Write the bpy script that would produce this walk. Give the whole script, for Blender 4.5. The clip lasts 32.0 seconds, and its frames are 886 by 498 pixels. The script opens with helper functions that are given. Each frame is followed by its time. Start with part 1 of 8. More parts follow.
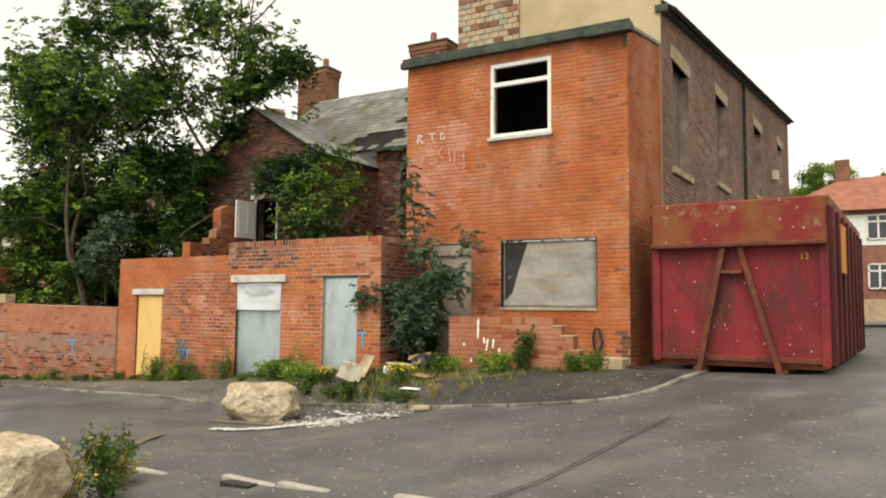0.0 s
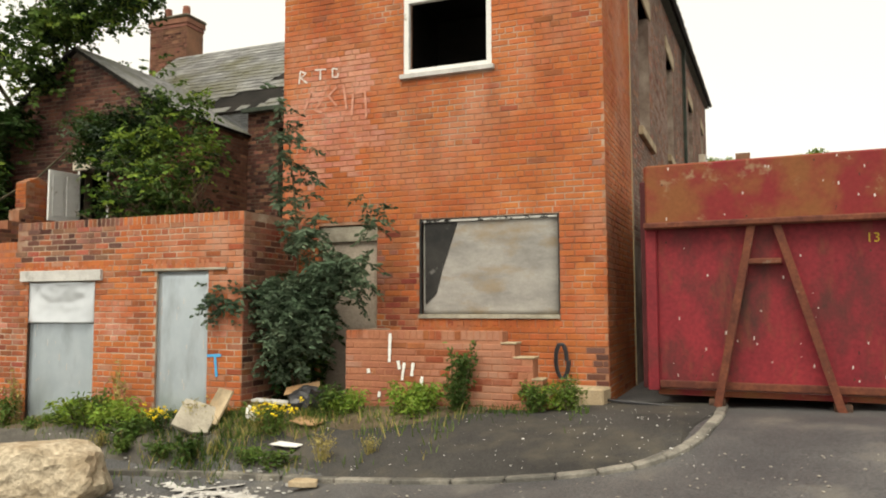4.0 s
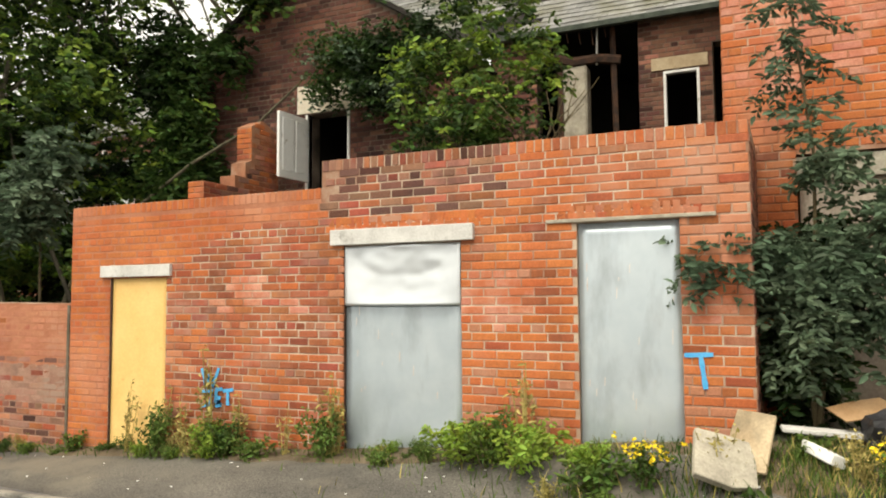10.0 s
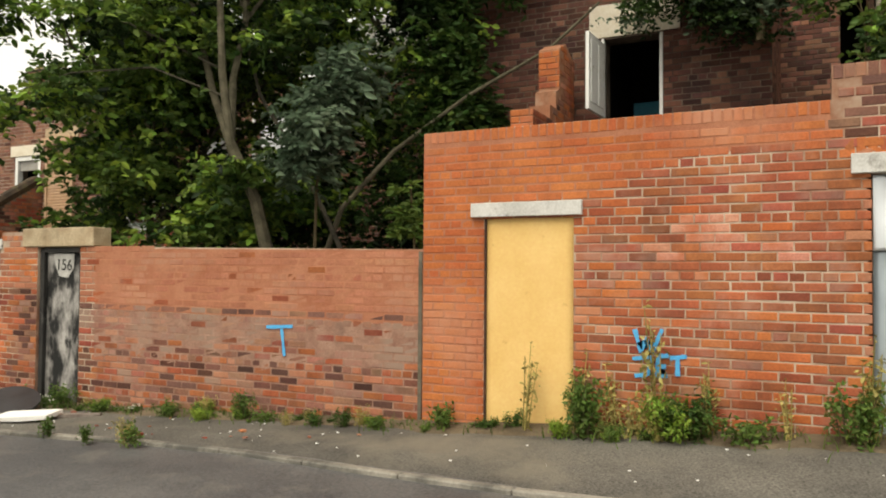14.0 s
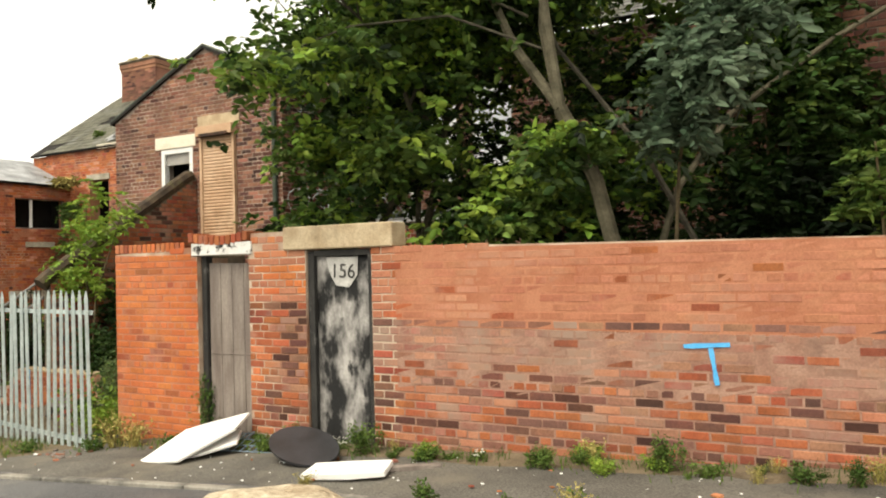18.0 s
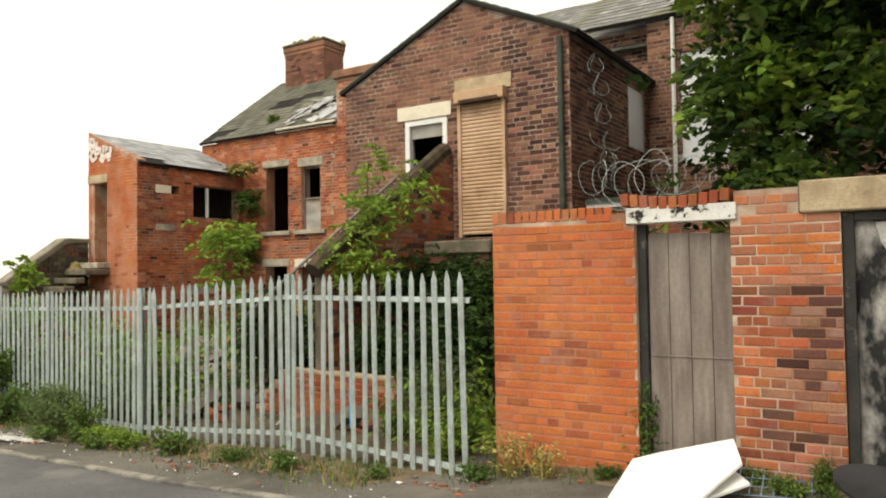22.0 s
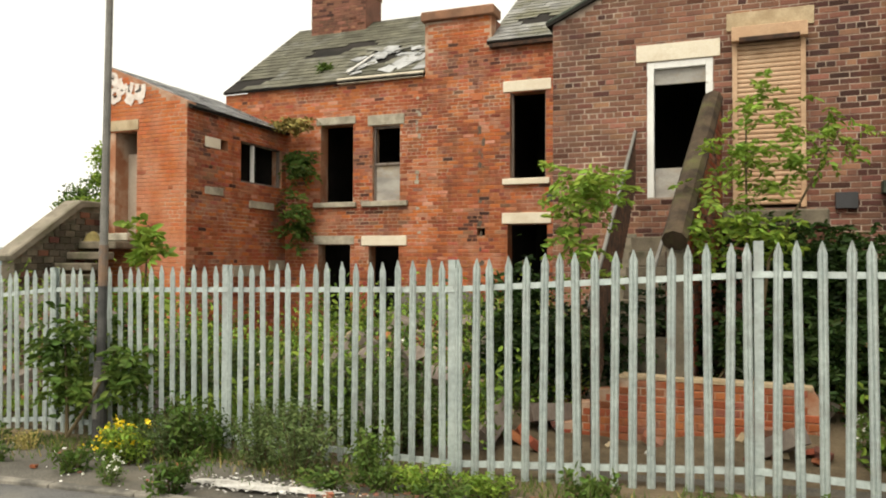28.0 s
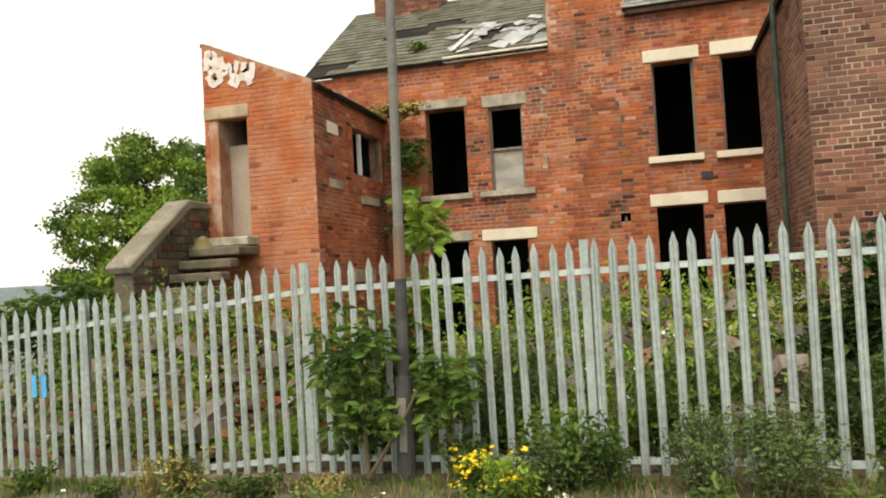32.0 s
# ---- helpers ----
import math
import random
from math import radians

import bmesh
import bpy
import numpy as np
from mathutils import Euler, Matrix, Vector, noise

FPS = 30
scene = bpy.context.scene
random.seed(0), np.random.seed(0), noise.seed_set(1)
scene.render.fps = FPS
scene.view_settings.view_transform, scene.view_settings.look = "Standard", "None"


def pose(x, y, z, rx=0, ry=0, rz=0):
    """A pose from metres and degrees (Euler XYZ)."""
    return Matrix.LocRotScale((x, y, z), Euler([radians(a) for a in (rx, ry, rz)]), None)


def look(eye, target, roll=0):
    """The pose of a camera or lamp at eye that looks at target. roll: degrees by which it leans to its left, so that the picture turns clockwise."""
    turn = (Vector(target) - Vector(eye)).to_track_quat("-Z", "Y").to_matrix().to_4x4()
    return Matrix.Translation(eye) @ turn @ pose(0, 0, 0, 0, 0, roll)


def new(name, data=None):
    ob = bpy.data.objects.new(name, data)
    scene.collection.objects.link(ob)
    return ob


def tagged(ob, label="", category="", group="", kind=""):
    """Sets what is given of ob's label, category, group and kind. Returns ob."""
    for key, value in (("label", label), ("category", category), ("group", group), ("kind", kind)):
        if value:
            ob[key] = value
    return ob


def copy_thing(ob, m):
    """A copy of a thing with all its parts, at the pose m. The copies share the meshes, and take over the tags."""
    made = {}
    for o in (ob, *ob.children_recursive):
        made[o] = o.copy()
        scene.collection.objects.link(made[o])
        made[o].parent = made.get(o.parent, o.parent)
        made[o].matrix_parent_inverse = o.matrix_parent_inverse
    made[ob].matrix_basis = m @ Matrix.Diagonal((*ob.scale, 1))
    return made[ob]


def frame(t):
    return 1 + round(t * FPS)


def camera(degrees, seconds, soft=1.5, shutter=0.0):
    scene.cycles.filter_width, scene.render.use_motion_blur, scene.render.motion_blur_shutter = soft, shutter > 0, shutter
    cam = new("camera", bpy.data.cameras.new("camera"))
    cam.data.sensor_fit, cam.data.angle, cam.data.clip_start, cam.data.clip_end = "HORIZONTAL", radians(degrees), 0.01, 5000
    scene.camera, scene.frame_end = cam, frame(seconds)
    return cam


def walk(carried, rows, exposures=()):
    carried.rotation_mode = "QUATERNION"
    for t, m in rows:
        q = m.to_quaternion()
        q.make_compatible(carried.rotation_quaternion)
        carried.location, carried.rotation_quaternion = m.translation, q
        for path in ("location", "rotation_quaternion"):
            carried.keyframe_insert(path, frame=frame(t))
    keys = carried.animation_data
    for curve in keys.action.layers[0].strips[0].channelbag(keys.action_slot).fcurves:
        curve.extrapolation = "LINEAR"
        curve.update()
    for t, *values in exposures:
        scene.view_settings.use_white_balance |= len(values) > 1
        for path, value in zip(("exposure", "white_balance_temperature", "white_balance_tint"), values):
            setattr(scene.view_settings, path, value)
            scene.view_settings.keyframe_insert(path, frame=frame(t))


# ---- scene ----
cam = camera(61.2, 32.0, soft=2.0)

PATH = [
    (0, (0.08, -11.119, 1.531), (-0.919, -9.393, 1.685), 0.5),
    (0.5, (-0.313, -10.727, 1.52), (-1.336, -9.02, 1.715), 1.7),
    (1, (-0.626, -10.311, 1.512), (-1.637, -8.596, 1.705), 1.5),
    (1.5, (-0.852, -9.778, 1.514), (-1.848, -8.05, 1.669), 2.2),
    (2, (-1.068, -9.275, 1.532), (-1.918, -7.472, 1.692), 1.7),
    (2.5, (-1.337, -8.816, 1.561), (-2.17, -7.005, 1.719), 1.2),
    (3, (-1.563, -8.383, 1.557), (-2.282, -6.523, 1.717), -0.7),
    (3.5, (-1.798, -7.945, 1.593), (-2.536, -6.093, 1.746), -0.1),
    (5.5, (-3.051, -6.738, 1.748), (-3.713, -4.856, 1.881), -0.5),
    (6, (-3.402, -6.443, 1.755), (-4.076, -4.564, 1.869), 0.3),
    (6.5, (-3.79, -6.283, 1.75), (-4.384, -4.378, 1.889), -0.7),
    (7, (-4.314, -6.118, 1.659), (-4.91, -4.211, 1.745), -0.3),
    (7.5, (-4.783, -6.027, 1.664), (-5.421, -4.136, 1.795), 1.4),
    (8, (-5.414, -5.95, 1.644), (-6.132, -4.089, 1.799), 1.5),
    (8.5, (-5.884, -5.888, 1.627), (-6.718, -4.075, 1.756), 0.8),
    (9, (-6.376, -5.943, 1.579), (-7.205, -4.126, 1.695), -1.1),
    (9.5, (-6.865, -5.927, 1.511), (-7.733, -4.13, 1.642), -1.0),
    (10, (-7.38, -5.983, 1.477), (-8.224, -4.175, 1.611), -0.4),
    (10.5, (-7.895, -6.023, 1.462), (-8.782, -4.234, 1.576), 0.2),
    (11, (-8.42, -6.103, 1.445), (-9.294, -4.311, 1.6), 0.2),
    (11.5, (-8.942, -6.108, 1.438), (-9.772, -4.296, 1.601), 0.4),
    (12, (-9.478, -6.142, 1.419), (-10.294, -4.326, 1.607), 1.1),
    (12.5, (-10.034, -6.129, 1.296), (-10.926, -4.347, 1.462), 0.9),
    (13, (-10.588, -6.232, 1.248), (-11.482, -4.454, 1.444), 1.1),
    (13.5, (-11.115, -6.25, 1.205), (-12.001, -4.462, 1.336), 1.0),
    (15.5, (-12.976, -6.144, 1.465), (-13.847, -4.343, 1.462), -0.5),
    (16, (-13.503, -6.114, 1.452), (-14.404, -4.328, 1.474), -0.8),
    (16.5, (-14.006, -6.148, 1.456), (-14.898, -4.358, 1.487), -1.4),
    (17, (-14.523, -6.141, 1.449), (-15.442, -4.367, 1.527), -1.7),
    (17.5, (-15.071, -6.064, 1.384), (-15.986, -4.286, 1.427), -1.9),
    (18, (-15.612, -6.024, 1.352), (-16.549, -4.257, 1.39), -1.5),
    (18.5, (-16.084, -6.062, 1.325), (-17.005, -4.288, 1.412), -1.3),
    (19, (-16.629, -6.088, 1.308), (-17.591, -4.337, 1.381), -2.0),
    (19.5, (-17.251, -5.958, 1.284), (-18.226, -4.214, 1.37), -1.6),
    (20, (-17.815, -5.908, 1.252), (-18.78, -4.158, 1.331), -1.0),
    (20.5, (-18.304, -5.966, 1.246), (-19.247, -4.209, 1.397), -2.0),
    (21, (-18.842, -6.023, 1.208), (-19.859, -4.306, 1.339), -1.9),
    (21.5, (-19.318, -6.03, 1.172), (-20.322, -4.305, 1.298), -2.3),
    (22, (-19.885, -6.005, 1.134), (-20.966, -4.323, 1.196), -0.9),
    (22.5, (-20.393, -5.962, 1.127), (-21.439, -4.26, 1.218), -1.8),
    (23, (-20.937, -5.947, 1.058), (-21.902, -4.196, 1.125), -2.0),
    (23.5, (-21.465, -6.027, 1.049), (-22.375, -4.248, 1.145), -0.2),
    (24, (-22.02, -6.146, 1.019), (-22.887, -4.344, 1.045), -1.2),
    (24.5, (-22.508, -6.121, 0.974), (-23.365, -4.314, 1.008), -1.2),
    (25, (-23.013, -6.158, 1.027), (-23.839, -4.337, 1.004), -1.6),
    (25.5, (-23.49, -6.161, 0.993), (-24.34, -4.353, 1.074), -1.3),
    (27.5, (-25.45, -6.05, 0.925), (-26.239, -4.214, 0.984), 0.7),
    (28, (-26.097, -6.158, 0.958), (-26.825, -4.296, 0.996), 0.2),
    (28.5, (-26.595, -6.122, 0.907), (-27.281, -4.244, 0.957), 0.1),
    (29, (-27.192, -6.154, 0.866), (-27.796, -4.248, 0.906), -1.4),
    (29.5, (-27.777, -6.165, 0.849), (-28.351, -4.25, 0.905), -1.1),
    (30, (-28.297, -6.173, 0.831), (-28.806, -4.238, 0.854), -1.2),
    (30.5, (-28.796, -6.03, 0.767), (-29.433, -4.135, 0.813), 0.5),
    (31, (-29.394, -5.951, 0.724), (-29.977, -4.039, 0.79), -1.6),
    (31.5, (-29.959, -5.903, 0.679), (-30.528, -3.986, 0.711), -1.7),
    (32, (-30.533, -5.897, 0.7), (-31.063, -3.969, 0.772), -3.1),
]
walk(cam, [(t, look(eye, target, roll)) for t, eye, target, roll in PATH],
     exposures=[(0, 0.56, 7500, 6), (6, 0.55, 7500, 6), (7, 0.62, 7500, 6), (8, 0.86, 7500, 6), (10, 0.86, 7500, 6), (11, 0.66, 7500, 6), (13, 0.56, 7500, 6), (16, 0.68, 7500, 6), (17, 0.88, 7500, 6), (18, 0.97, 7500, 6), (20, 0.94, 7500, 6), (22, 0.62, 7500, 6), (25, 0.66, 7500, 6), (32, 0.68, 7500, 6)])

# ---- sky and sun: a bright overcast day ----
world = bpy.data.worlds.new("overcast_sky")
scene.world = world
world.use_nodes = True
wn = world.node_tree.nodes
wl = world.node_tree.links
sky = wn.new("ShaderNodeTexSky")
sky.sky_type = "NISHITA"
sky.sun_disc = False
sky.sun_elevation = radians(52)
sky.sun_rotation = radians(165)
sky.air_density = 1.0
sky.dust_density = 1.5
pale = wn.new("ShaderNodeHueSaturation")
pale.inputs["Saturation"].default_value = 0.12
wl.new(sky.outputs[0], pale.inputs["Color"])
veil = wn.new("ShaderNodeMix")
veil.data_type = "RGBA"
veil.inputs[0].default_value = 0.72
veil.inputs[7].default_value = (7.2, 7.25, 7.35, 1)
wl.new(pale.outputs[0], veil.inputs[6])
wl.new(veil.outputs[2], wn["Background"].inputs["Color"])
wn["Background"].inputs["Strength"].default_value = 0.118
sun = new("sun", bpy.data.lights.new("sun", "SUN"))
sun.data.energy = 1.95
sun.data.angle = radians(40)
sun.data.color = (1.0, 0.97, 0.92)
sun.matrix_world = look((0, 0, 30), (3, 16, 4))


# ---- helpers ----
def part(name, bm, material, parent=None, label="", bevel=0.0):
    """Links a bmesh as one mesh object under a thing or a part."""
    me = bpy.data.meshes.new(name)
    if bevel:
        bmesh.ops.bevel(bm, geom=bm.edges[:], offset=bevel, segments=1, affect="EDGES")
    bmesh.ops.recalc_face_normals(bm, faces=bm.faces)
    bm.to_mesh(me)
    bm.free()
    me.materials.append(material)
    ob = new(name, me)
    if parent:
        ob.parent = parent
    if label:
        tagged(ob, label)
    return ob


def thing(name, m=None, label="", category="", group="", kind=""):
    e = new(name)
    if m is not None:
        e.matrix_world = m
    return tagged(e, label, category, group, kind)


def boxes(*bs):
    """A bmesh of boxes (x0, x1, y0, y1, z0, z1)."""
    bm = bmesh.new()
    for x0, x1, y0, y1, z0, z1 in bs:
        v = [bm.verts.new(p) for p in ((x0, y0, z0), (x1, y0, z0), (x1, y1, z0), (x0, y1, z0), (x0, y0, z1), (x1, y0, z1), (x1, y1, z1), (x0, y1, z1))]
        for f in ((3, 2, 1, 0), (4, 5, 6, 7), (0, 1, 5, 4), (1, 2, 6, 5), (2, 3, 7, 6), (3, 0, 4, 7)):
            bm.faces.new([v[i] for i in f])
    return bm


def prism(points, d0, d1, axis="y"):
    """A polygon given in (u, z) pushed from d0 to d1 along the axis."""
    bm = bmesh.new()
    def p(u, z, d):
        return (u, d, z) if axis == "y" else (d, u, z) if axis == "x" else (u, z, d)
    a = [bm.verts.new(p(u, z, d0)) for u, z in points]
    b = [bm.verts.new(p(u, z, d1)) for u, z in points]
    n = len(points)
    bm.faces.new(a)
    bm.faces.new(b[::-1])
    for i in range(n):
        bm.faces.new((a[i], a[(i + 1) % n], b[(i + 1) % n], b[i]))
    return bm


def tube(points, radius, sides=8, taper=None):
    """A bent round bar through the points."""
    bm = bmesh.new()
    pts = [Vector(p) for p in points]
    rings = []
    for i, p in enumerate(pts):
        d = (pts[min(i + 1, len(pts) - 1)] - pts[max(i - 1, 0)]).normalized()
        a = d.orthogonal().normalized()
        if i and rings:
            a = (ref - d * ref.dot(d))
            a = a.normalized() if a.length > 1e-4 else d.orthogonal().normalized()
        ref = a
        b = d.cross(a)
        r = radius if taper is None else radius + (taper - radius) * i / (len(pts) - 1)
        rings.append([bm.verts.new(p + (a * math.cos(k * math.tau / sides) + b * math.sin(k * math.tau / sides)) * r) for k in range(sides)])
    for q, s in zip(rings, rings[1:]):
        for k in range(sides):
            bm.faces.new((q[k], q[(k + 1) % sides], s[(k + 1) % sides], s[k]))
    bm.faces.new(rings[0][::-1])
    bm.faces.new(rings[-1])
    return bm


def join_bm(*bms):
    out = bmesh.new()
    for b in bms:
        me = bpy.data.meshes.new("tmp")
        b.to_mesh(me)
        b.free()
        out.from_mesh(me)
        bpy.data.meshes.remove(me)
    return out


def raw(name, verts, faces, material, parent=None, label="", kind=""):
    me = bpy.data.meshes.new(name)
    me.from_pydata(verts, [], faces)
    me.materials.append(material)
    ob = new(name, me)
    if parent:
        ob.parent = parent
    return tagged(ob, label, kind=kind)


def lerp(table, x):
    return float(np.interp(x, [a for a, b in table], [b for a, b in table]))


BASE = [(-90, -2.6), (-60, -1.7), (-44, -1.25), (-36, -1.02), (-33.5, -0.95), (-30, -0.85), (-26, -0.76), (-23.3, -0.66), (-20, -0.46), (-17, -0.32), (-14.8, -0.2), (-11.2, 0.03), (-8.2, 0.32), (-3.4, 0.54), (5, 0.8), (30, 1.4), (90, 2.0)]
DIP = [(-16, 0.0), (-12, 0.12), (-9.5, 0.45), (-7.5, 0.55), (-5.2, 0.25), (-2.5, 0.1), (0, 0.0)]      # the road lies below the bank at the wall foot
FADE = [(-12, 0.1), (-6, 0.4), (-2.2, 1.0), (-1.4, 1.0), (-0.9, 0.5), (-0.3, 0.0), (0, 0.0)]
LEAN = [(-20, 0.0), (-16, 0.012), (-10, 0.04), (-6, 0.06), (30, 0.06)]


FENCE_DIP = [(-45, 0.13), (-24.5, 0.13), (-23.2, 0.05), (-22.6, 0.0)]      # the earth sinks towards the fence
FENCE_FADE = [(-1.6, 0.0), (-0.6, 1.0)]


def ground_z(x, y):
    return lerp(BASE, x) - lerp(FENCE_DIP, x) * lerp(FENCE_FADE, y) + lerp(LEAN, x) * max(min(y, 0), -14) - lerp(DIP, x) * lerp(FADE, y)


# ---- materials ----
def surf(name, c1, c2, scale=3.0, fine=60.0, rough=0.85, bump=0.25, vary=0.0, metal=0.0, stain=None, stain_scale=0.8, stain_at=(0.5, 0.7), contrast=(0.35, 0.65), speck=0.25, dist=0.004, spec=0.22, hue=0.0, streak=None, runs=None, runs_scale=1.6, runs_at=(0.52, 0.75), runs_most=0.6):
    m = bpy.data.materials.new(name)
    m.use_nodes = True
    n, l = m.node_tree.nodes, m.node_tree.links
    b = n["Principled BSDF"]
    geo = n.new("ShaderNodeNewGeometry")

    run = geo.outputs["Position"]
    if streak:
        vm = n.new("ShaderNodeVectorMath")
        vm.operation = "MULTIPLY"
        vm.inputs[1].default_value = streak
        l.new(run, vm.inputs[0])
        run = vm.outputs[0]

    def noisy(sc, detail=4.0, rg=0.6, run=geo.outputs["Position"]):
        t = n.new("ShaderNodeTexNoise")
        t.inputs["Scale"].default_value, t.inputs["Detail"].default_value, t.inputs["Roughness"].default_value = sc, detail, rg
        l.new(run, t.inputs["Vector"])
        return t.outputs["Fac"]

    def ramp(fac, a, z, ca=(0, 0, 0, 1), cz=(1, 1, 1, 1)):
        r = n.new("ShaderNodeValToRGB")
        r.color_ramp.elements[0].position, r.color_ramp.elements[1].position = a, z
        r.color_ramp.elements[0].color, r.color_ramp.elements[1].color = ca, cz
        l.new(fac, r.inputs[0])
        return r.outputs[0]

    def mix(kind, fac, a, c):
        x = n.new("ShaderNodeMix")
        x.data_type, x.blend_type = "RGBA", kind
        for sock, val in ((x.inputs[0], fac), (x.inputs[6], a), (x.inputs[7], c)):
            if isinstance(val, (int, float)):
                sock.default_value = val
            elif isinstance(val, tuple):
                sock.default_value = val
            else:
                l.new(val, sock)
        return x.outputs[2]

    col = ramp(noisy(scale, run=run), *contrast, (*c1, 1), (*c2, 1))
    fi = noisy(fine, 3.0)
    col = mix("OVERLAY", speck, col, ramp(fi, 0.2, 0.8))
    if vary:
        obj = n.new("ShaderNodeObjectInfo")
        ad = n.new("ShaderNodeMath")
        ad.operation = "ADD"
        l.new(obj.outputs["Random"], ad.inputs[0])
        l.new(geo.outputs["Random Per Island"], ad.inputs[1])
        fr = n.new("ShaderNodeMath")
        fr.operation = "FRACT"
        l.new(ad.outputs[0], fr.inputs[0])
        hs = n.new("ShaderNodeHueSaturation")
        va = n.new("ShaderNodeMapRange")
        va.inputs["To Min"].default_value, va.inputs["To Max"].default_value = 1 - vary, 1 + vary * 0.8
        l.new(fr.outputs[0], va.inputs[0])
        l.new(va.outputs[0], hs.inputs["Value"])
        if hue:
            m2 = n.new("ShaderNodeMath")
            m2.operation = "MULTIPLY"
            m2.inputs[1].default_value = 7.13
            l.new(fr.outputs[0], m2.inputs[0])
            f2 = n.new("ShaderNodeMath")
            f2.operation = "FRACT"
            l.new(m2.outputs[0], f2.inputs[0])
            hm = n.new("ShaderNodeMapRange")
            hm.inputs["To Min"].default_value, hm.inputs["To Max"].default_value = 0.5 - hue, 0.5 + hue
            l.new(f2.outputs[0], hm.inputs[0])
            l.new(hm.outputs[0], hs.inputs["Hue"])
        l.new(col, hs.inputs["Color"])
        col = hs.outputs[0]
    if stain:
        col = mix("MIX", ramp(noisy(stain_scale, 6.0, 0.65, run), *stain_at), col, (*stain, 1))
    if runs:      # rain stains drawn out down the face
        vr = n.new("ShaderNodeVectorMath")
        vr.operation = "MULTIPLY"
        vr.inputs[1].default_value = (1, 1, 0.28)
        l.new(geo.outputs["Position"], vr.inputs[0])
        fac = ramp(noisy(runs_scale, 7.0, 0.7, vr.outputs[0]), *runs_at, (0, 0, 0, 1), (runs_most, runs_most, runs_most, 1))
        col = mix("MIX", fac, col, (*runs, 1))
    l.new(col, b.inputs["Base Color"])
    b.inputs["Roughness"].default_value = rough
    b.inputs["Metallic"].default_value = metal
    b.inputs["Specular IOR Level"].default_value = spec
    if bump:
        bp = n.new("ShaderNodeBump")
        bp.inputs["Strength"].default_value, bp.inputs["Distance"].default_value = bump, dist
        l.new(fi, bp.inputs["Height"])
        l.new(bp.outputs[0], b.inputs["Normal"])
    return m


M = {}
M["brick_orange"] = surf("orange_brick", (0.4, 0.105, 0.036), (0.49, 0.155, 0.055), scale=0.9, vary=0.11, hue=0.005, bump=0.4, stain=(0.47, 0.23, 0.15), stain_scale=0.7, stain_at=(0.5, 0.72), runs=(0.14, 0.05, 0.03), runs_at=(0.5, 0.78), runs_most=0.55)
M["brick_red"] = surf("red_brick", (0.29, 0.077, 0.034), (0.39, 0.125, 0.055), scale=1.3, vary=0.2, hue=0.008, bump=0.45, stain=(0.42, 0.24, 0.18), stain_scale=1.2, stain_at=(0.52, 0.76), runs=(0.085, 0.038, 0.026), runs_at=(0.47, 0.74), runs_most=0.75)
M["brick_old"] = surf("old_mixed_brick", (0.23, 0.062, 0.034), (0.36, 0.12, 0.062), scale=1.8, vary=0.36, hue=0.014, bump=0.5, stain=(0.3, 0.19, 0.15), stain_scale=1.1, stain_at=(0.48, 0.72), runs=(0.07, 0.04, 0.03), runs_at=(0.5, 0.75), runs_most=0.6)
M["brick_brown"] = surf("brown_sooty_brick", (0.19, 0.098, 0.067), (0.32, 0.145, 0.094), scale=1.4, vary=0.32, hue=0.014, bump=0.5, stain=(0.07, 0.04, 0.032), stain_scale=0.9, stain_at=(0.5, 0.78))
M["brick_washed"] = surf("pale_washed_brick", (0.25, 0.113, 0.077), (0.355, 0.163, 0.113), scale=1.2, vary=0.25, hue=0.012, bump=0.4, stain=(0.29, 0.195, 0.15), stain_scale=1.5, stain_at=(0.4, 0.62))
M["brick_dark"] = surf("burnt_and_shaded_dark_brick", (0.07, 0.035, 0.03), (0.15, 0.06, 0.04), scale=1.5, vary=0.5, hue=0.01, bump=0.5)
M["brick_blue"] = surf("blue_black_brick", (0.11, 0.055, 0.045), (0.19, 0.09, 0.068), scale=1.5, vary=0.4, bump=0.4)
M["brick_pale"] = surf("brick_with_faded_pink_paint", (0.46, 0.17, 0.11), (0.55, 0.27, 0.19), scale=3.0, vary=0.12, hue=0.006, bump=0.4, stain=(0.44, 0.13, 0.06), stain_scale=2.2, stain_at=(0.48, 0.62))
M["brick_smooth"] = surf("repointed_pinkish_brick", (0.33, 0.124, 0.072), (0.42, 0.178, 0.105), scale=1.1, vary=0.07, hue=0.004, bump=0.4, stain=(0.43, 0.24, 0.165), stain_scale=0.8, stain_at=(0.5, 0.74), runs=(0.15, 0.06, 0.038), runs_at=(0.52, 0.8), runs_most=0.5)
M["brick_wing"] = surf("plum_brown_brick", (0.155, 0.076, 0.053), (0.255, 0.118, 0.078), scale=1.1, vary=0.24, hue=0.008, bump=0.5, stain=(0.075, 0.045, 0.036), stain_scale=0.8, stain_at=(0.5, 0.74))
M["mortar"] = surf("pale_lime_mortar", (0.42, 0.32, 0.24), (0.57, 0.47, 0.37), scale=2.5, fine=120, bump=0.5, stain=(0.27, 0.13, 0.08), stain_scale=1.1, stain_at=(0.44, 0.62))
M["mortar_red"] = surf("red_stained_mortar", (0.31, 0.125, 0.068), (0.43, 0.22, 0.13), scale=1.8, fine=120, bump=0.5, stain=(0.5, 0.38, 0.29), stain_scale=0.9, stain_at=(0.5, 0.62), runs=(0.1, 0.05, 0.035), runs_at=(0.47, 0.74), runs_most=0.7)
M["repoint"] = surf("smooth_red_repointing", (0.32, 0.118, 0.066), (0.42, 0.185, 0.11), scale=1.8, fine=90, bump=0.4)
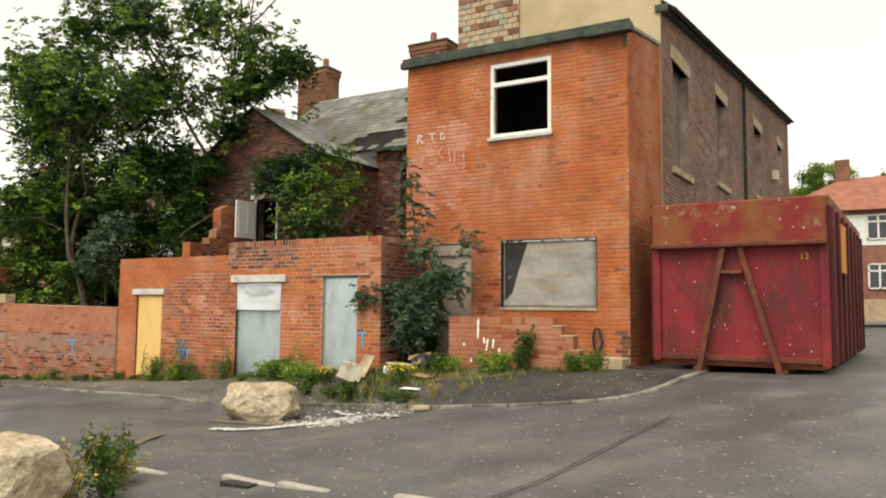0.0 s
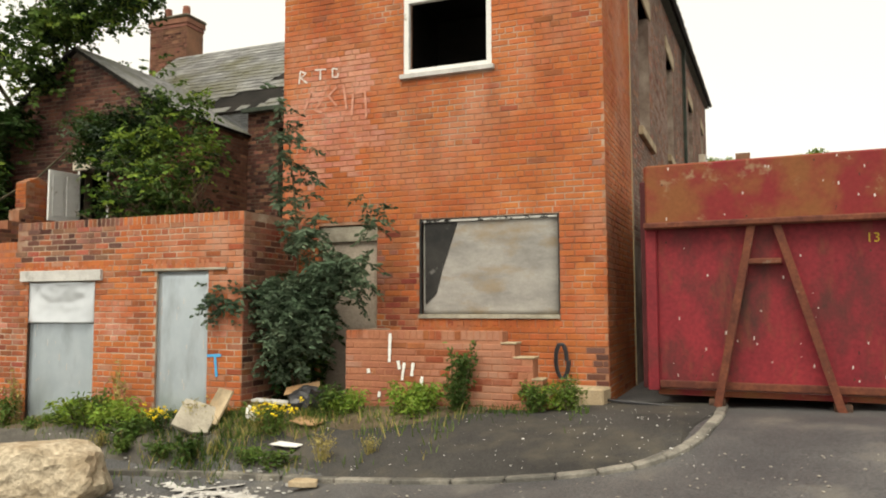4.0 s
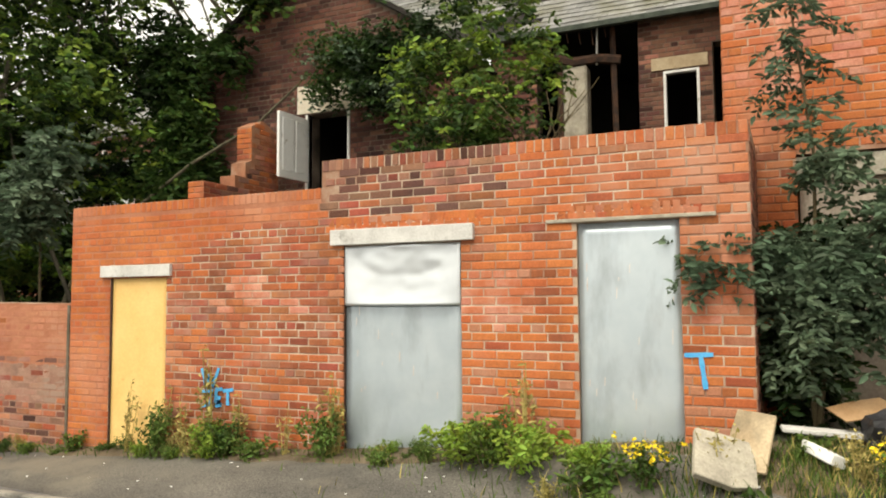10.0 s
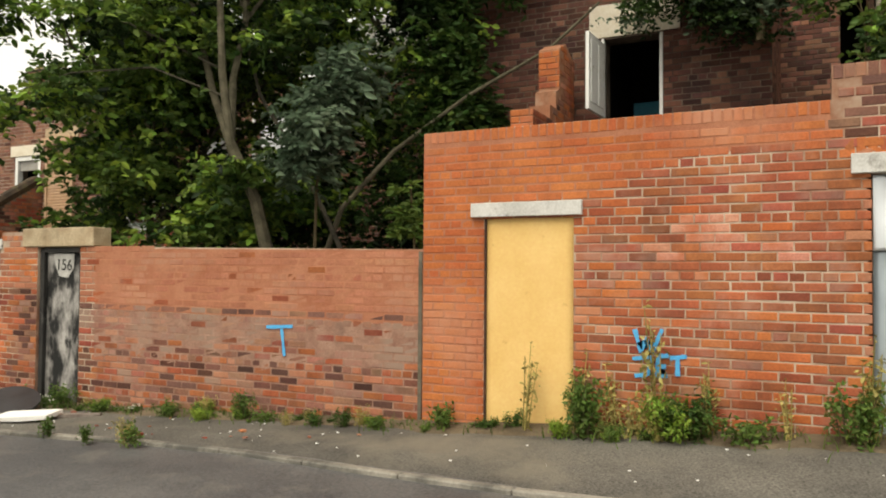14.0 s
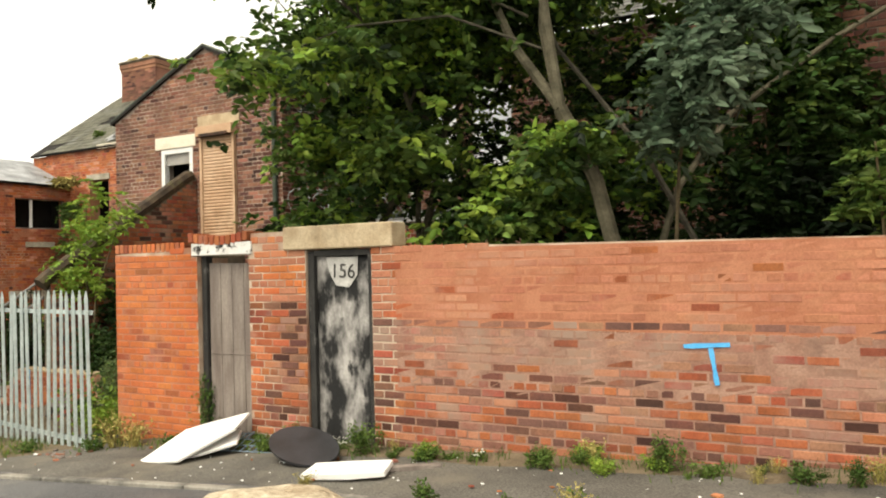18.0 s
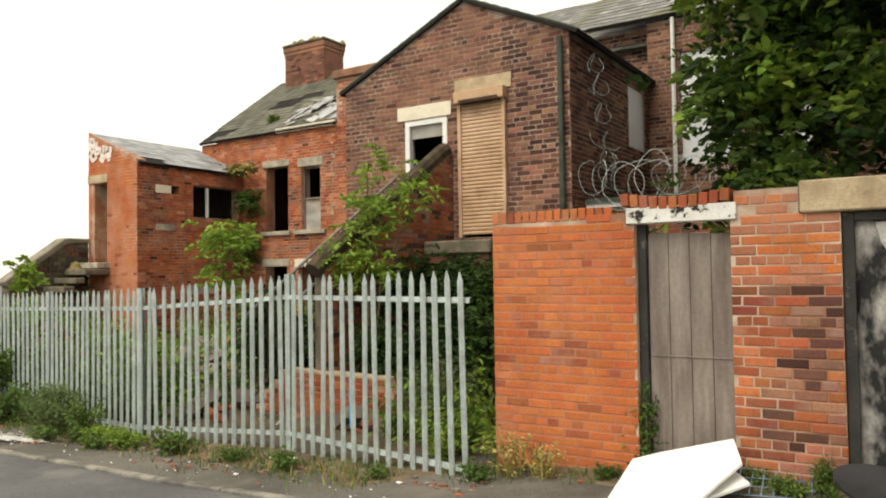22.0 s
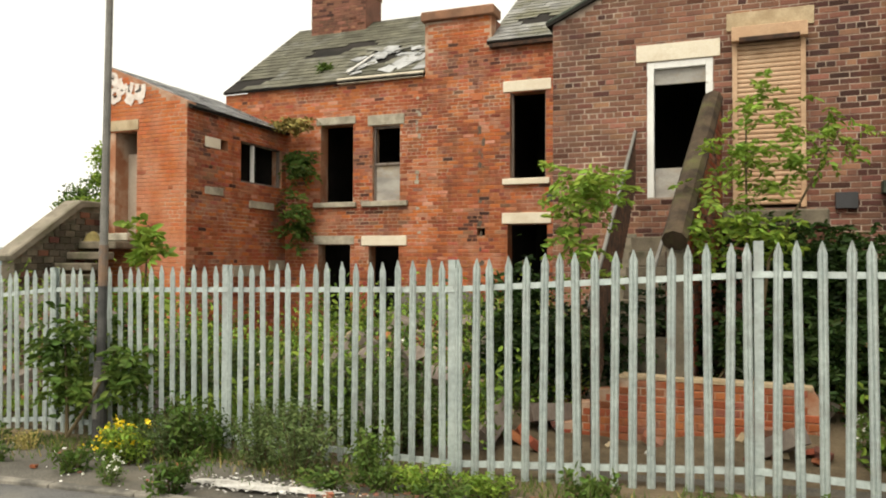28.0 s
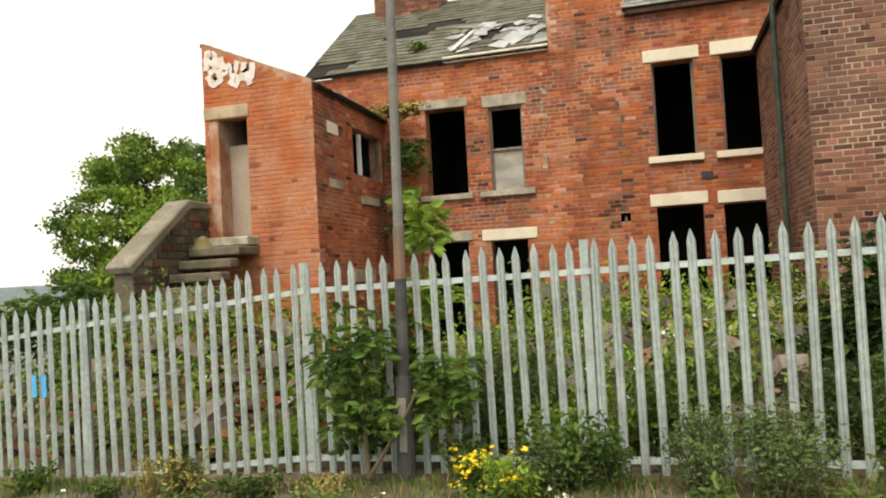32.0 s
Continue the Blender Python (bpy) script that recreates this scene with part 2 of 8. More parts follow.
M["mortar_dark"] = surf("dirty_brown_mortar", (0.22, 0.155, 0.125), (0.47, 0.38, 0.31), scale=2.5, fine=120, bump=0.5)
# near-black base colour holds the darkness of unlit insides
M["dark_void"] = surf("near_black_unlit_inside", (0.012, 0.011, 0.01), (0.03, 0.026, 0.023), scale=1.0, rough=0.95, bump=0.1)
M["stone"] = surf("weathered_sandstone", (0.36, 0.27, 0.17), (0.5, 0.4, 0.27), scale=4, bump=0.5, stain=(0.15, 0.13, 0.09), stain_scale=2.2, stain_at=(0.55, 0.8))
M["cream"] = surf("cream_painted_stone", (0.66, 0.58, 0.46), (0.75, 0.69, 0.57), scale=3, bump=0.2, stain=(0.45, 0.38, 0.28), stain_scale=3.0, stain_at=(0.6, 0.85))
M["grey_sill"] = surf("lichen_grey_stone", (0.3, 0.27, 0.22), (0.45, 0.41, 0.33), scale=5, bump=0.5, stain=(0.14, 0.13, 0.09), stain_scale=3.0, stain_at=(0.5, 0.8))
M["render_cream"] = surf("cream_rendered_wall", (0.45, 0.36, 0.22), (0.53, 0.44, 0.29), scale=1.0, bump=0.3, stain=(0.33, 0.25, 0.15), stain_scale=0.7, stain_at=(0.5, 0.8))
M["slate"] = surf("grey_slate", (0.16, 0.16, 0.155), (0.27, 0.27, 0.262), scale=2.0, rough=0.5, vary=0.35, bump=0.3, stain=(0.12, 0.115, 0.06), stain_scale=0.7, stain_at=(0.44, 0.62), spec=0.5)
M["slate_light"] = surf("pale_lapped_felt_and_slate", (0.3, 0.31, 0.32), (0.45, 0.46, 0.47), scale=2.0, rough=0.45, vary=0.3, bump=0.3, spec=0.5)
M["asphalt"] = surf("worn_grey_asphalt", (0.062, 0.062, 0.065), (0.112, 0.11, 0.109), scale=0.7, fine=45, rough=0.58, bump=0.8, stain=(0.17, 0.16, 0.14), stain_scale=1.5, stain_at=(0.52, 0.76), speck=0.75, spec=0.5, dist=0.008)
M["pavement"] = surf("dark_pavement_asphalt", (0.03, 0.029, 0.028), (0.058, 0.055, 0.052), scale=0.8, fine=90, rough=0.8, bump=0.5, stain=(0.1, 0.088, 0.068), stain_scale=1.4, stain_at=(0.5, 0.75), speck=0.8)
M["kerb"] = surf("concrete_kerb", (0.3, 0.27, 0.23), (0.42, 0.39, 0.34), scale=5, bump=0.4)
M["dust"] = surf("pale_brown_road_dirt", (0.13, 0.105, 0.08), (0.2, 0.165, 0.125), scale=4, fine=60, bump=0.6, dist=0.01)
M["earth"] = surf("dry_brown_earth", (0.085, 0.065, 0.042), (0.17, 0.13, 0.085), scale=3, fine=40, bump=1.0, dist=0.02)
M["steel"] = surf("dull_galvanised_steel", (0.33, 0.385, 0.38), (0.43, 0.49, 0.475), scale=3, fine=25, rough=0.5, bump=0.05, metal=0.25, stain=(0.28, 0.29, 0.28), stain_scale=5.0, stain_at=(0.5, 0.8), spec=0.5)
M["sheet_bright"] = surf("bright_crumpled_steel_sheet", (0.55, 0.58, 0.61), (0.64, 0.67, 0.7), scale=1.1, fine=5, rough=0.3, bump=0.03, metal=0.5, spec=0.5, speck=0.05)
M["sheet"] = surf("galvanised_sheet_steel", (0.42, 0.485, 0.53), (0.52, 0.585, 0.63), scale=1.1, fine=5, rough=0.28, bump=0.05, metal=0.5, stain=(0.33, 0.37, 0.4), stain_scale=3.0, stain_at=(0.52, 0.75), spec=0.5, speck=0.1, streak=(1, 1, 0.3))
M["ply_yellow"] = surf("yellow_ply_board", (0.71, 0.455, 0.165), (0.77, 0.515, 0.205), scale=2.0, fine=35, rough=0.75, bump=0.1, stain=(0.6, 0.36, 0.125), stain_scale=9.0, stain_at=(0.66, 0.76), speck=0.1)
M["ply_grey"] = surf("weathered_grey_board", (0.25, 0.24, 0.225), (0.42, 0.4, 0.37), scale=2.2, fine=40, rough=0.85, bump=0.2, stain=(0.3, 0.22, 0.13), stain_scale=1.6, stain_at=(0.52, 0.72), speck=0.1, streak=(0.7, 1, 1.6))
M["ply_beige"] = surf("beige_weathered_board", (0.37, 0.3, 0.24), (0.47, 0.4, 0.33), scale=1.2, fine=40, rough=0.85, bump=0.2)
M["timber_grey"] = surf("grey_bleached_timber", (0.47, 0.46, 0.44), (0.62, 0.61, 0.585), scale=4, fine=60, rough=0.85, bump=0.3, stain=(0.2, 0.18, 0.16), stain_scale=6.0, stain_at=(0.6, 0.75))
M["white_paint"] = surf("chipped_white_paint", (0.72, 0.72, 0.70), (0.8, 0.8, 0.78), scale=4, rough=0.55, bump=0.1, stain=(0.4, 0.36, 0.3), stain_scale=7.0, stain_at=(0.62, 0.72))
M["wood_grey"] = surf("weathered_grey_plank", (0.16, 0.13, 0.115), (0.27, 0.23, 0.2), scale=5, fine=30, rough=0.85, bump=0.3, stain=(0.1, 0.075, 0.06), stain_scale=4, stain_at=(0.5, 0.8), speck=0.15, streak=(1.6, 1, 0.22))
M["black_paint"] = surf("worn_black_paint", (0.02, 0.02, 0.02), (0.045, 0.043, 0.04), scale=3, rough=0.6, bump=0.2, stain=(0.2, 0.19, 0.18), stain_scale=5.0, stain_at=(0.62, 0.74))
M["skip_red"] = surf("scuffed_crimson_paint", (0.15, 0.012, 0.02), (0.27, 0.024, 0.032), scale=1.0, fine=24, rough=0.6, bump=0.15, stain=(0.055, 0.022, 0.018), stain_scale=1.3, stain_at=(0.5, 0.66), spec=0.3, streak=(1, 1, 0.55), speck=0.3, runs=(0.17, 0.06, 0.03), runs_scale=3.5, runs_at=(0.54, 0.7), runs_most=0.8)
M["skip_rust"] = surf("rusty_red_paint", (0.2, 0.022, 0.024), (0.21, 0.075, 0.028), scale=1.6, fine=24, rough=0.65, bump=0.25, contrast=(0.4, 0.6), stain=(0.28, 0.17, 0.1), stain_scale=4.5, stain_at=(0.6, 0.7), speck=0.15)
# skip sides: grime and the shade they stand in, mixed into one colour
M["skip_side"] = surf("grimy_red_paint_with_shade", (0.045, 0.012, 0.013), (0.12, 0.022, 0.025), scale=1.4, fine=24, rough=0.6, bump=0.2, runs=(0.08, 0.03, 0.02), runs_scale=3.0, runs_most=0.7, streak=(1, 1, 0.5))
M["skip_bar"] = surf("dull_brown_red_steel", (0.09, 0.028, 0.02), (0.17, 0.055, 0.03), scale=3, fine=24, rough=0.7, bump=0.25, stain=(0.22, 0.16, 0.12), stain_scale=7.0, stain_at=(0.62, 0.72))
M["skip_grime_shade"] = surf("near_black_grime_and_shade_over_red_paint", (0.012, 0.008, 0.008), (0.05, 0.016, 0.016), scale=1.6, fine=24, rough=0.7, bump=0.2, contrast=(0.45, 0.7))
M["iron"] = surf("rusty_dark_iron", (0.03, 0.022, 0.018), (0.09, 0.045, 0.028), scale=8, rough=0.8, bump=0.3)
M["lamp_grey"] = surf("grey_lamp_post_paint", (0.15, 0.145, 0.135), (0.22, 0.215, 0.2), scale=4, rough=0.6, bump=0.1, stain=(0.2, 0.14, 0.1), stain_scale=1.5, stain_at=(0.58, 0.8))
M["shutter"] = surf("faded_tan_roller_shutter", (0.5, 0.32, 0.2), (0.58, 0.4, 0.27), scale=2, rough=0.6, bump=0.05, stain=(0.35, 0.22, 0.13), stain_scale=3.0, stain_at=(0.5, 0.75))
M["mossy_dark"] = surf("dark_mossy_stone", (0.10, 0.085, 0.065), (0.19, 0.16, 0.12), scale=4, bump=0.5, stain=(0.06, 0.065, 0.035), stain_scale=2.5, stain_at=(0.5, 0.75))
M["rubble_stone"] = surf("dark_rubble_stone", (0.06, 0.05, 0.038), (0.12, 0.098, 0.074), scale=3, vary=0.35, bump=0.6, stain=(0.05, 0.055, 0.03), stain_scale=2.0, stain_at=(0.5, 0.7))
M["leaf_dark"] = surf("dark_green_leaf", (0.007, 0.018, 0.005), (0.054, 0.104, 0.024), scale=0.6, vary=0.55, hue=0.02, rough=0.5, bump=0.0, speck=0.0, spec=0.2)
M["leaf_mid"] = surf("mid_green_leaf", (0.045, 0.09, 0.018), (0.135, 0.21, 0.045), scale=1.0, vary=0.45, hue=0.02, rough=0.5, bump=0.0, speck=0.0, spec=0.2)
M["leaf_light"] = surf("fresh_green_leaf", (0.15, 0.25, 0.035), (0.28, 0.4, 0.065), scale=1.0, vary=0.35, hue=0.02, rough=0.5, bump=0.0, speck=0.0)
M["leaf_blue"] = surf("blue_green_leaf", (0.06, 0.1, 0.058), (0.155, 0.215, 0.135), scale=1.0, vary=0.5, hue=0.02, rough=0.5, bump=0.0, speck=0.0, spec=0.2)
M["leaf_grey"] = surf("grey_green_mugwort_leaf", (0.055, 0.095, 0.028), (0.15, 0.21, 0.075), scale=1.0, vary=0.45, hue=0.02, rough=0.5, bump=0.0, speck=0.0, spec=0.2)
# limb bark: a darker copy with the crown's shade in its colour
M["bark_dark"] = surf("dark_shaded_bark", (0.05, 0.044, 0.032), (0.1, 0.09, 0.065), scale=6, fine=40, bump=0.8, dist=0.01)
M["leaf_dry"] = surf("dry_straw_stalk", (0.24, 0.21, 0.06), (0.38, 0.31, 0.11), scale=1.0, vary=0.4, rough=0.8, bump=0.0, speck=0.0)
M["petal_yellow"] = surf("yellow_flower", (0.7, 0.52, 0.02), (0.8, 0.62, 0.04), scale=4, rough=0.6, bump=0.0)
M["petal_white"] = surf("white_flower", (0.7, 0.7, 0.62), (0.8, 0.8, 0.72), scale=4, rough=0.6, bump=0.0)
M["bark"] = surf("olive_grey_bark", (0.06, 0.053, 0.034), (0.135, 0.12, 0.08), scale=6, fine=40, bump=0.8, dist=0.01)
M["twig"] = surf("brown_stem", (0.08, 0.06, 0.035), (0.14, 0.11, 0.06), scale=6, bump=0.2)
M["rock"] = surf("pale_limestone", (0.36, 0.29, 0.2), (0.52, 0.44, 0.33), scale=4, fine=16, bump=1.0, dist=0.04, speck=0.4, stain=(0.28, 0.2, 0.12), stain_scale=2.5, stain_at=(0.5, 0.75))
M["flaking"] = surf("white_flaking_paint_on_black_timber", (0.55, 0.54, 0.51), (0.7, 0.69, 0.66), scale=5, rough=0.7, bump=0.2, stain=(0.025, 0.022, 0.02), stain_scale=9.0, stain_at=(0.53, 0.57))
M["white_board"] = surf("white_polystyrene", (0.76, 0.75, 0.72), (0.82, 0.82, 0.8), scale=3, rough=0.8, bump=0.1)
M["lamp_dark"] = surf("sooty_lamp_post_paint", (0.05, 0.05, 0.05), (0.09, 0.088, 0.085), scale=5, rough=0.65, bump=0.1)
M["lamp_rust"] = surf("rust_stained_lamp_post_paint", (0.17, 0.12, 0.09), (0.24, 0.15, 0.1), scale=5, rough=0.75, bump=0.2, stain=(0.14, 0.13, 0.12), stain_scale=4.0)
M["slate_moss"] = surf("olive_mossy_slate", (0.085, 0.083, 0.062), (0.15, 0.145, 0.11), scale=2.2, vary=0.2, bump=0.3, stain=(0.2, 0.2, 0.19), stain_scale=1.3, stain_at=(0.55, 0.75))
M["mortar_soot_shade"] = surf("soot_and_shade_blackened_mortar", (0.05, 0.038, 0.03), (0.2, 0.15, 0.115), scale=2.2, fine=120, bump=0.5)
M["card"] = surf("brown_cardboard", (0.34, 0.2, 0.1), (0.42, 0.27, 0.15), scale=3, bump=0.1)
M["blue_spray"] = surf("sky_blue_spray_paint", (0.06, 0.34, 0.66), (0.10, 0.42, 0.74), scale=9, rough=0.7, bump=0.0)
M["white_spray"] = surf("faded_white_spray_paint", (0.62, 0.52, 0.47), (0.75, 0.7, 0.66), scale=9, rough=0.8, bump=0.0)
M["plastic_black"] = surf("black_plastic", (0.02, 0.02, 0.022), (0.035, 0.035, 0.04), scale=4, rough=0.4, bump=0.05, spec=0.5)
M["roof_red"] = surf("red_clay_tile", (0.22, 0.085, 0.06), (0.3, 0.13, 0.09), scale=2.0, vary=0.25, bump=0.3)
M["gutter"] = surf("green_black_gutter", (0.03, 0.04, 0.032), (0.07, 0.085, 0.065), scale=5, rough=0.6, bump=0.1)
M["moss"] = surf("dry_moss_turf", (0.2, 0.17, 0.07), (0.3, 0.24, 0.1), scale=12, fine=60, bump=1.0, dist=0.02)
M["sheet_pale"] = surf("pale_galvanised_sheet", (0.7, 0.73, 0.76), (0.84, 0.86, 0.88), scale=1.3, fine=9, rough=0.4, bump=0.04, metal=0.1, streak=(1, 1, 0.3), speck=0.1)
M["glass"] = surf("dark_window_glass", (0.03, 0.035, 0.04), (0.05, 0.055, 0.06), scale=2, rough=0.12, bump=0.0, spec=0.6)


# leaves let some light through
for key in ("leaf_dark", "leaf_mid", "leaf_light", "leaf_blue", "leaf_grey"):
    nt = M[key].node_tree
    bs = nt.nodes["Principled BSDF"]
    bs.inputs["Roughness"].default_value = 0.55
    tr = nt.nodes.new("ShaderNodeBsdfTranslucent")
    mx = nt.nodes.new("ShaderNodeMixShader")
    mx.inputs[0].default_value = 0.3
    nt.links.new(bs.inputs["Base Color"].links[0].from_socket, tr.inputs["Color"])
    nt.links.new(bs.outputs[0], mx.inputs[1])
    nt.links.new(tr.outputs[0], mx.inputs[2])
    nt.links.new(mx.outputs[0], nt.nodes["Material Output"].inputs["Surface"])

# ---- walls ----
BRICK_W, BRICK_H, JOINT = 0.215, 0.065, 0.011
COURSE = BRICK_H + JOINT


def wall_core(name, width, top, d, openings, z0, material, parent, label="", kind="structure"):
    """A wall of thickness d in its own frame (u to the right, depth y >= 0 behind the face, z up), with holes; top: (u, z) line."""
    us = sorted({0.0, width, *[u for u, z in top if 0 < u < width], *[v for o in openings for v in o[:2] if 0 < v < width]})
    zmax = max(z for u, z in top)
    zs = sorted({z0, *[v for o in openings for v in o[2:4] if z0 < v < zmax]})
    verts, faces = [], []

    def quad(*ps):
        i = len(verts)
        verts.extend(ps)
        faces.append(tuple(range(i, i + len(ps))))

    cols = []
    for ua, ub in zip(us, us[1:]):
        um = (ua + ub) / 2
        spans = [(z0, lerp(top, ua + 1e-6), lerp(top, ub - 1e-6))]
        holes = sorted((o[2], o[3]) for o in openings if o[0] <= um <= o[1])
        segs, low = [], z0
        for ha, hb in holes:
            if ha > low + 1e-6:
                segs.append((low, low, ha, ha))
            low = max(low, hb)
        ta, tb = lerp(top, ua + 1e-6), lerp(top, ub - 1e-6)
        if min(ta, tb) > low + 1e-6:
            segs.append((low, low, ta, tb))
        cols.append((ua, ub, segs))
    for i, (ua, ub, segs) in enumerate(cols):
        for la, lb, ha, hb in segs:
            quad((ua, 0, la), (ub, 0, lb), (ub, 0, hb), (ua, 0, ha))
            quad((ub, d, lb), (ua, d, la), (ua, d, ha), (ub, d, hb))
            quad((ua, 0, ha), (ub, 0, hb), (ub, d, hb), (ua, d, ha))
            quad((ua, d, la), (ub, d, lb), (ub, 0, lb), (ua, 0, la))
        for side, u, nb in ((0, ua, i - 1), (1, ub, i + 1)):
            other = cols[nb][2] if 0 <= nb < len(cols) else []
            for seg in segs:
                lo, hi = seg[0 + side], seg[2 + side]
                cuts = sorted((max(lo, s[1 - side]), min(hi, s[3 - side])) for s in other if min(hi, s[3 - side]) > max(lo, s[1 - side]))
                at = lo
                gaps = []
                for a, b in cuts:
                    if a > at + 1e-4:
                        gaps.append((at, a))
                    at = max(at, b)
                if hi > at + 1e-4:
                    gaps.append((at, hi))
                for a, b in gaps:
                    if side:
                        quad((u, 0, a), (u, d, a), (u, d, b), (u, 0, b))
                    else:
                        quad((u, d, a), (u, 0, a), (u, 0, b), (u, d, b))
    return raw(name, verts, faces, material, parent, label)


def brick_mesh(name, w, h, depth, material, seed):
    r = random.Random(seed)
    e = 0.006
    j = [r.uniform(-0.0022, 0.0022) for _ in range(16)]
    v = [(0 + j[0], 0, j[1]), (w + j[2], 0, j[3]), (w + j[4], 0, h + j[5]), (j[6], 0, h + j[7]),
         (e + j[8] * 2, -depth, e), (w - e, -depth + j[9], e + j[10]), (w - e + j[11], -depth, h - e), (e, -depth + j[12], h - e + j[13])]
    f = [(4, 5, 6, 7), (0, 1, 5, 4), (1, 2, 6, 5), (2, 3, 7, 6), (3, 0, 4, 7)]
    return v, f


PIECES = []      # bricks laid last: (parent, list of single bricks, list of joined bricks by material)


def bricks(parent, width, top, openings, z0, pick, single=None, soldier=(), depth=0.006, bond="english_garden", h0=0.0, seed=1, skip=0.0, course=COURSE):
    """Lays bricks on the face of a wall. pick(u, z, r) names the material; single: a (u0, u1, z0, z1) stretch laid as pieces of their own."""
    r = random.Random(seed)
    zmax = max(z for u, z in top)
    ones, rest = [], {}
    k = 0
    bh = course - JOINT
    z = z0 + h0
    while z + bh <= zmax + 0.02:
        header = bond == "english_garden" and k % 6 == 5
        w = 0.1025 if header else BRICK_W
        u = -(0.1125 if k % 2 else 0.0) - (0.055 if header else 0)
        while u < width:
            a, b = max(u, 0.0), min(u + w, width)
            u += w + JOINT
            if b - a < 0.03:
                continue
            zt = min(lerp(top, a), lerp(top, b))
            if z + bh > zt + 0.012:
                continue
            pieces = [(a, b)]
            for o in openings:
                if z + bh > o[2] + 0.015 and z < o[3] - 0.015:
                    cut = []
                    for p, q in pieces:
                        if q <= o[0] or p >= o[1]:
                            cut.append((p, q))
                        else:
                            if p < o[0]:
                                cut.append((p, o[0]))
                            if q > o[1]:
                                cut.append((o[1], q))
                    pieces = cut
            for p, q in pieces:
                if q - p < 0.03 or r.random() < skip:
                    continue
                mat = pick((p + q) / 2, z, r)
                if mat is None:
                    continue
                if single and single[0] <= p <= single[1] and single[2] <= z <= single[3] and len(ones) < 300:
                    ones.append((p, z, q - p, bh, mat))
                else:
                    rest.setdefault(mat, []).append((p, z, q - p, bh))
        z += course
        k += 1
    for (sa, sb, sz, sh) in soldier:      # bricks on end in a row
        u = sa
        while u + 0.065 <= sb:
            mat = pick(u, sz, r)
            rest.setdefault(mat or "brick_red", []).append((u, sz, 0.065, sh))
            u += 0.076
    PIECES.append((parent, ones, rest, depth, seed))


def lay_pieces():
    shared = {}
    for parent, ones, rest, depth, seed in PIECES:
        r = random.Random(seed + 99)
        for mat, items in rest.items():
            verts, faces = [], []
            for p, z, w, h in items:
                v, f = brick_mesh("", w, h, depth + r.uniform(-0.002, 0.002), mat, r.random())
                i = len(verts)
                dx, dz = p + r.uniform(-0.002, 0.002), z + r.uniform(-0.002, 0.002)
                verts += [(x + dx, y, q + dz) for x, y, q in v]
                faces += [tuple(c + i for c in g) for g in f]
            raw("brickwork", verts, faces, M[mat], parent, kind="stuff")
        for p, z, w, h, mat in ones:
            key = (round(w, 2), round(h, 3), mat, r.randrange(3))
            if key not in shared:
                v, f = brick_mesh("", w, h, 0.006, mat, len(shared))
                me = bpy.data.meshes.new("brick")
                me.from_pydata(v, [], f)
                me.materials.append(M[mat])
                shared[key] = me
            ob = new("brick", shared[key])
            ob.parent = parent
            ob.location = (p + r.uniform(-0.002, 0.002), r.uniform(-0.0015, 0.0015), z + r.uniform(-0.002, 0.002))


def front(x, y):      # a wall that faces the lane (-y), u along +x
    return pose(x, y, 0)


def east(x, y):       # a wall that faces +x, u along +y
    return pose(x, y, 0, 0, 0, 90)


def flat(t):
    return [(-1.0, t), (99.0, t)]

# ---- ground: one sheet to the horizon, with the road, the pavement strip and the kerb ----
def sheet(name, xs, ys, lift, material, label, kind="structure", keep=None, rough=0.0):
    verts, faces = [], []
    for y in ys:
        for x in xs:
            verts.append((x, y, ground_z(x, y) + lift + rough * noise.noise((x * 1.3, y * 1.3, 0))))
    nx = len(xs)
    for j in range(len(ys) - 1):
        for i in range(nx - 1):
            if keep is None or keep((xs[i] + xs[i + 1]) / 2, (ys[j] + ys[j + 1]) / 2):
                faces.append((j * nx + i, j * nx + i + 1, (j + 1) * nx + i + 1, (j + 1) * nx + i))
    ob = raw(name, verts, faces, material, None, label, kind)
    return ob


far = [-900, -400, -200, -120, -90, -70, -60]
GX = far + [round(-52 + 0.4 * i, 2) for i in range(160)] + [14, 18, 24, 32, 50, 90, 200, 400, 900]
GY = [-900, -300, -100, -50, -30, -20] + [round(-15 + 0.75 * i, 2) for i in range(16)] + [round(-3 + 0.15 * i, 2) for i in range(24)] + [1.0, 1.6, 2.5, 4, 6, 10, 16, 24, 40, 80, 200, 400, 900]
sheet("ground", GX, GY, -0.012, M["asphalt"], "worn grey asphalt road running past the derelict houses", "structure", rough=0.012)
tagged(bpy.data.objects["ground"], category="ground")


def front_edge(x):
    """The outer edge of the pavement strip along the walls."""
    return lerp([(-60, -1.6), (-30, -1.5), (-23, -1.5), (-17, -1.25), (-13, -1.5), (-9.2, -1.2), (-7.4, -1.1), (-6.17, -1.29), (-4.86, -1.66), (-3.85, -1.68), (-3.14, -1.51), (-2.66, -1.16), (-2.4, -0.64), (-2.27, 0.5)], x)


def strip(name, x0, x1, step, y_in, lift, material, label):
    verts, faces = [], []
    n = int((x1 - x0) / step)
    for i in range(n + 1):
        x = x0 + (x1 - x0) * i / n
        for k in range(6):
            f = k / 5
            y = front_edge(x) * (1 - f) + y_in * f
            verts.append((x, y, ground_z(x, y) + (lift if k else -0.03) + 0.008 * noise.noise((x * 2, y * 2, 3))))
    for i in range(n):
        for k in range(5):
            a = i * 6 + k
            faces.append((a, a + 6, a + 7, a + 1))
    return raw(name, verts, faces, material, None, label, "structure")


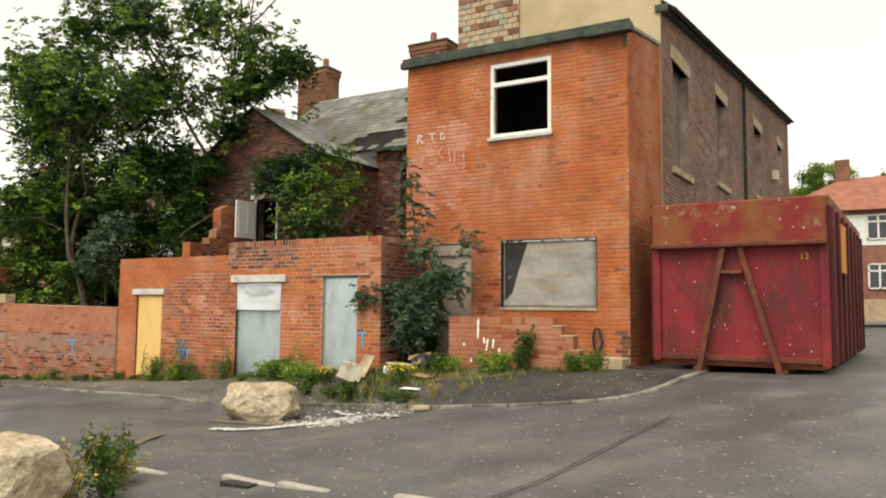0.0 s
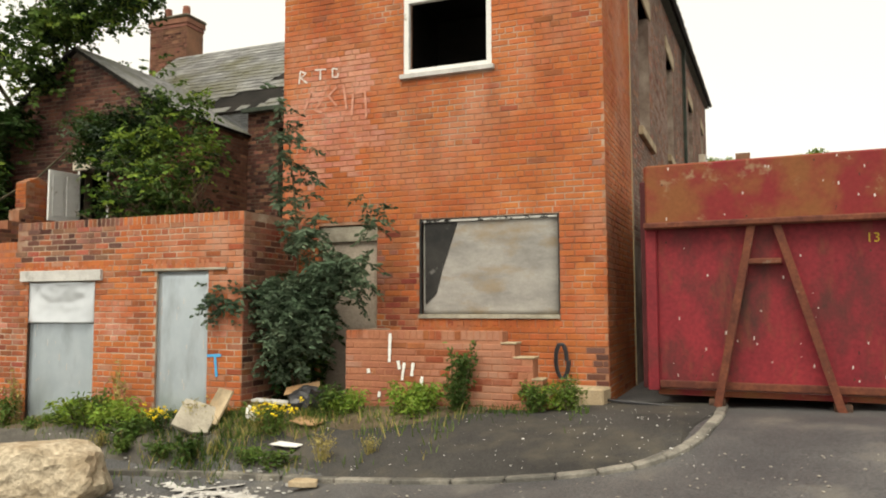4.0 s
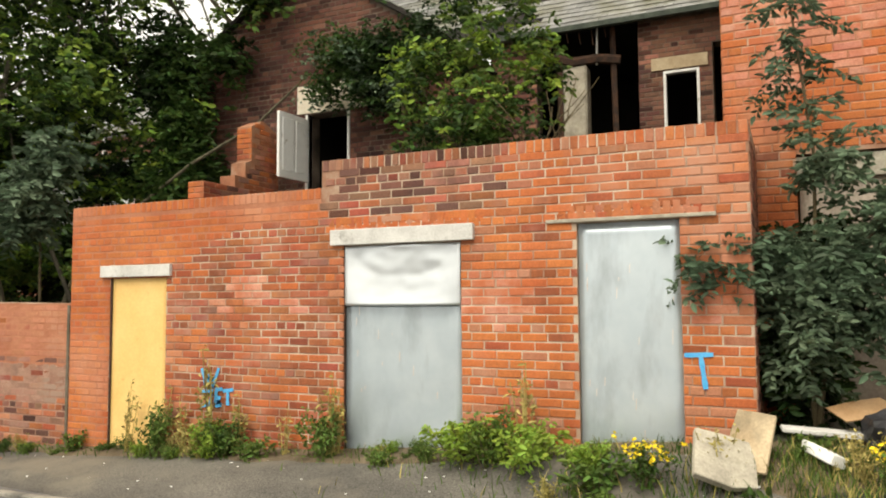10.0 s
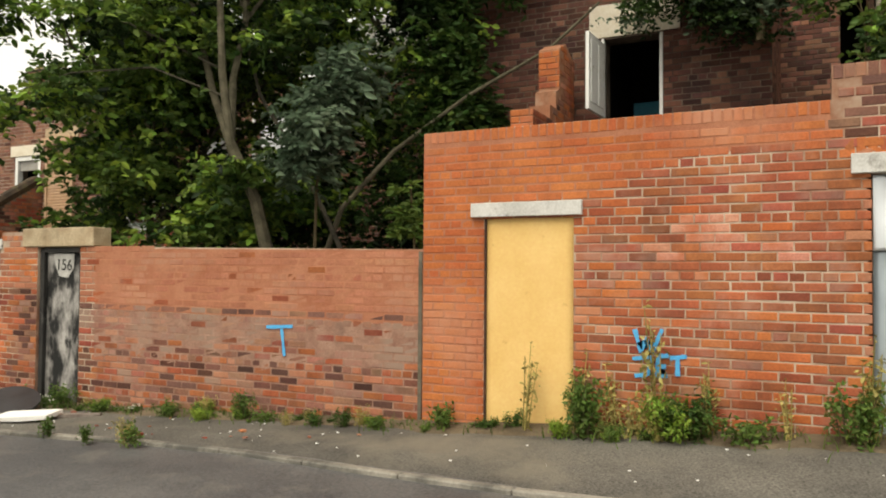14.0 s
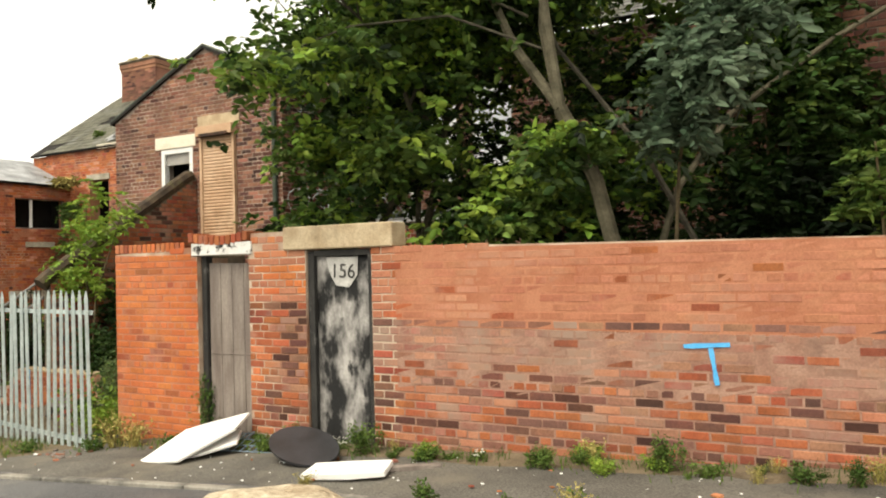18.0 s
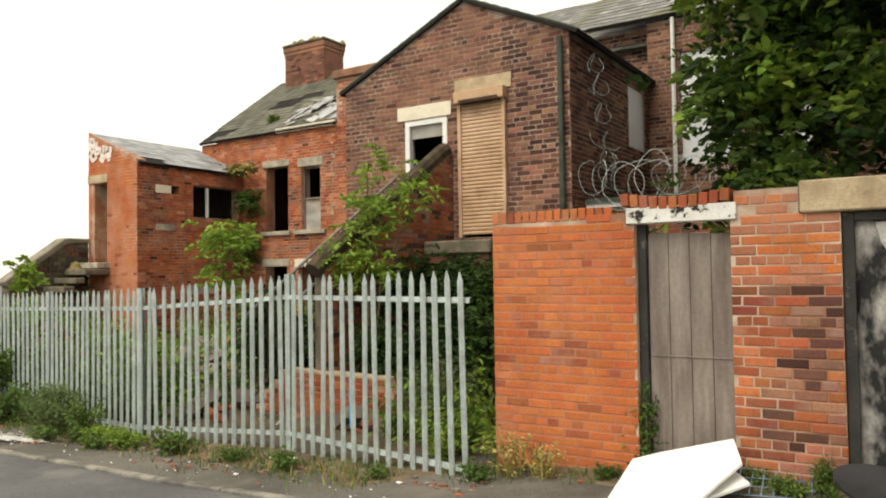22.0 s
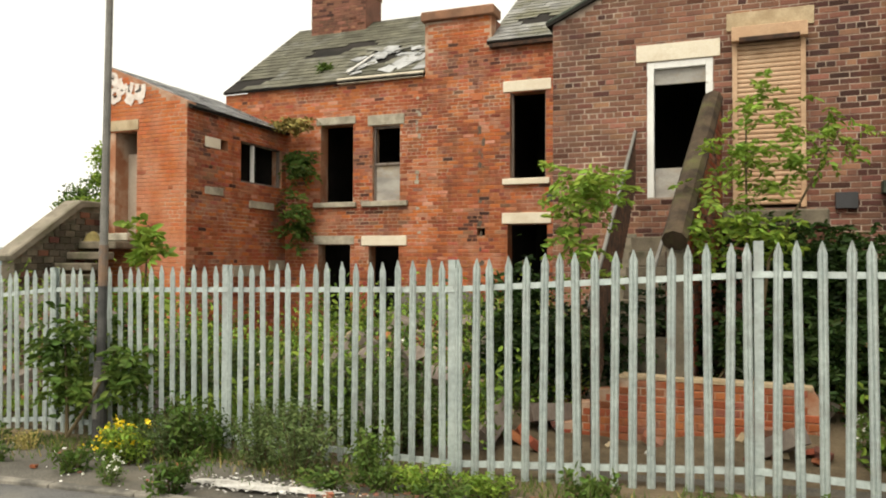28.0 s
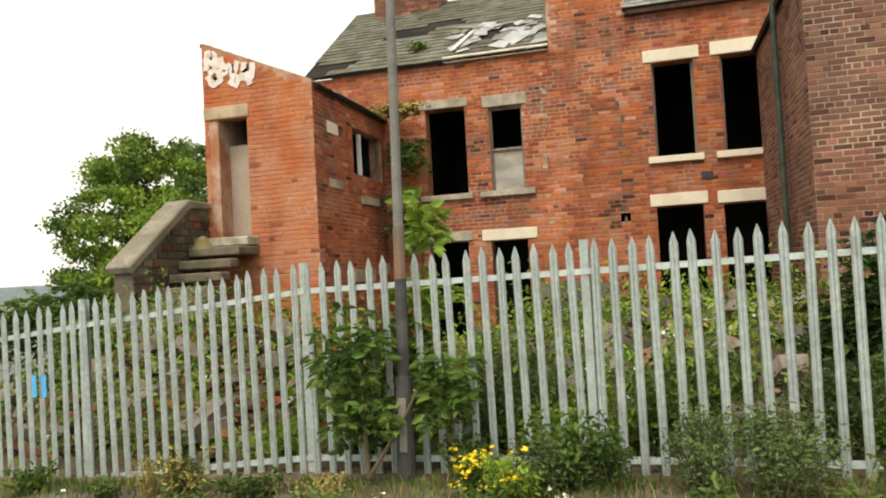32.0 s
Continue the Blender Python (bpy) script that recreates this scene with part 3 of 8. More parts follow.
strip("pavement", -60, -7.4, 0.25, 1.0, 0.03, surf("dusty_pavement_asphalt", (0.07, 0.065, 0.058), (0.13, 0.12, 0.104), scale=0.9, fine=60, rough=0.85, bump=0.6, stain=(0.17, 0.15, 0.12), stain_scale=0.8, stain_at=(0.52, 0.72), speck=0.7), "dusty patched pavement strip along the brick walls")
strip("pavement", -7.4, -2.3, 0.25, 1.0, 0.03, M["pavement"], "dark patched pavement strip before the annex")

def dirt_strip(name, x0, x1, inner, width, label):
    """Uneven earth washed against the wall foot."""
    verts, faces = [], []
    n = int((x1 - x0) / 0.2)
    for i in range(n + 1):
        x = x0 + (x1 - x0) * i / n
        yi = lerp(inner, x)
        wd = width * min(1.0, 0.15 + min(x - x0, x1 - x) / 1.2) * (0.75 + 0.7 * noise.noise((x * 0.8, 1, 0)) + 0.3 * noise.noise((x * 2.7, 4, 0)))
        for k, f in enumerate((0.0, 0.3, 0.6, 0.85, 1.0)):
            y = yi - wd * f
            h = (0.07, 0.055, 0.045, 0.036, 0.012)[k] + 0.02 * noise.noise((x * 3, y * 3, 2)) * (1 - f)
            verts.append((x, y, ground_z(x, y) + h))
    for i in range(n):
        for k in range(4):
            a = i * 5 + k
            faces.append((a + 1, a + 6, a + 5, a))
    ob = raw(name, verts, faces, M["earth"], None, label, "structure")
    for p in ob.data.polygons:
        p.use_smooth = True


dirt_strip("verge_earth", -42, -23.2, [(-42, 0.9), (-36, 0.6), (-33.6, 0.55), (-28.5, 0.3), (-23.2, 0.15)], 1.1, "dry brown earth verge along the fence")
dirt_strip("verge_earth", -23.2, -8.4, [(-23.2, 0.02), (-8.4, 0.02)], 0.42, "brown earth washed along the wall foot")
dirt_strip("verge_earth", -8.4, -4.6, [(-8.4, 0.05), (-6.4, 0.3), (-4.6, 0.2)], 1.3, "brown earth verge before the annex")

M["kerb_old"] = surf("dirty_worn_kerb", (0.1, 0.095, 0.085), (0.27, 0.25, 0.215), scale=2.5, fine=50, bump=0.5, contrast=(0.4, 0.62))
# kerb stones along the curve by the annex
KP = [(-6.17, -1.29), (-5.5, -1.48), (-4.86, -1.64), (-4.3, -1.7), (-3.85, -1.68), (-3.45, -1.62), (-3.14, -1.51), (-2.88, -1.36), (-2.66, -1.16), (-2.5, -0.92), (-2.4, -0.64), (-2.32, -0.25), (-2.27, 0.11), (-2.24, 1.0)]
kerb = thing("kerb", None, "curved pale concrete kerb round the pavement corner", "kerb", kind="structure")
for (xa, ya), (xb, yb) in zip(KP, KP[1:]):
    n = 1
    d = Vector((xb - xa, yb - ya, 0))
    ang = math.degrees(math.atan2(d.y, d.x))
    z = ground_z((xa + xb) / 2, (ya + yb) / 2)
    o = part("kerb_stone", boxes((0.006, d.length - 0.006, -0.05, 0.05, -0.12, 0.026)), M["kerb_old"], kerb, bevel=0.012)
    za, zb = ground_z(xa, ya), ground_z(xb, yb)
    o.matrix_local = pose(xa, ya, za, 0, -math.degrees(math.atan2(zb - za, d.length)), ang)

# flush worn edging along the lane side of the pavement
x = -44.0
while x < -6.4:
    L_ = 0.9
    ya, yb = front_edge(x), front_edge(x + L_)
    z = ground_z(x, ya)
    o = part("kerb_stone", boxes((0.004, math.hypot(L_, yb - ya) - 0.004, -0.045, 0.045, -0.12, 0.024)), M["kerb_old"], kerb, bevel=0.01)
    o.matrix_local = pose(x, ya, z, 0, -math.degrees(math.atan2(ground_z(x + L_, yb) - z, L_)), math.degrees(math.atan2(yb - ya, L_)))
    x += L_

# ---- picks of brick colours ----
def pick_outhouse(u, z, r):
    line = lerp([(0, -1), (0.6, -1), (0.62, 1.7), (1.5, 1.78), (2.4, 2.15), (3.4, 2.25), (3.42, 2.72), (9, 2.72)], u)
    if u < 3.4 and z > line:
        return "brick_orange"
    if 3.4 <= u < 5.3 and z > 2.25 and z < 2.73:
        return r.choice(("brick_blue", "brick_old", "brick_brown", "brick_old", "brick_dark"))
    if any(((u - a) / c) ** 2 + ((z - b) / d) ** 2 < 1 - 0.5 * r.random() for a, b, c, d in ((2.55, 1.55, 0.26, 0.16), (3.05, 1.4, 0.16, 0.1), (2.2, 1.42, 0.12, 0.1), (5.2, 1.45, 0.3, 0.3), (6.95, 1.5, 0.25, 0.3), (0.3, 0.6, 0.3, 0.5))):
        return "brick_pale"
    if u < 3.5:
        return r.choice(("brick_old", "brick_red", "brick_red", "brick_red", "brick_orange", "brick_red", "brick_old") if z > 0.9 else ("brick_old", "brick_red", "brick_red", "brick_orange", "brick_red"))
    return r.choice(("brick_red", "brick_orange", "brick_orange", "brick_orange", "brick_orange", "brick_smooth"))


def pick_boundary(u, z, r):
    if u < 1.3:
        return r.choice(("brick_orange", "brick_orange", "brick_orange", "brick_orange", "brick_orange", "brick_orange", "brick_orange", "brick_red"))
    if u < 2.85:
        return r.choice(("brick_old", "brick_dark", "brick_brown", "brick_red") if u > 2.35 else ("brick_red", "brick_red", "brick_old", "brick_orange")) if z < 1.0 else r.choice(("brick_orange", "brick_smooth"))
    if z > 0.78:
        return "brick_smooth" if r.random() < 0.95 else "brick_red"
    if z > 0.7:
        return r.choice(("brick_washed", "brick_blue", "brick_brown"))
    if z > 0.38 + 0.25 * noise.noise((u * 0.7, 3, 0)):
        return r.choice(("brick_washed", "brick_washed", "brick_washed", "brick_washed", "brick_washed", "brick_washed", "brick_old"))
    return r.choice(("brick_washed", "brick_red", "brick_brown", "brick_old", "brick_red", "brick_smooth", "brick_red", "brick_blue", "brick_old", "brick_dark"))


def pick_orange(u, z, r):
    return "brick_red" if r.random() < 0.04 else "brick_orange"


def pick_annex_front(u, z, r):
    if ((u - 0.75) / 0.8) ** 2 + ((z - 4.2) / 1.0) ** 2 < 1 + 0.9 * noise.noise((u * 2, z * 2, 1)) - 0.3 * r.random():
        return "brick_pale"
    if z < 1.15 and u > 4.2:
        return r.choice(("brick_dark", "brick_dark", "brick_blue"))
    if 1.4 < u < 2.1 and z < 2.7:
        return r.choice(("brick_old", "brick_red", "brick_orange"))
    return "brick_red" if r.random() < 0.04 else "brick_orange"


def pick_red(u, z, r):
    k = noise.noise((u * 0.8, z * 1.1, 5)) + 0.5 * noise.noise((u * 2.5, z * 4, 9))
    if k > 0.42:
        return r.choice(("brick_old", "brick_old", "brick_brown", "brick_dark"))
    if k < -0.42:
        return r.choice(("brick_smooth", "brick_orange", "brick_pale", "brick_orange"))
    if r.random() < 0.05:
        return r.choice(("brick_dark", "brick_pale", "brick_brown"))
    return r.choice(("brick_red", "brick_red", "brick_red", "brick_red", "brick_orange", "brick_old"))


def pick_brown(u, z, r):
    return r.choice(("brick_wing", "brick_wing", "brick_wing", "brick_wing", "brick_brown", "brick_dark"))


def pick_wing(u, z, r):
    if u > 3.3 + 0.5 * noise.noise((u, z * 0.8, 3)) or r.random() < 0.08:
        return r.choice(("brick_dark", "brick_dark", "brick_brown", "brick_wing"))
    return pick_brown(u, z, r)


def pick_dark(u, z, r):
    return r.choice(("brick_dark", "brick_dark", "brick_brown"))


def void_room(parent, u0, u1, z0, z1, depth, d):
    """A room behind an opening, its unlit dark painted near-black: back, sides, floor and ceiling."""
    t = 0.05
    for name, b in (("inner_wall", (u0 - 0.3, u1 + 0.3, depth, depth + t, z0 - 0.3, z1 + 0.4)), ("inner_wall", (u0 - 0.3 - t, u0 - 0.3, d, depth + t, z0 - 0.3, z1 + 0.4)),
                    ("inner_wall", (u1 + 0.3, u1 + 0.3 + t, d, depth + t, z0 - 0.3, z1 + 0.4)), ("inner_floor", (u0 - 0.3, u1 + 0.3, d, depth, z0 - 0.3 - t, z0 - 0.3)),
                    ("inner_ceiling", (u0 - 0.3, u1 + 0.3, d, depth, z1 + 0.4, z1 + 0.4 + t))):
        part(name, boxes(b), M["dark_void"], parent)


# ---- roofless brick outhouse with three boarded doors ----
outhouse = thing("brick_outhouse", front(-14.87, 0), "long orange-red brick outhouse wall with three boarded doorways", "outhouse")
OH_OPEN = [(0.62, 1.45, -0.6, 1.74), (3.67, 4.87, -0.6, 1.985), (5.9, 6.71, -0.6, 2.09)]
oh_top = [(-1, 2.55), (3.42, 2.55), (3.4201, 2.81), (20, 2.81)]
w = wall_core("front_wall", 7.22, oh_top, 0.23, OH_OPEN, -0.6, M["mortar"], outhouse)
bricks(w, 7.22, [(-1, 2.44), (3.42, 2.44), (3.4201, 2.70), (20, 2.70)], OH_OPEN, -0.55, pick_outhouse, single=(1.5, 3.6, 0.3, 2.3),
       soldier=[(0.0, 3.42, 2.445, 0.105), (3.43, 7.22, 2.705, 0.105), (5.75, 6.95, 2.13, 0.105), (3.5, 5.1, 2.15, 0.105)], seed=11)
part("repointing", prism([(0.0, -0.6), (0.61, -0.6), (0.61, 1.9), (1.5, 1.9), (2.4, 2.2), (3.41, 2.25), (3.41, 2.54), (0.0, 2.54)], 0.0, -0.0032), M["repoint"], outhouse, "red-stained repointed mortar")
# darker bricks than the front wall, with the narrow gap's shade in them
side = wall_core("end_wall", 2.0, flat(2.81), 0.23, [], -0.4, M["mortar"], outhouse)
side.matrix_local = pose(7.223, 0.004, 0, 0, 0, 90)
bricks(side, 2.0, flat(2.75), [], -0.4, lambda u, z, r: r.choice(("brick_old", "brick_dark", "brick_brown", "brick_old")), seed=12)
side = wall_core("end_wall", 2.596, flat(2.55), 0.23, [], -0.6, M["mortar"], outhouse)
side.matrix_local = pose(-0.003, 2.6, 0, 0, 0, -90)
bricks(side, 2.596, flat(2.5), [], -0.6, pick_orange, seed=13)
# rear broken wall stub and pier beside the house door
stub = thing("broken_wall_stub", pose(-14.32, 1.5, 0, 0, 0, 90), "broken orange brick wall stub rising to a pier", "wall")
st_top = [(-1, 3.08), (0.6, 3.08), (0.6001, 3.24), (0.82, 3.24), (0.8201, 3.45), (0.95, 3.5), (0.9501, 4.0), (1.2, 4.12), (1.5, 4.0), (9, 4.0)]
w = wall_core("wall", 1.56, [(u, z - 0.03) for u, z in st_top], 0.26, [], -0.3, M["mortar_red"], stub)
bricks(w, 1.56, st_top, [], 1.0, pick_red, seed=14)
for name, u, z1 in (("end_face", 0.0, 3.05), ("pier_face", 0.95, 3.97)):
    side = raw(name, [], [], M["mortar_red"], stub)
    side.matrix_local = pose(u - 0.003, 0.26, 0, 0, 0, -90)
    bricks(side, 0.26, flat(z1), [], 1.0 if u == 0 else 3.5, pick_orange, seed=15)

# ---- boundary wall with two doors ----
M["washed_mortar"] = surf("greyish_washed_mortar", (0.24, 0.125, 0.09), (0.36, 0.215, 0.16), scale=4.5, fine=60, bump=0.6, stain=(0.14, 0.085, 0.065), stain_scale=2.0, stain_at=(0.55, 0.8))
boundary = thing("boundary_wall", front(-23.2, 0), "patched red brick boundary wall with two old doors", "wall")
BD_OPEN = [(1.32, 2.07, -1.2, 1.5), (2.82, 3.61, -1.2, 1.52)]
bd_top = [(-1, 1.55), (0.0, 1.55), (1.25, 1.6), (1.2501, 1.5), (2.1, 1.5), (2.1001, 1.72), (2.55, 1.72), (2.5501, 1.52), (3.85, 1.52), (3.8501, 1.52), (8.33, 1.46), (20, 1.46)]
w = wall_core("wall", 8.33, bd_top, 0.23, BD_OPEN, -1.2, M["mortar"], boundary)
bricks(w, 8.33, [(u, z + 0.005) for u, z in bd_top], BD_OPEN, -1.05, pick_boundary, single=(3.8, 6.6, -0.4, 0.8), soldier=[(0.0, 1.2, 1.56, 0.1)], seed=21)
part("repointing", prism([(3.88, 0.78), (8.32, 0.74), (8.32, 1.45), (3.88, 1.5)], 0.0, -0.0046), M["repoint"], boundary, "red-stained repointed mortar")
part("repointing", prism([(0.0, -1.2), (1.3, -1.2), (1.3, 1.48), (0.0, 1.54)], 0.0, -0.0026), M["repoint"], boundary)
part("lime_wash", prism([(3.88, 0.2), (4.5, 0.28), (5.1, 0.2), (5.8, 0.36), (6.4, 0.2), (7.0, 0.34), (7.6, 0.3), (8.32, 0.38), (8.32, 0.735), (3.88, 0.775)], 0.0, -0.0052), M["washed_mortar"], boundary, "greyish washed mortar")
part("lower_joints", prism([(3.88, -1.2), (8.28, -1.2), (8.28, 0.376), (7.6, 0.296), (7.0, 0.336), (6.4, 0.196), (5.8, 0.356), (5.1, 0.196), (4.5, 0.276), (3.88, 0.196)], 0.0, -0.0022), M["washed_mortar"], boundary)
side = wall_core("end_wall", 1.596, flat(1.5), 0.23, [], -1.2, M["mortar_red"], boundary)
side.matrix_local = pose(-0.003, 1.6, 0, 0, 0, -90)
bricks(side, 1.596, flat(1.5), [], -1.1, pick_orange, seed=22)

# ---- orange brick annex ----
annex = thing("brick_annex", front(-7.9, 1.21), "tall orange brick annex with boarded ground floor and open upper window", "building")
AX_OPEN = [(0.58, 1.46, 0.2, 2.72), (2.06, 3.88, 1.5, 2.75), (1.84, 3.05, 4.62, 6.05)]
w = wall_core("front_wall", 4.43, flat(6.3), 0.28, AX_OPEN, -0.2, M["mortar_red"], annex)
bricks(w, 4.43, flat(6.3), AX_OPEN, 0.1, pick_annex_front, single=(1.5, 4.0, 2.8, 4.4), soldier=[(2.06, 3.88, 1.36, 0.12)], seed=31)
SIDE_TURN = 89.0
side = wall_core("side_wall", 2.1, [(-1, 6.3), (0, 6.3), (2.1, 6.62), (9, 6.62)], 0.28, [], -0.2, M["mortar_red"], annex)
side.matrix_local = pose(4.433, 0.004, 0, 0, 0, SIDE_TURN)
bricks(side, 2.1, [(-1, 6.3), (0, 6.3), (2.1, 6.62), (9, 6.62)], [], 0.1, pick_orange, seed=32)
side = wall_core("side_wall", 2.096, [(-1, 6.62), (0, 6.62), (2.1, 6.3), (9, 6.3)], 0.28, [], -0.2, M["mortar_red"], annex)
side.matrix_local = pose(-0.003, 2.1, 0, 0, 0, -90)
bricks(side, 2.096, [(-1, 6.62), (0, 6.62), (2.1, 6.3), (9, 6.3)], [], 0.1, pick_orange, seed=33)
roof = part("roof", prism([(-0.12, 6.28), (2.06, 6.62), (2.06, 6.68), (-0.12, 6.34)], -0.08, 4.5, "x"), M["slate"], annex)
void_room(annex, 1.84, 3.05, 4.62, 5.7, 1.95, 0.28)

M["grey_brick"] = surf("grey_brown_brick", (0.17, 0.11, 0.085), (0.27, 0.18, 0.14), scale=0.8, vary=0.2, bump=0.4, stain=(0.12, 0.08, 0.06), stain_scale=0.6, stain_at=(0.5, 0.75))
# ---- tall house behind the annex ----
tall = thing("tall_terrace_house", front(-7.9, 3.3), "tall grey-brown brick house with cream rendered end wall", "house")
w = wall_core("end_wall", 4.49, flat(10.6), 0.3, [], 0.0, M["render_cream"], tall, "cream rendered end wall")
rub = part("stone_patch", boxes((0.0, 1.5, -0.03, 0.0, 6.5, 10.6)), M["mortar_dark"], tall, "exposed rubble stone patch")
rub.location = (0, 0, 0)
face = raw("stone_face", [], [], M["stone"], tall)
face.location = (0, -0.03, 0)
bricks(face, 1.5, flat(10.6), [], 6.5, lambda u, z, r: r.choice(("stone", "stone", "grey_sill", "brick_brown")), seed=38, bond="stretcher", course=0.13, depth=0.02)
TH_TURN = 89.0
TH_TOP = [(-1, 7.35), (0, 7.35), (20.7, 9.6), (99, 9.6)]
TH_OPEN = [(0.85, 2.2, 4.38, 6.6), (5.2, 6.55, 4.75, 6.98), (11.3, 12.8, 5.25, 7.5), (17.1, 18.5, 5.85, 8.0)]
side = wall_core("side_wall", 20.7, TH_TOP, 0.3, TH_OPEN, 0.0, M["mortar_dark"], tall)
side.matrix_local = pose(4.493, 0.004, 0, 0, 0, TH_TURN)
tall_side = side
bricks(side, 20.7, TH_TOP, TH_OPEN, 2.5, lambda u, z, r: r.choice(("grey_brick", "grey_brick", "brick_brown")), seed=35, bond="stretcher")

# ---- rear house above the outhouse: gabled wing and burnt main wall ----
house_a = thing("burnt_terrace_house", front(-16.3, 3.38), "derelict brown brick terrace house with gabled wing and burnt-out windows", "house")
HA_OPEN = [(2.3, 3.04, 2.35, 4.3)]
ha_top = [(-1, 5.3), (0, 5.3), (2.1, 6.75), (4.3, 5.4), (9, 5.4)]
# wing wall near-black: soot, plus the tree's shade put into its colours
w = wall_core("wing_wall", 4.3, ha_top, 0.3, HA_OPEN, -0.3, M["mortar_soot_shade"], house_a)
bricks(w, 4.3, ha_top, HA_OPEN, 1.9, lambda u, z, r: "brick_dark" if r.random() < 0.9 else pick_brown(u, z, r), seed=41)
side = wall_core("wing_side", 2.7, flat(5.4), 0.3, [], -0.3, M["mortar_soot_shade"], house_a)
side.matrix_local = pose(4.303, 0.004, 0, 0, 0, 90)
bricks(side, 2.7, flat(5.35), [], 1.9, pick_brown, seed=42)
HM_OPEN = [(0.8, 2.5, 3.4, 5.95), (2.88, 3.42, 4.0, 5.03), (3.62, 4.2, 3.6, 5.4)]
w = wall_core("main_wall", 4.4, flat(5.95), 0.3, HM_OPEN, -0.3, M["mortar_soot_shade"], house_a)
w.matrix_local = pose(4.3, 2.62, 0)
bricks(w, 4.4, flat(5.9), HM_OPEN, 2.3, lambda u, z, r: pick_dark(u, z, r) if u < 2.75 else pick_brown(u, z, r), seed=43)
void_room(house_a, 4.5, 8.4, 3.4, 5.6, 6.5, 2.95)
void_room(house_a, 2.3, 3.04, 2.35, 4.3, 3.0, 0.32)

# ---- left house: brown gabled wing ----
wing = thing("gabled_rear_wing", front(-28.5, 4.26), "brown brick gabled house wing with a roller shutter and broken door", "house")
WG_OPEN = [(1.29, 2.13, 1.85, 3.68), (2.37, 3.23, 1.68, 3.95)]
wg_top = [(-1, 4.36), (0, 4.36), (2.48, 5.5), (4.28, 4.7), (9, 4.7)]
w = wall_core("front_wall", 4.28, wg_top, 0.3, WG_OPEN, -1.0, M["mortar_dark"], wing)
bricks(w, 4.28, wg_top, WG_OPEN, -0.6, pick_wing, single=(0.0, 2.2, 2.2, 4.4), seed=51)
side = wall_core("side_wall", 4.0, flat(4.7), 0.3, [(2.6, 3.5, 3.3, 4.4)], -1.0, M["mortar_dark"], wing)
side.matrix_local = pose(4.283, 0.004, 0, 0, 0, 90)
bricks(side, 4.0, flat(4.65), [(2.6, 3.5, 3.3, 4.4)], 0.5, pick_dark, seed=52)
side = wall_core("side_wall", 3.996, flat(4.42), 0.3, [], -1.0, M["mortar_dark"], wing)
side.matrix_local = pose(-0.003, 4.0, 0, 0, 0, -90)
bricks(side, 3.996, flat(4.4), [], -0.6, pick_brown, seed=53)
part("repointing", prism([(0.05, 1.0), (1.1, 0.9), (1.2, 1.7), (0.9, 2.1), (0.7, 2.5), (0.3, 2.3), (0.05, 2.4)], 0.0, -0.0022), M["mortar"], wing, "pale lime repointing")
void_room(wing, 1.29, 2.13, 1.85, 3.68, 2.6, 0.32)

# ---- left house: long red back wall ----
back = thing("derelict_red_house", front(-36.6, 8.26), "derelict red brick house with empty windows and broken slates", "house")
BK_OPEN = [(1.95, 2.76, 2.28, 3.98), (3.23, 3.88, 2.29, 3.9), (1.9, 2.7, -0.6, 1.35), (3.15, 3.86, -0.3, 1.32), (6.3, 7.03, 2.66, 4.38), (7.49, 8.23, 2.66, 4.38), (6.25, 7.06, -0.05, 1.74), (7.4, 8.2, -0.05, 1.72), (5.6, 5.78, 1.52, 1.68)]
bk_top = [(-1, 4.88), (4.45, 4.88), (4.4501, 6.0), (5.9, 6.05), (5.9001, 5.38), (12, 5.38)]
w = wall_core("back_wall", 8.6, bk_top, 0.32, BK_OPEN, -1.2, M["mortar_red"], back)
bricks(w, 8.6, bk_top, BK_OPEN, -0.8, pick_red, single=(4.0, 6.4, 2.4, 4.2), seed=61)
w = wall_core("back_wall_end", 0.6, flat(4.86), 0.3, [], -1.2, M["mortar_red"], back)
w.matrix_local = pose(-0.602, 0.0, 0)
bricks(w, 0.6, flat(4.84), [], 3.4, pick_red, seed=64)
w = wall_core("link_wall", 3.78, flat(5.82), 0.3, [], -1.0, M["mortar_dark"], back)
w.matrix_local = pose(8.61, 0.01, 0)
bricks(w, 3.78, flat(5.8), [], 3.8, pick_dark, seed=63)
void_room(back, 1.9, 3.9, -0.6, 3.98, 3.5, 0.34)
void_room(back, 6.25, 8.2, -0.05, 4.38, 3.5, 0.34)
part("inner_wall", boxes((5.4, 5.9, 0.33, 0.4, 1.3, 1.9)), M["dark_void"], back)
w = wall_core("terrace_wall", 8.6, flat(5.8), 0.32, [(0.6, 1.55, 3.05, 5.15), (1.9, 2.8, 3.05, 5.05)], -1.0, M["mortar_dark"], back)
w.matrix_local = pose(12.4, -0.26, 0)
bricks(w, 8.6, flat(5.75), [(0.6, 1.55, 3.05, 5.15), (1.9, 2.8, 3.05, 5.05)], 1.5, pick_brown, seed=62)

# ---- outbuilding with a single-pitch roof ----
outb = thing("red_brick_outbuilding", front(-37.5, 4.98), "red brick outbuilding with single-pitch slate roof and open doorway", "outbuilding")
OB_OPEN = [(0.08, 0.78, 1.5, 3.47)]
ob_top = [(-1, 4.75), (0, 4.75), (1.95, 3.92), (9, 3.9)]
w = wall_core("front_wall", 1.95, [(u, z + 0.03) for u, z in ob_top], 0.25, OB_OPEN, -1.2, M["mortar_red"], outb)
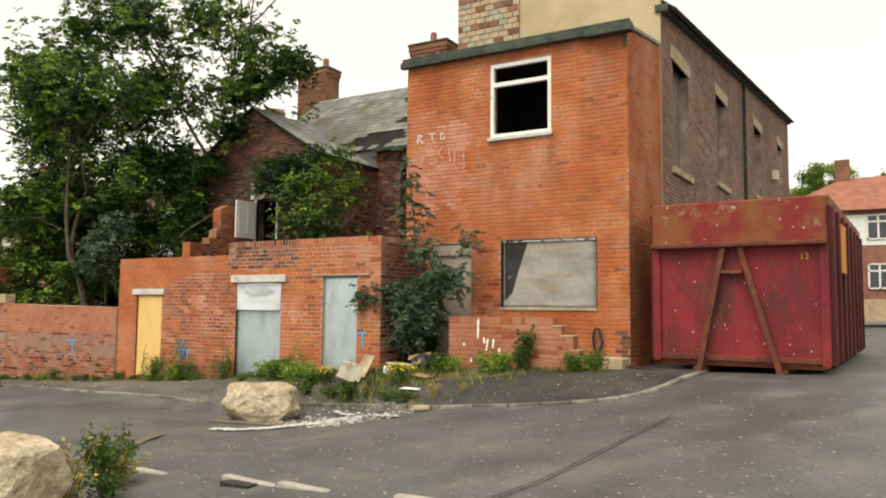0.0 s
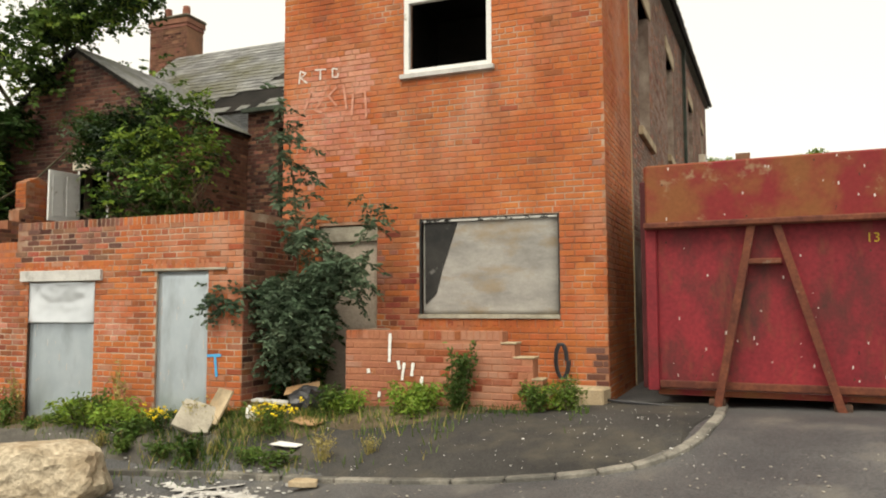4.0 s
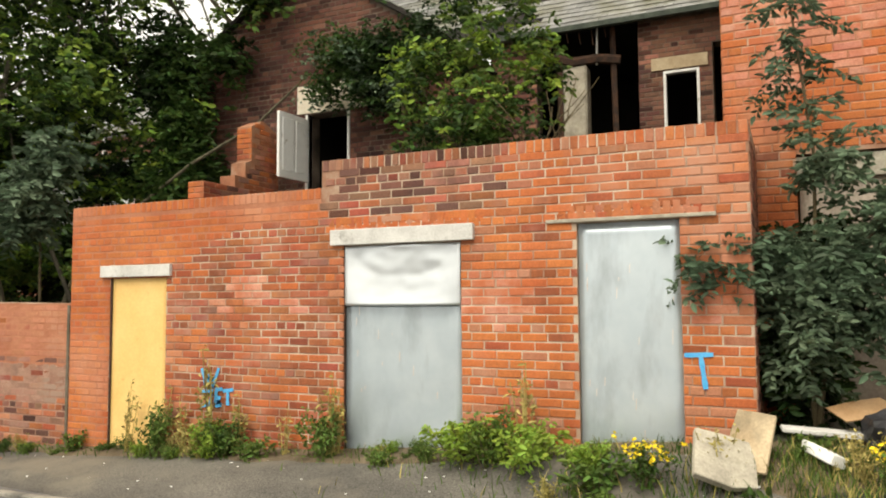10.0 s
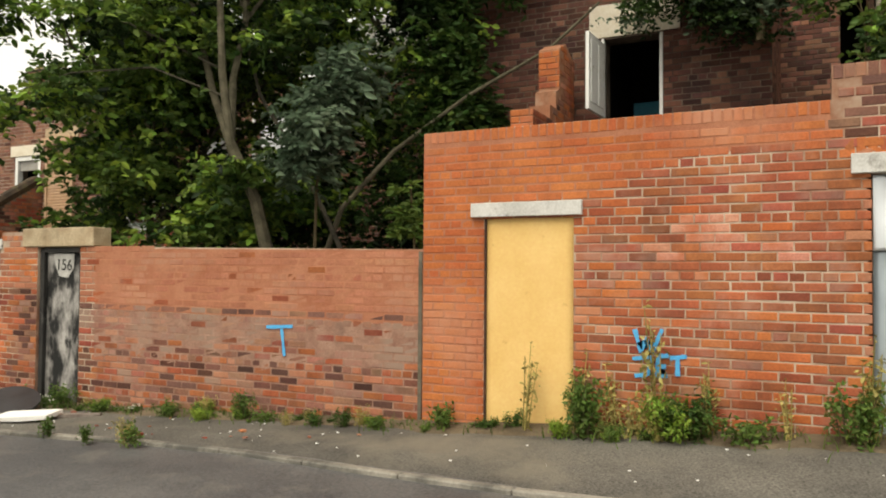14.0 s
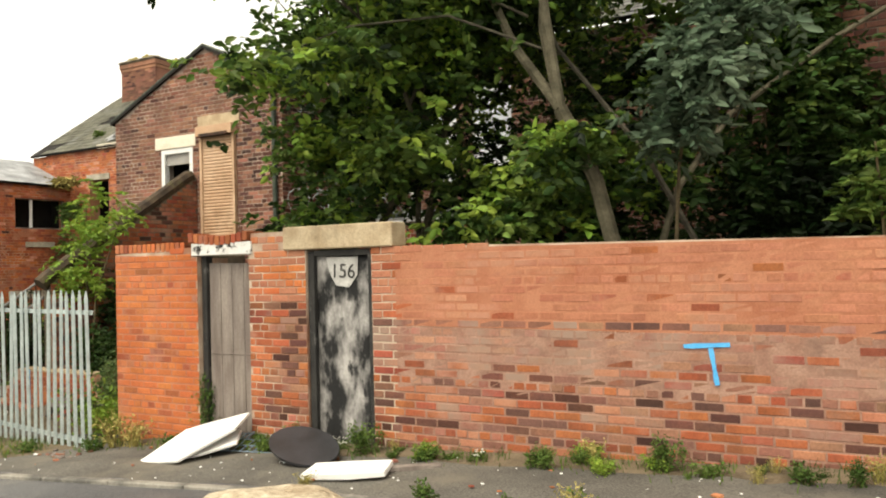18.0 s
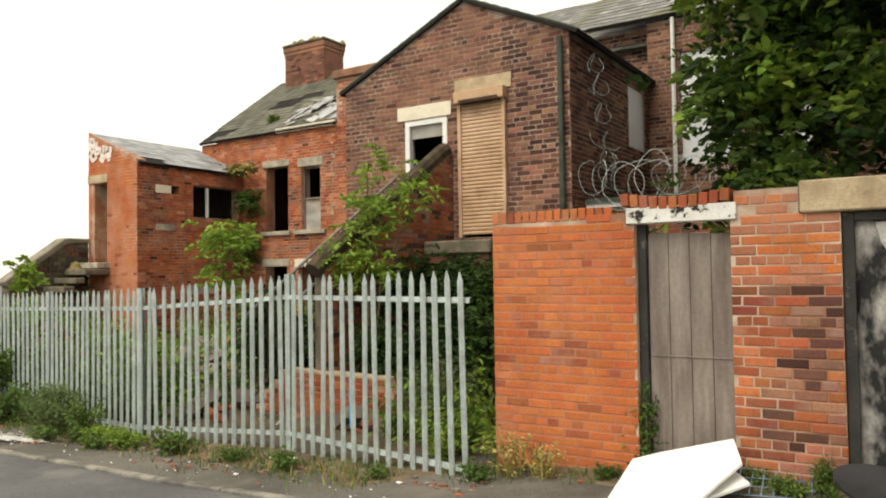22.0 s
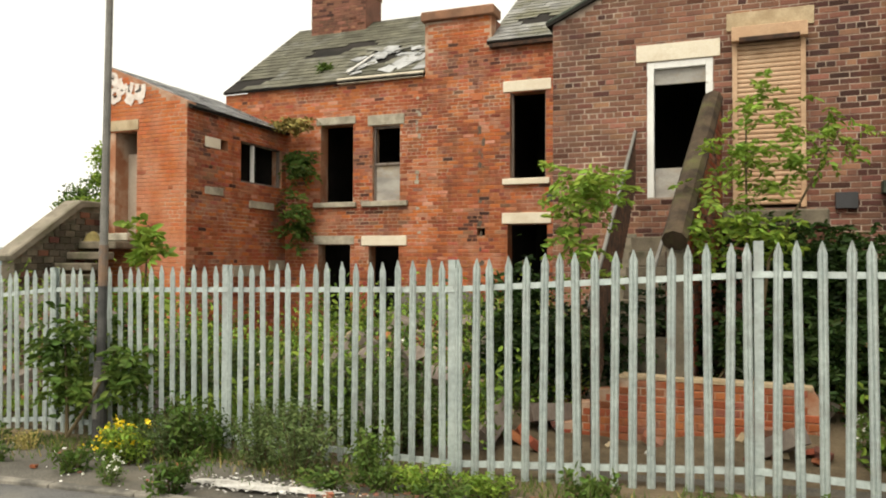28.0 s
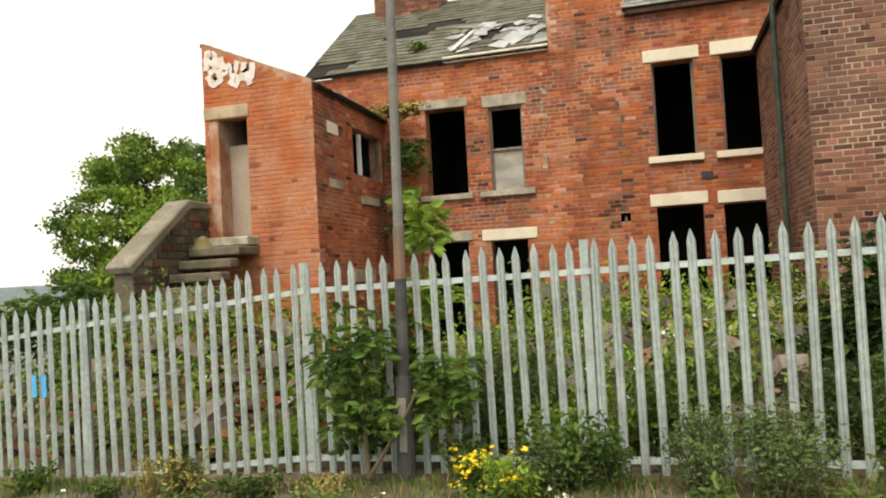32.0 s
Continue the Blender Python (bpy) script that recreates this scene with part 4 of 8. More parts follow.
bricks(w, 1.95, ob_top, OB_OPEN, -0.8, pick_orange, seed=71)
OS_OPEN = [(1.62, 3.1, 2.6, 3.47), (0.95, 1.2, 3.18, 3.38)]
side = wall_core("side_wall", 3.3, flat(3.9), 0.25, OS_OPEN, -1.2, M["mortar_red"], outb)
side.matrix_local = pose(1.953, 0.004, 0, 0, 0, 90)
bricks(side, 3.3, flat(3.88), OS_OPEN, -0.8, pick_red, seed=72)
ob_side = side
side = wall_core("side_wall", 3.296, flat(4.52), 0.25, [], -1.2, M["mortar_red"], outb)
side.matrix_local = pose(-0.003, 3.3, 0, 0, 0, -90)
bricks(side, 3.296, flat(4.5), [], -0.8, pick_red, seed=73)
void_room(outb, 0.4, 0.46, 1.5, 3.3, 2.6, 0.27)
void_room(ob_side, 1.7, 2.9, 2.5, 3.3, 0.75, 0.27)

# ---- openings, doors, lintels ----
def at_u(name, m, material, parent, *bs, label="", bevel=0.004):
    return part(name, boxes(*bs), material, parent, label, bevel)


def sheet_board(name, u0, u1, z0, z1, y, material, parent, label="", wave=0.004, n=10, seed=3):
    """A board or metal sheet in an opening, slightly buckled."""
    r = random.Random(seed)
    bm = bmesh.new()
    nz = n * 2
    g = []
    for j in range(nz + 1):
        row = []
        for i in range(n + 1):
            u, z = u0 + (u1 - u0) * i / n, z0 + (z1 - z0) * j / nz
            d = wave * noise.noise((u * 3 + seed, z * 2.3, seed))
            row.append(bm.verts.new((u, y + d, z)))
        g.append(row)
    for j in range(nz):
        for i in range(n):
            f = bm.faces.new((g[j][i], g[j][i + 1], g[j + 1][i + 1], g[j + 1][i]))
            f.smooth = True
    ex = bmesh.ops.extrude_face_region(bm, geom=bm.faces[:])
    bmesh.ops.translate(bm, verts=[v for v in ex["geom"] if isinstance(v, bmesh.types.BMVert)], vec=(0, 0.012, 0))
    return part(name, bm, material, parent, label)


# outhouse
sheet_board("door", 0.625, 1.445, -0.3, 1.735, 0.02, M["ply_yellow"], outhouse, "yellow plywood board in the doorway", 0.002)
sheet_board("door", 3.675, 4.865, -0.2, 1.46, 0.034, M["sheet"], outhouse, "plain galvanised steel sheet", 0.008, 14, 5)


def crumpled(u0, u1, z0, z1, y, parent):
    """The separate upper sheet, bellied out at its foot and folded back towards the top."""
    bm = bmesh.new()
    n, nz = 30, 22
    g = []
    for j in range(nz + 1):
        row = []
        for i in range(n + 1):
            f, k = i / n, j / nz
            kb = 0.88 - 0.45 * math.sin(math.pi * f) ** 1.3 + 0.12 * noise.noise((f * 3, 0, 4))
            d = -0.05 + 0.1 * min(k, kb) - 0.035 * max(0.0, k - kb)
            d += 0.022 * noise.noise((f * 3.5, k * 2.4, 2)) + 0.008 * noise.noise((f * 9, k * 6, 5))
            row.append(bm.verts.new((u0 + (u1 - u0) * f, y + d * min(1, 8 * f, 8 * (1 - f)), z0 + (z1 - z0) * k)))
        g.append(row)
    for j in range(nz):
        for i in range(n):
            bm.faces.new((g[j][i], g[j][i + 1], g[j + 1][i + 1], g[j + 1][i])).smooth = True
    ex = bmesh.ops.extrude_face_region(bm, geom=bm.faces[:])
    bmesh.ops.translate(bm, verts=[v for v in ex["geom"] if isinstance(v, bmesh.types.BMVert)], vec=(0, 0.006, 0))
    return part("upper_sheet", bm, M["sheet_bright"], parent, "crumpled shiny steel sheet")


crumpled(3.68, 4.86, 1.425, 1.975, 0.0, outhouse)
sheet_board("door", 5.905, 6.705, 0.1, 2.085, 0.03, M["sheet"], outhouse, "plain galvanised steel sheet", 0.006, 10, 6)
rsc = random.Random(12)
for u0, u1, z0, z1 in ((3.72, 4.82, 0.1, 1.35), (5.95, 6.66, 0.3, 2.0)):
    for k in range(14):
        u, z, h = rsc.uniform(u0, u1), rsc.uniform(z0, z1), rsc.uniform(0.02, 0.12)
        part("scratch", prism([(u, z), (u + 0.006, z), (u + 0.009, z + h), (u + 0.003, z + h)], 0.0215, 0.0235), M["white_spray"], outhouse)
at_u("lintel", None, M["timber_grey"], outhouse, (0.5, 1.53, -0.045, 0.1, 1.745, 1.87), label="bleached grey timber lintel")
at_u("lintel", None, M["timber_grey"], outhouse, (3.54, 5.0, -0.05, 0.1, 1.99, 2.135), label="bleached grey timber lintel")
at_u("lintel", None, M["grey_sill"], outhouse, (5.65, 6.98, -0.03, 0.1, 2.095, 2.125), label="thin stone lintel strip")
at_u("jamb", None, M["iron"], outhouse, (0.62, 0.64, 0.0, 0.019, -0.3, 1.74))
at_u("jamb", None, M["iron"], outhouse, (3.64, 3.675, 0.0, 0.06, -0.3, 1.98))

# boundary wall doors
at_u("wall_joint", None, M["mossy_dark"], boundary, (8.285, 8.325, -0.018, 0.1, -0.4, 1.44), label="dirty open joint between two walls")
M["peeling"] = surf("peeling_black_and_white_paint", (0.018, 0.018, 0.018), (0.42, 0.4, 0.38), scale=3.6, fine=45, rough=0.75, bump=0.3, contrast=(0.43, 0.66), stain=(0.025, 0.025, 0.025), stain_scale=2.6, stain_at=(0.55, 0.6), streak=(1.2, 1, 0.6))
sheet_board("door", 2.9, 3.55, -0.75, 1.46, 0.08, M["peeling"], boundary, "door with peeling black and white paint", 0.006, 8)
at_u("door_frame", None, M["black_paint"], boundary, (2.825, 2.9, 0.03, 0.13, -0.8, 1.5), label="black door frame")
at_u("door_frame", None, M["black_paint"], boundary, (3.55, 3.605, 0.03, 0.13, -0.8, 1.5), label="black door frame")
at_u("door_frame", None, M["black_paint"], boundary, (2.9, 3.55, 0.03, 0.13, 1.455, 1.515), label="black door frame")
M["chalk"] = surf("dirty_white_brushed_paint", (0.4, 0.39, 0.37), (0.58, 0.57, 0.54), scale=7, rough=0.8, bump=0.1, stain=(0.2, 0.19, 0.18), stain_scale=9.0, stain_at=(0.6, 0.75))
part("number_patch", prism([(3.03, 1.44), (3.41, 1.44), (3.40, 1.26), (3.3, 1.14), (3.14, 1.16), (3.06, 1.3)], 0.066, 0.07), M["chalk"], boundary, "white painted number patch")
at_u("lintel", None, M["stone"], boundary, (2.56, 3.87, -0.04, 0.23, 1.525, 1.76), label="weathered sandstone lintel", bevel=0.012)
for k in range(4):
    at_u("door_plank", None, M["wood_grey"], boundary, (1.40 + k * 0.167, 1.40 + k * 0.167 + 0.163, 0.1, 0.13, -0.8, 1.42 - 0.004 * k), label="weathered grey door plank" if k == 0 else "")
at_u("door_rail", None, M["wood_grey"], boundary, (1.41, 2.05, 0.092, 0.1, 0.42, 0.435))
at_u("door_frame", None, M["black_paint"], boundary, (1.325, 1.395, 0.06, 0.16, -0.8, 1.5), label="black door frame")
at_u("lintel", None, M["flaking"], boundary, (1.26, 2.12, -0.025, 0.12, 1.505, 1.635), label="white flaking timber lintel")
for k in range(11):
    b = at_u("coping_brick", None, M["brick_red"], boundary, (0, 0.068, -0.03, 0.24, 0, 0.1), bevel=0.006)
    b.matrix_local = pose(1.22 + 0.078 * k, 0, 1.65 - 0.04 * math.sin(k / 10 * math.pi), 0, -4 + 0.8 * k, 0)


def text_mesh(body, size, material, parent, m, name="number"):
    cu = bpy.data.curves.new(name, "FONT")
    cu.body, cu.size, cu.extrude = body, size, 0.002
    tmp = bpy.data.objects.new(name, cu)
    me = bpy.data.meshes.new_from_object(tmp)
    bpy.data.objects.remove(tmp)
    me.materials.append(material)
    ob = new(name, me)
    ob.parent = parent
    ob.matrix_local = m
    return ob


text_mesh("156", 0.2, M["black_paint"], boundary, pose(3.08, 0.062, 1.24, 90, 2, 0), "door_number")


def ribbon(name, strokes, width, y, material, parent, label="", seed=1):
    """Sprayed or painted strokes on a wall face: flat bars with worn ends."""
    r = random.Random(seed)
    holder = thing(name)
    holder.parent = parent
    tagged(holder, label)
    for q, st in enumerate(strokes):
        pts = [Vector((u, z)) for u, z in st]
        left, right = [], []
        for i, p in enumerate(pts):
            d = (pts[min(i + 1, len(pts) - 1)] - pts[max(i - 1, 0)]).normalized()
            nrm = Vector((-d.y, d.x)) * width * r.uniform(0.4, 0.6)
            left.append(p + nrm)
            right.append(p - nrm)
        poly = [(p.x, p.y) for p in left + right[::-1]]
        part("paint_stroke", prism(poly, y, y - 0.002 - 0.0008 * q), material, holder)
    return holder


def sub(st, n=5):
    out = []
    for (a, b), (c, d) in zip(st, st[1:]):
        out += [(a + (c - a) * k / n, b + (d - b) * k / n) for k in range(n)]
    return out + [st[-1]]


G = -0.0145
ribbon("blue_graffiti", [sub([(6.49, 0.66), (6.83, 0.68)]), sub([(6.69, 0.65), (6.73, 0.37)])], 0.035, G, M["blue_spray"], boundary, "sky blue sprayed letter T", 1)
ribbon("blue_graffiti", [sub([(1.97, 0.79), (2.02, 0.61), (2.06, 0.72), (2.11, 0.61), (2.19, 0.8)]), sub([(1.95, 0.55), (2.1, 0.57), (2.08, 0.43), (1.97, 0.41)]),
                         sub([(2.16, 0.57), (2.15, 0.42), (2.23, 0.43)]), sub([(2.15, 0.5), (2.22, 0.5)]), sub([(2.15, 0.58), (2.24, 0.59)]), sub([(2.25, 0.57), (2.38, 0.59)]), sub([(2.31, 0.58), (2.31, 0.43)])], 0.034, G, M["blue_spray"], outhouse, "sky blue sprayed letters", 2)
ribbon("blue_graffiti", [sub([(6.72, 1.04), (6.93, 1.05)]), sub([(6.84, 1.03), (6.87, 0.79)])], 0.036, G, M["blue_spray"], outhouse, "sky blue sprayed letter T", 3)

# annex openings
at_u("window_frame", None, M["white_paint"], annex, (1.84, 1.91, 0.0, 0.07, 4.66, 6.05), (2.98, 3.05, 0.0, 0.07, 4.66, 6.05), (1.91, 2.98, 0.0, 0.07, 5.98, 6.05), (1.91, 2.98, 0.0, 0.07, 4.66, 4.73), (1.91, 2.98, 0.0, 0.07, 5.62, 5.7), label="white flaking window frame")
at_u("window_sill", None, M["timber_grey"], annex, (1.8, 3.09, -0.06, 0.1, 4.6, 4.66), label="weathered timber sill")
sheet_board("window_board", 2.1, 3.85, 1.54, 2.72, 0.05, M["ply_grey"], annex, "weathered grey window board", 0.004)
part("tar_patch", prism([(2.12, 2.7), (2.57, 2.7), (2.5, 2.5), (2.36, 2.1), (2.28, 1.8), (2.13, 1.66)], 0.04, 0.044), M["black_paint"], annex, "black tar patch on the board")
at_u("window_frame", None, M["black_paint"], annex, (2.06, 2.085, 0.0, 0.06, 1.535, 2.75), (3.86, 3.88, 0.0, 0.06, 1.535, 2.75), (2.085, 3.86, 0.0, 0.06, 2.735, 2.75), label="dark timber frame")
at_u("top_batten", None, M["flaking"], annex, (2.1, 3.85, 0.01, 0.05, 2.705, 2.735), label="white flaking batten")
at_u("window_sill", None, M["grey_sill"], annex, (2.06, 3.88, -0.03, 0.1, 1.485, 1.535), label="pale stone sill")
sheet_board("door_board", 0.6, 1.44, 0.3, 2.5, 0.08, M["ply_beige"], annex, "beige weathered door board", 0.003)
at_u("lintel", None, M["grey_sill"], annex, (0.5, 1.52, 0.02, 0.2, 2.5, 2.7), label="grey stone lintel")
at_u("step", None, M["grey_sill"], annex, (0.55, 1.5, -0.35, 0.1, 0.1, 0.52), label="grey stone doorstep", bevel=0.01)
part("gutter", join_bm(boxes((-0.1, 4.55, -0.14, -0.02, 6.24, 6.36)), boxes((3.75, 4.55, -0.2, -0.02, 6.2, 6.3)), boxes((-0.08, 4.5, -0.1, 0.0, 6.36, 6.44))), M["gutter"], annex, "mossy dark gutter", 0.01)
ribbon("white_graffiti", [sub([(0.25, 4.72), (0.27, 4.9), (0.36, 4.86), (0.28, 4.8), (0.38, 4.72)]), sub([(0.5, 4.89), (0.68, 4.88)]), sub([(0.59, 4.88), (0.59, 4.74)]), sub([(0.86, 4.86), (0.78, 4.88), (0.78, 4.76), (0.86, 4.75), (0.87, 4.81)])], 0.022, G, M["white_spray"], annex, "faded white sprayed letters", 5)
ribbon("pink_graffiti", [sub([(0.35, 4.35), (0.45, 4.6), (0.6, 4.42), (0.5, 4.33), (0.62, 4.28)]), sub([(0.85, 4.62), (0.72, 4.5), (0.85, 4.35)]), sub([(0.95, 4.62), (1.0, 4.3)]), sub([(1.08, 4.2), (1.1, 4.5), (1.28, 4.5), (1.3, 4.15)])], 0.03, G, surf("faded_pink_scrawl", (0.52, 0.22, 0.14), (0.6, 0.32, 0.24), scale=9, bump=0), annex, "faded pinkish scrawl", 6)
at_u("downpipe", None, M["gutter"], annex, (4.36, 4.41, -0.05, -0.012, 6.0, 6.25))

# low garden wall before the annex, with a broken stepped end
low = thing("low_garden_wall", front(-6.38, 0.28), "low red brick garden wall with a broken stepped end", "wall")
lw_top = [(-1, 1.36), (0.0, 1.36), (1.92, 1.36), (1.9201, 1.228), (2.06, 1.228), (2.0601, 1.076), (2.26, 1.076), (2.2601, 0.848), (2.36, 0.848), (2.3601, 0.696), (9, 0.696)]
w = wall_core("wall", 2.45, lw_top, 0.22, [], -0.1, M["repoint"], low)
bricks(w, 2.45, [(u, z - 0.11 if u <= 1.92 else z) for u, z in lw_top], [], 0.02, lambda u, z, r: r.choice(("brick_smooth", "brick_smooth", "brick_smooth", "brick_red")), soldier=[(0.0, 1.9, 1.26, 0.105)], single=(0, 2.4, 0.2, 1.2), seed=36)
side = wall_core("side_wall", 0.75, flat(1.36), 0.22, [], -0.1, M["mortar"], low)
side.matrix_local = pose(-0.003, 0.754, 0, 0, 0, -90)
bricks(side, 0.75, flat(1.3), [], 0.02, pick_red, seed=37)
side = wall_core("side_wall", 0.68, [(-1, 0.7), (0, 0.7), (0.3, 0.6), (0.7, 0.45), (9, 0.45)], 0.22, [], -0.1, M["mortar"], low)
side.matrix_local = pose(2.453, 0.224, 0, 0, 0, 90)
for u0, u1, z in ((1.9, 2.08, 1.228), (2.04, 2.28, 1.076), (2.24, 2.37, 0.848), (2.34, 2.46, 0.696)):
    part("mortar_ledge", boxes((u0, u1, -0.012, 0.2, z - 0.004, z + 0.018)), M["stone"], low, "pale broken mortar bed", 0.006)
part("broken_end", boxes((2.25, 2.452, 0.0, 0.215, -0.1, 0.69)), M["brick_smooth"], low)
ribbon("paint_drips", [sub([(0.58, 1.33), (0.57, 1.0)]), sub([(0.68, 1.02), (0.7, 0.92)]), sub([(0.76, 1.0), (0.73, 0.8)]), sub([(0.87, 1.0), (0.85, 0.85)]), sub([(0.98, 0.85), (0.95, 0.62)]), sub([(1.0, 0.72), (1.02, 0.58)]), sub([(0.3, 0.92), (0.31, 0.87)]), sub([(0.45, 0.66), (0.44, 0.6)]), sub([(0.92, 0.68), (0.93, 0.56)])], 0.036, G, M["white_board"], low, "dripped white paint", 8)

# coiled black hose on the annex
hose = tagged(part("hose_coil", tube([(-4.02 + 0.07 * math.cos(a) + 0.004 * a, 1.12, 1.0 + 0.2 * math.sin(a)) for a in [k * 0.35 for k in range(37)]], 0.014, 6), M["plastic_black"]), "coiled black rubber hose hung on the brick wall", "hose")
tagged(part("fallen_pipe", tube([(-4.0, 1.0, 0.62), (-3.3, 0.8, 0.6), (-2.6, 0.7, 0.58)], 0.016, 6), M["plastic_black"]), "black pipe lying on the pavement by the wall", "pipe")
for k, (x, y, z, sx, sy, sz, a) in enumerate([(-3.95, 0.75, 0.56, 0.5, 0.35, 0.12, 5), (-3.65, 0.85, 0.58, 0.45, 0.3, 0.16, -8)]):
    tagged(part("stone_step", boxes((-sx / 2, sx / 2, -sy / 2, sy / 2, -0.15, sz)), M["stone"], None, "", 0.02), "worn sandstone step block beside the wall", "step", "step blocks").matrix_world = pose(x, y, z, 0, 0, a)

# tall house: side windows with boards, stone heads and sills
for o in TH_OPEN:
    at_u("window_board", None, M["wood_grey"], tall_side, (o[0] + 0.02, o[1] - 0.02, 0.2, 0.23, o[2], o[3]), bevel=0)
    at_u("window_head", None, M["stone"], tall_side, (o[0] - 0.18, o[1] + 0.18, -0.03, 0.15, o[3], o[3] + 0.3), bevel=0.01)
    at_u("window_sill", None, M["stone"], tall_side, (o[0] - 0.15, o[1] + 0.15, -0.08, 0.15, o[2] - 0.14, o[2]), bevel=0.01)
part("eaves_gutter", prism([(-0.05, 7.3), (20.8, 9.56), (20.8, 9.71), (-0.05, 7.45)], -0.14, 0.1), M["gutter"], tall_side)
at_u("downpipe", None, M["gutter"], tall_side, (9.2, 9.3, -0.1, -0.02, 0.5, 8.3), bevel=0)
at_u("flue_box", None, M["cream"], tall_side, (15.2, 15.6, -0.22, -0.02, 6.3, 6.65))

# ---- roofs ----
def roof_plane(name, parent, origin, along, up, material, seed, gone=None, sw=0.26, sh=0.21, label="", base="dark_void"):
    """Slates in rows on a sloping board; gone(u, v) tells where slates have slipped off."""
    o, a, b = Vector(origin), Vector(along), Vector(up)
    la, lb = a.length, b.length
    a, b = a.normalized(), b.normalized()
    nrm = a.cross(b).normalized()
    if nrm.z < 0:
        nrm = -nrm
    holder = thing(name)
    holder.parent = parent
    tagged(holder, label)
    board = raw("boarding", [o, o + a * la, o + a * la + b * lb, o + b * lb, o - nrm * 0.06, o + a * la - nrm * 0.06, o + a * la + b * lb - nrm * 0.06, o + b * lb - nrm * 0.06],
                [(0, 1, 2, 3), (7, 6, 5, 4), (0, 4, 5, 1), (1, 5, 6, 2), (2, 6, 7, 3), (3, 7, 4, 0)], M[base], holder)
    r = random.Random(seed)
    verts, faces = [], []
    row, v = 0, 0.0
    while v < lb - 0.02:
        u = -(sw / 2 if row % 2 else 0)
        while u < la:
            p, q = max(u, 0), min(u + sw - 0.006, la)
            u += sw
            if q - p < 0.05 or (gone and gone((p + q) / 2, v, r)):
                continue
            top = min(v + sh * 1.25, lb)
            h0, h1 = 0.022 + r.uniform(0, 0.008), 0.008
            s = r.uniform(-0.012, 0.012)
            i = len(verts)
            for hh in (0.0, -0.008):
                verts += [o + a * p + b * (v + s) + nrm * (h0 + hh), o + a * q + b * (v + s) + nrm * (h0 + hh + r.uniform(-0.003, 0.003)), o + a * q + b * top + nrm * (h1 + hh), o + a * p + b * top + nrm * (h1 + hh)]
            faces += [(i, i + 1, i + 2, i + 3), (i + 4, i + 5, i + 1, i), (i + 5, i + 6, i + 2, i + 1), (i + 7, i + 4, i, i + 3)]
        v += sh
        row += 1
    sl = raw("slating", verts, faces, M[material], holder, kind="stuff")
    bm = bmesh.new()
    bm.from_mesh(sl.data)
    for f in bm.faces:
        if f.normal.dot(nrm) < -0.2:
            f.normal_flip()
    bm.to_mesh(sl.data)
    bm.free()
    return holder


def patch(*ps):
    """True inside any of the ragged round gaps (u, v, ru, rv)."""
    def inside(u, v, r):
        return any(((u - a) / c) ** 2 + ((v - b) / d) ** 2 < 1 + r.uniform(-0.35, 0.35) for a, b, c, d in ps)
    return inside


# annex and tall house roofs
roof_plane("roof", tall, (4.75, 0.1, 7.38), (0.36, 20.7, 2.25), (-4.0, 0.1, 3.2), "slate", 80, label="grey slate roof")
at_u("chimney_block", None, M["brick_brown"], tall, (1.6, 2.8, 0.5, 1.2, 10.4, 11.6), label="brown brick chimney stack")
roof_plane("main_roof", house_a, (-0.3, 2.4, 5.9), (8.7, 0, 0), (0, 3.2, 2.75), "slate", 81, patch((4.4, 0.5, 0.9, 0.5), (4.8, 3.2, 0.7, 0.4), (5.2, 1.6, 0.6, 0.25)), label="grey slate roof with slipped slates")
roof_plane("wing_roof", house_a, (2.1, -0.1, 6.8), (0, 3.4, 0), (2.3, 0, -1.42), "slate", 82, label="grey slate wing roof")
roof_plane("wing_roof", house_a, (2.1, 3.3, 6.8), (0, -3.4, 0), (-2.3, 0, -1.55), "slate", 83, label="grey slate wing roof")


def chimney(x, y, z0, z1, wx, wy, pots, parent, seed, label="brick chimney stack"):
    c = thing("chimney")
    c.parent = parent
    c.matrix_local = pose(x, y, 0)
    tagged(c, label)
    part("chimney_shaft", boxes((0, wx, 0, wy, z0, z1 - 0.25)), M["brick_brown"], c, "sooty brown stack")
    part("oversail_band", boxes((-0.05, wx + 0.05, -0.05, wy + 0.05, z1 - 0.25, z1 - 0.1)), M["brick_brown"], c, "", 0.01)
    part("cap", boxes((-0.09, wx + 0.09, -0.09, wy + 0.09, z1 - 0.1, z1)), M["mossy_dark"], c, "mossy chimney cap", 0.045)
    part("corbel_band", boxes((-0.025, wx + 0.025, -0.025, wy + 0.025, z1 - 0.36, z1 - 0.25)), M["brick_brown"], c, "", 0.01)
    if not pots:
        rc = random.Random(seed)
        for k in range(9):
            px, py = wx * rc.random(), wy * rc.random()
            part("moss_tuft", tube([(px, py, z1 - 0.02), (px + 0.02, py, z1 + 0.05), (px, py, z1 + rc.uniform(0.08, 0.13))], rc.uniform(0.1, 0.18), 7, 0.03), M["moss"], c)
    wl_ = raw("shaft_face", [], [], M["mortar_dark"], c)
    wl_.matrix_local = pose(0, -0.004, 0)
    bricks(wl_, wx, flat(z1 - 0.27), [], z0, pick_brown, seed=seed)
    for k in range(pots):
        px = wx * (k + 0.5) / pots
        part("chimney_pot", tube([(px, wy / 2, z1), (px, wy / 2, z1 + 0.05), (px, wy / 2, z1 + 0.32), (px, wy / 2, z1 + 0.38)], 0.12, 10, 0.1), M["roof_red"], c, "buff clay chimney pot")
    return c


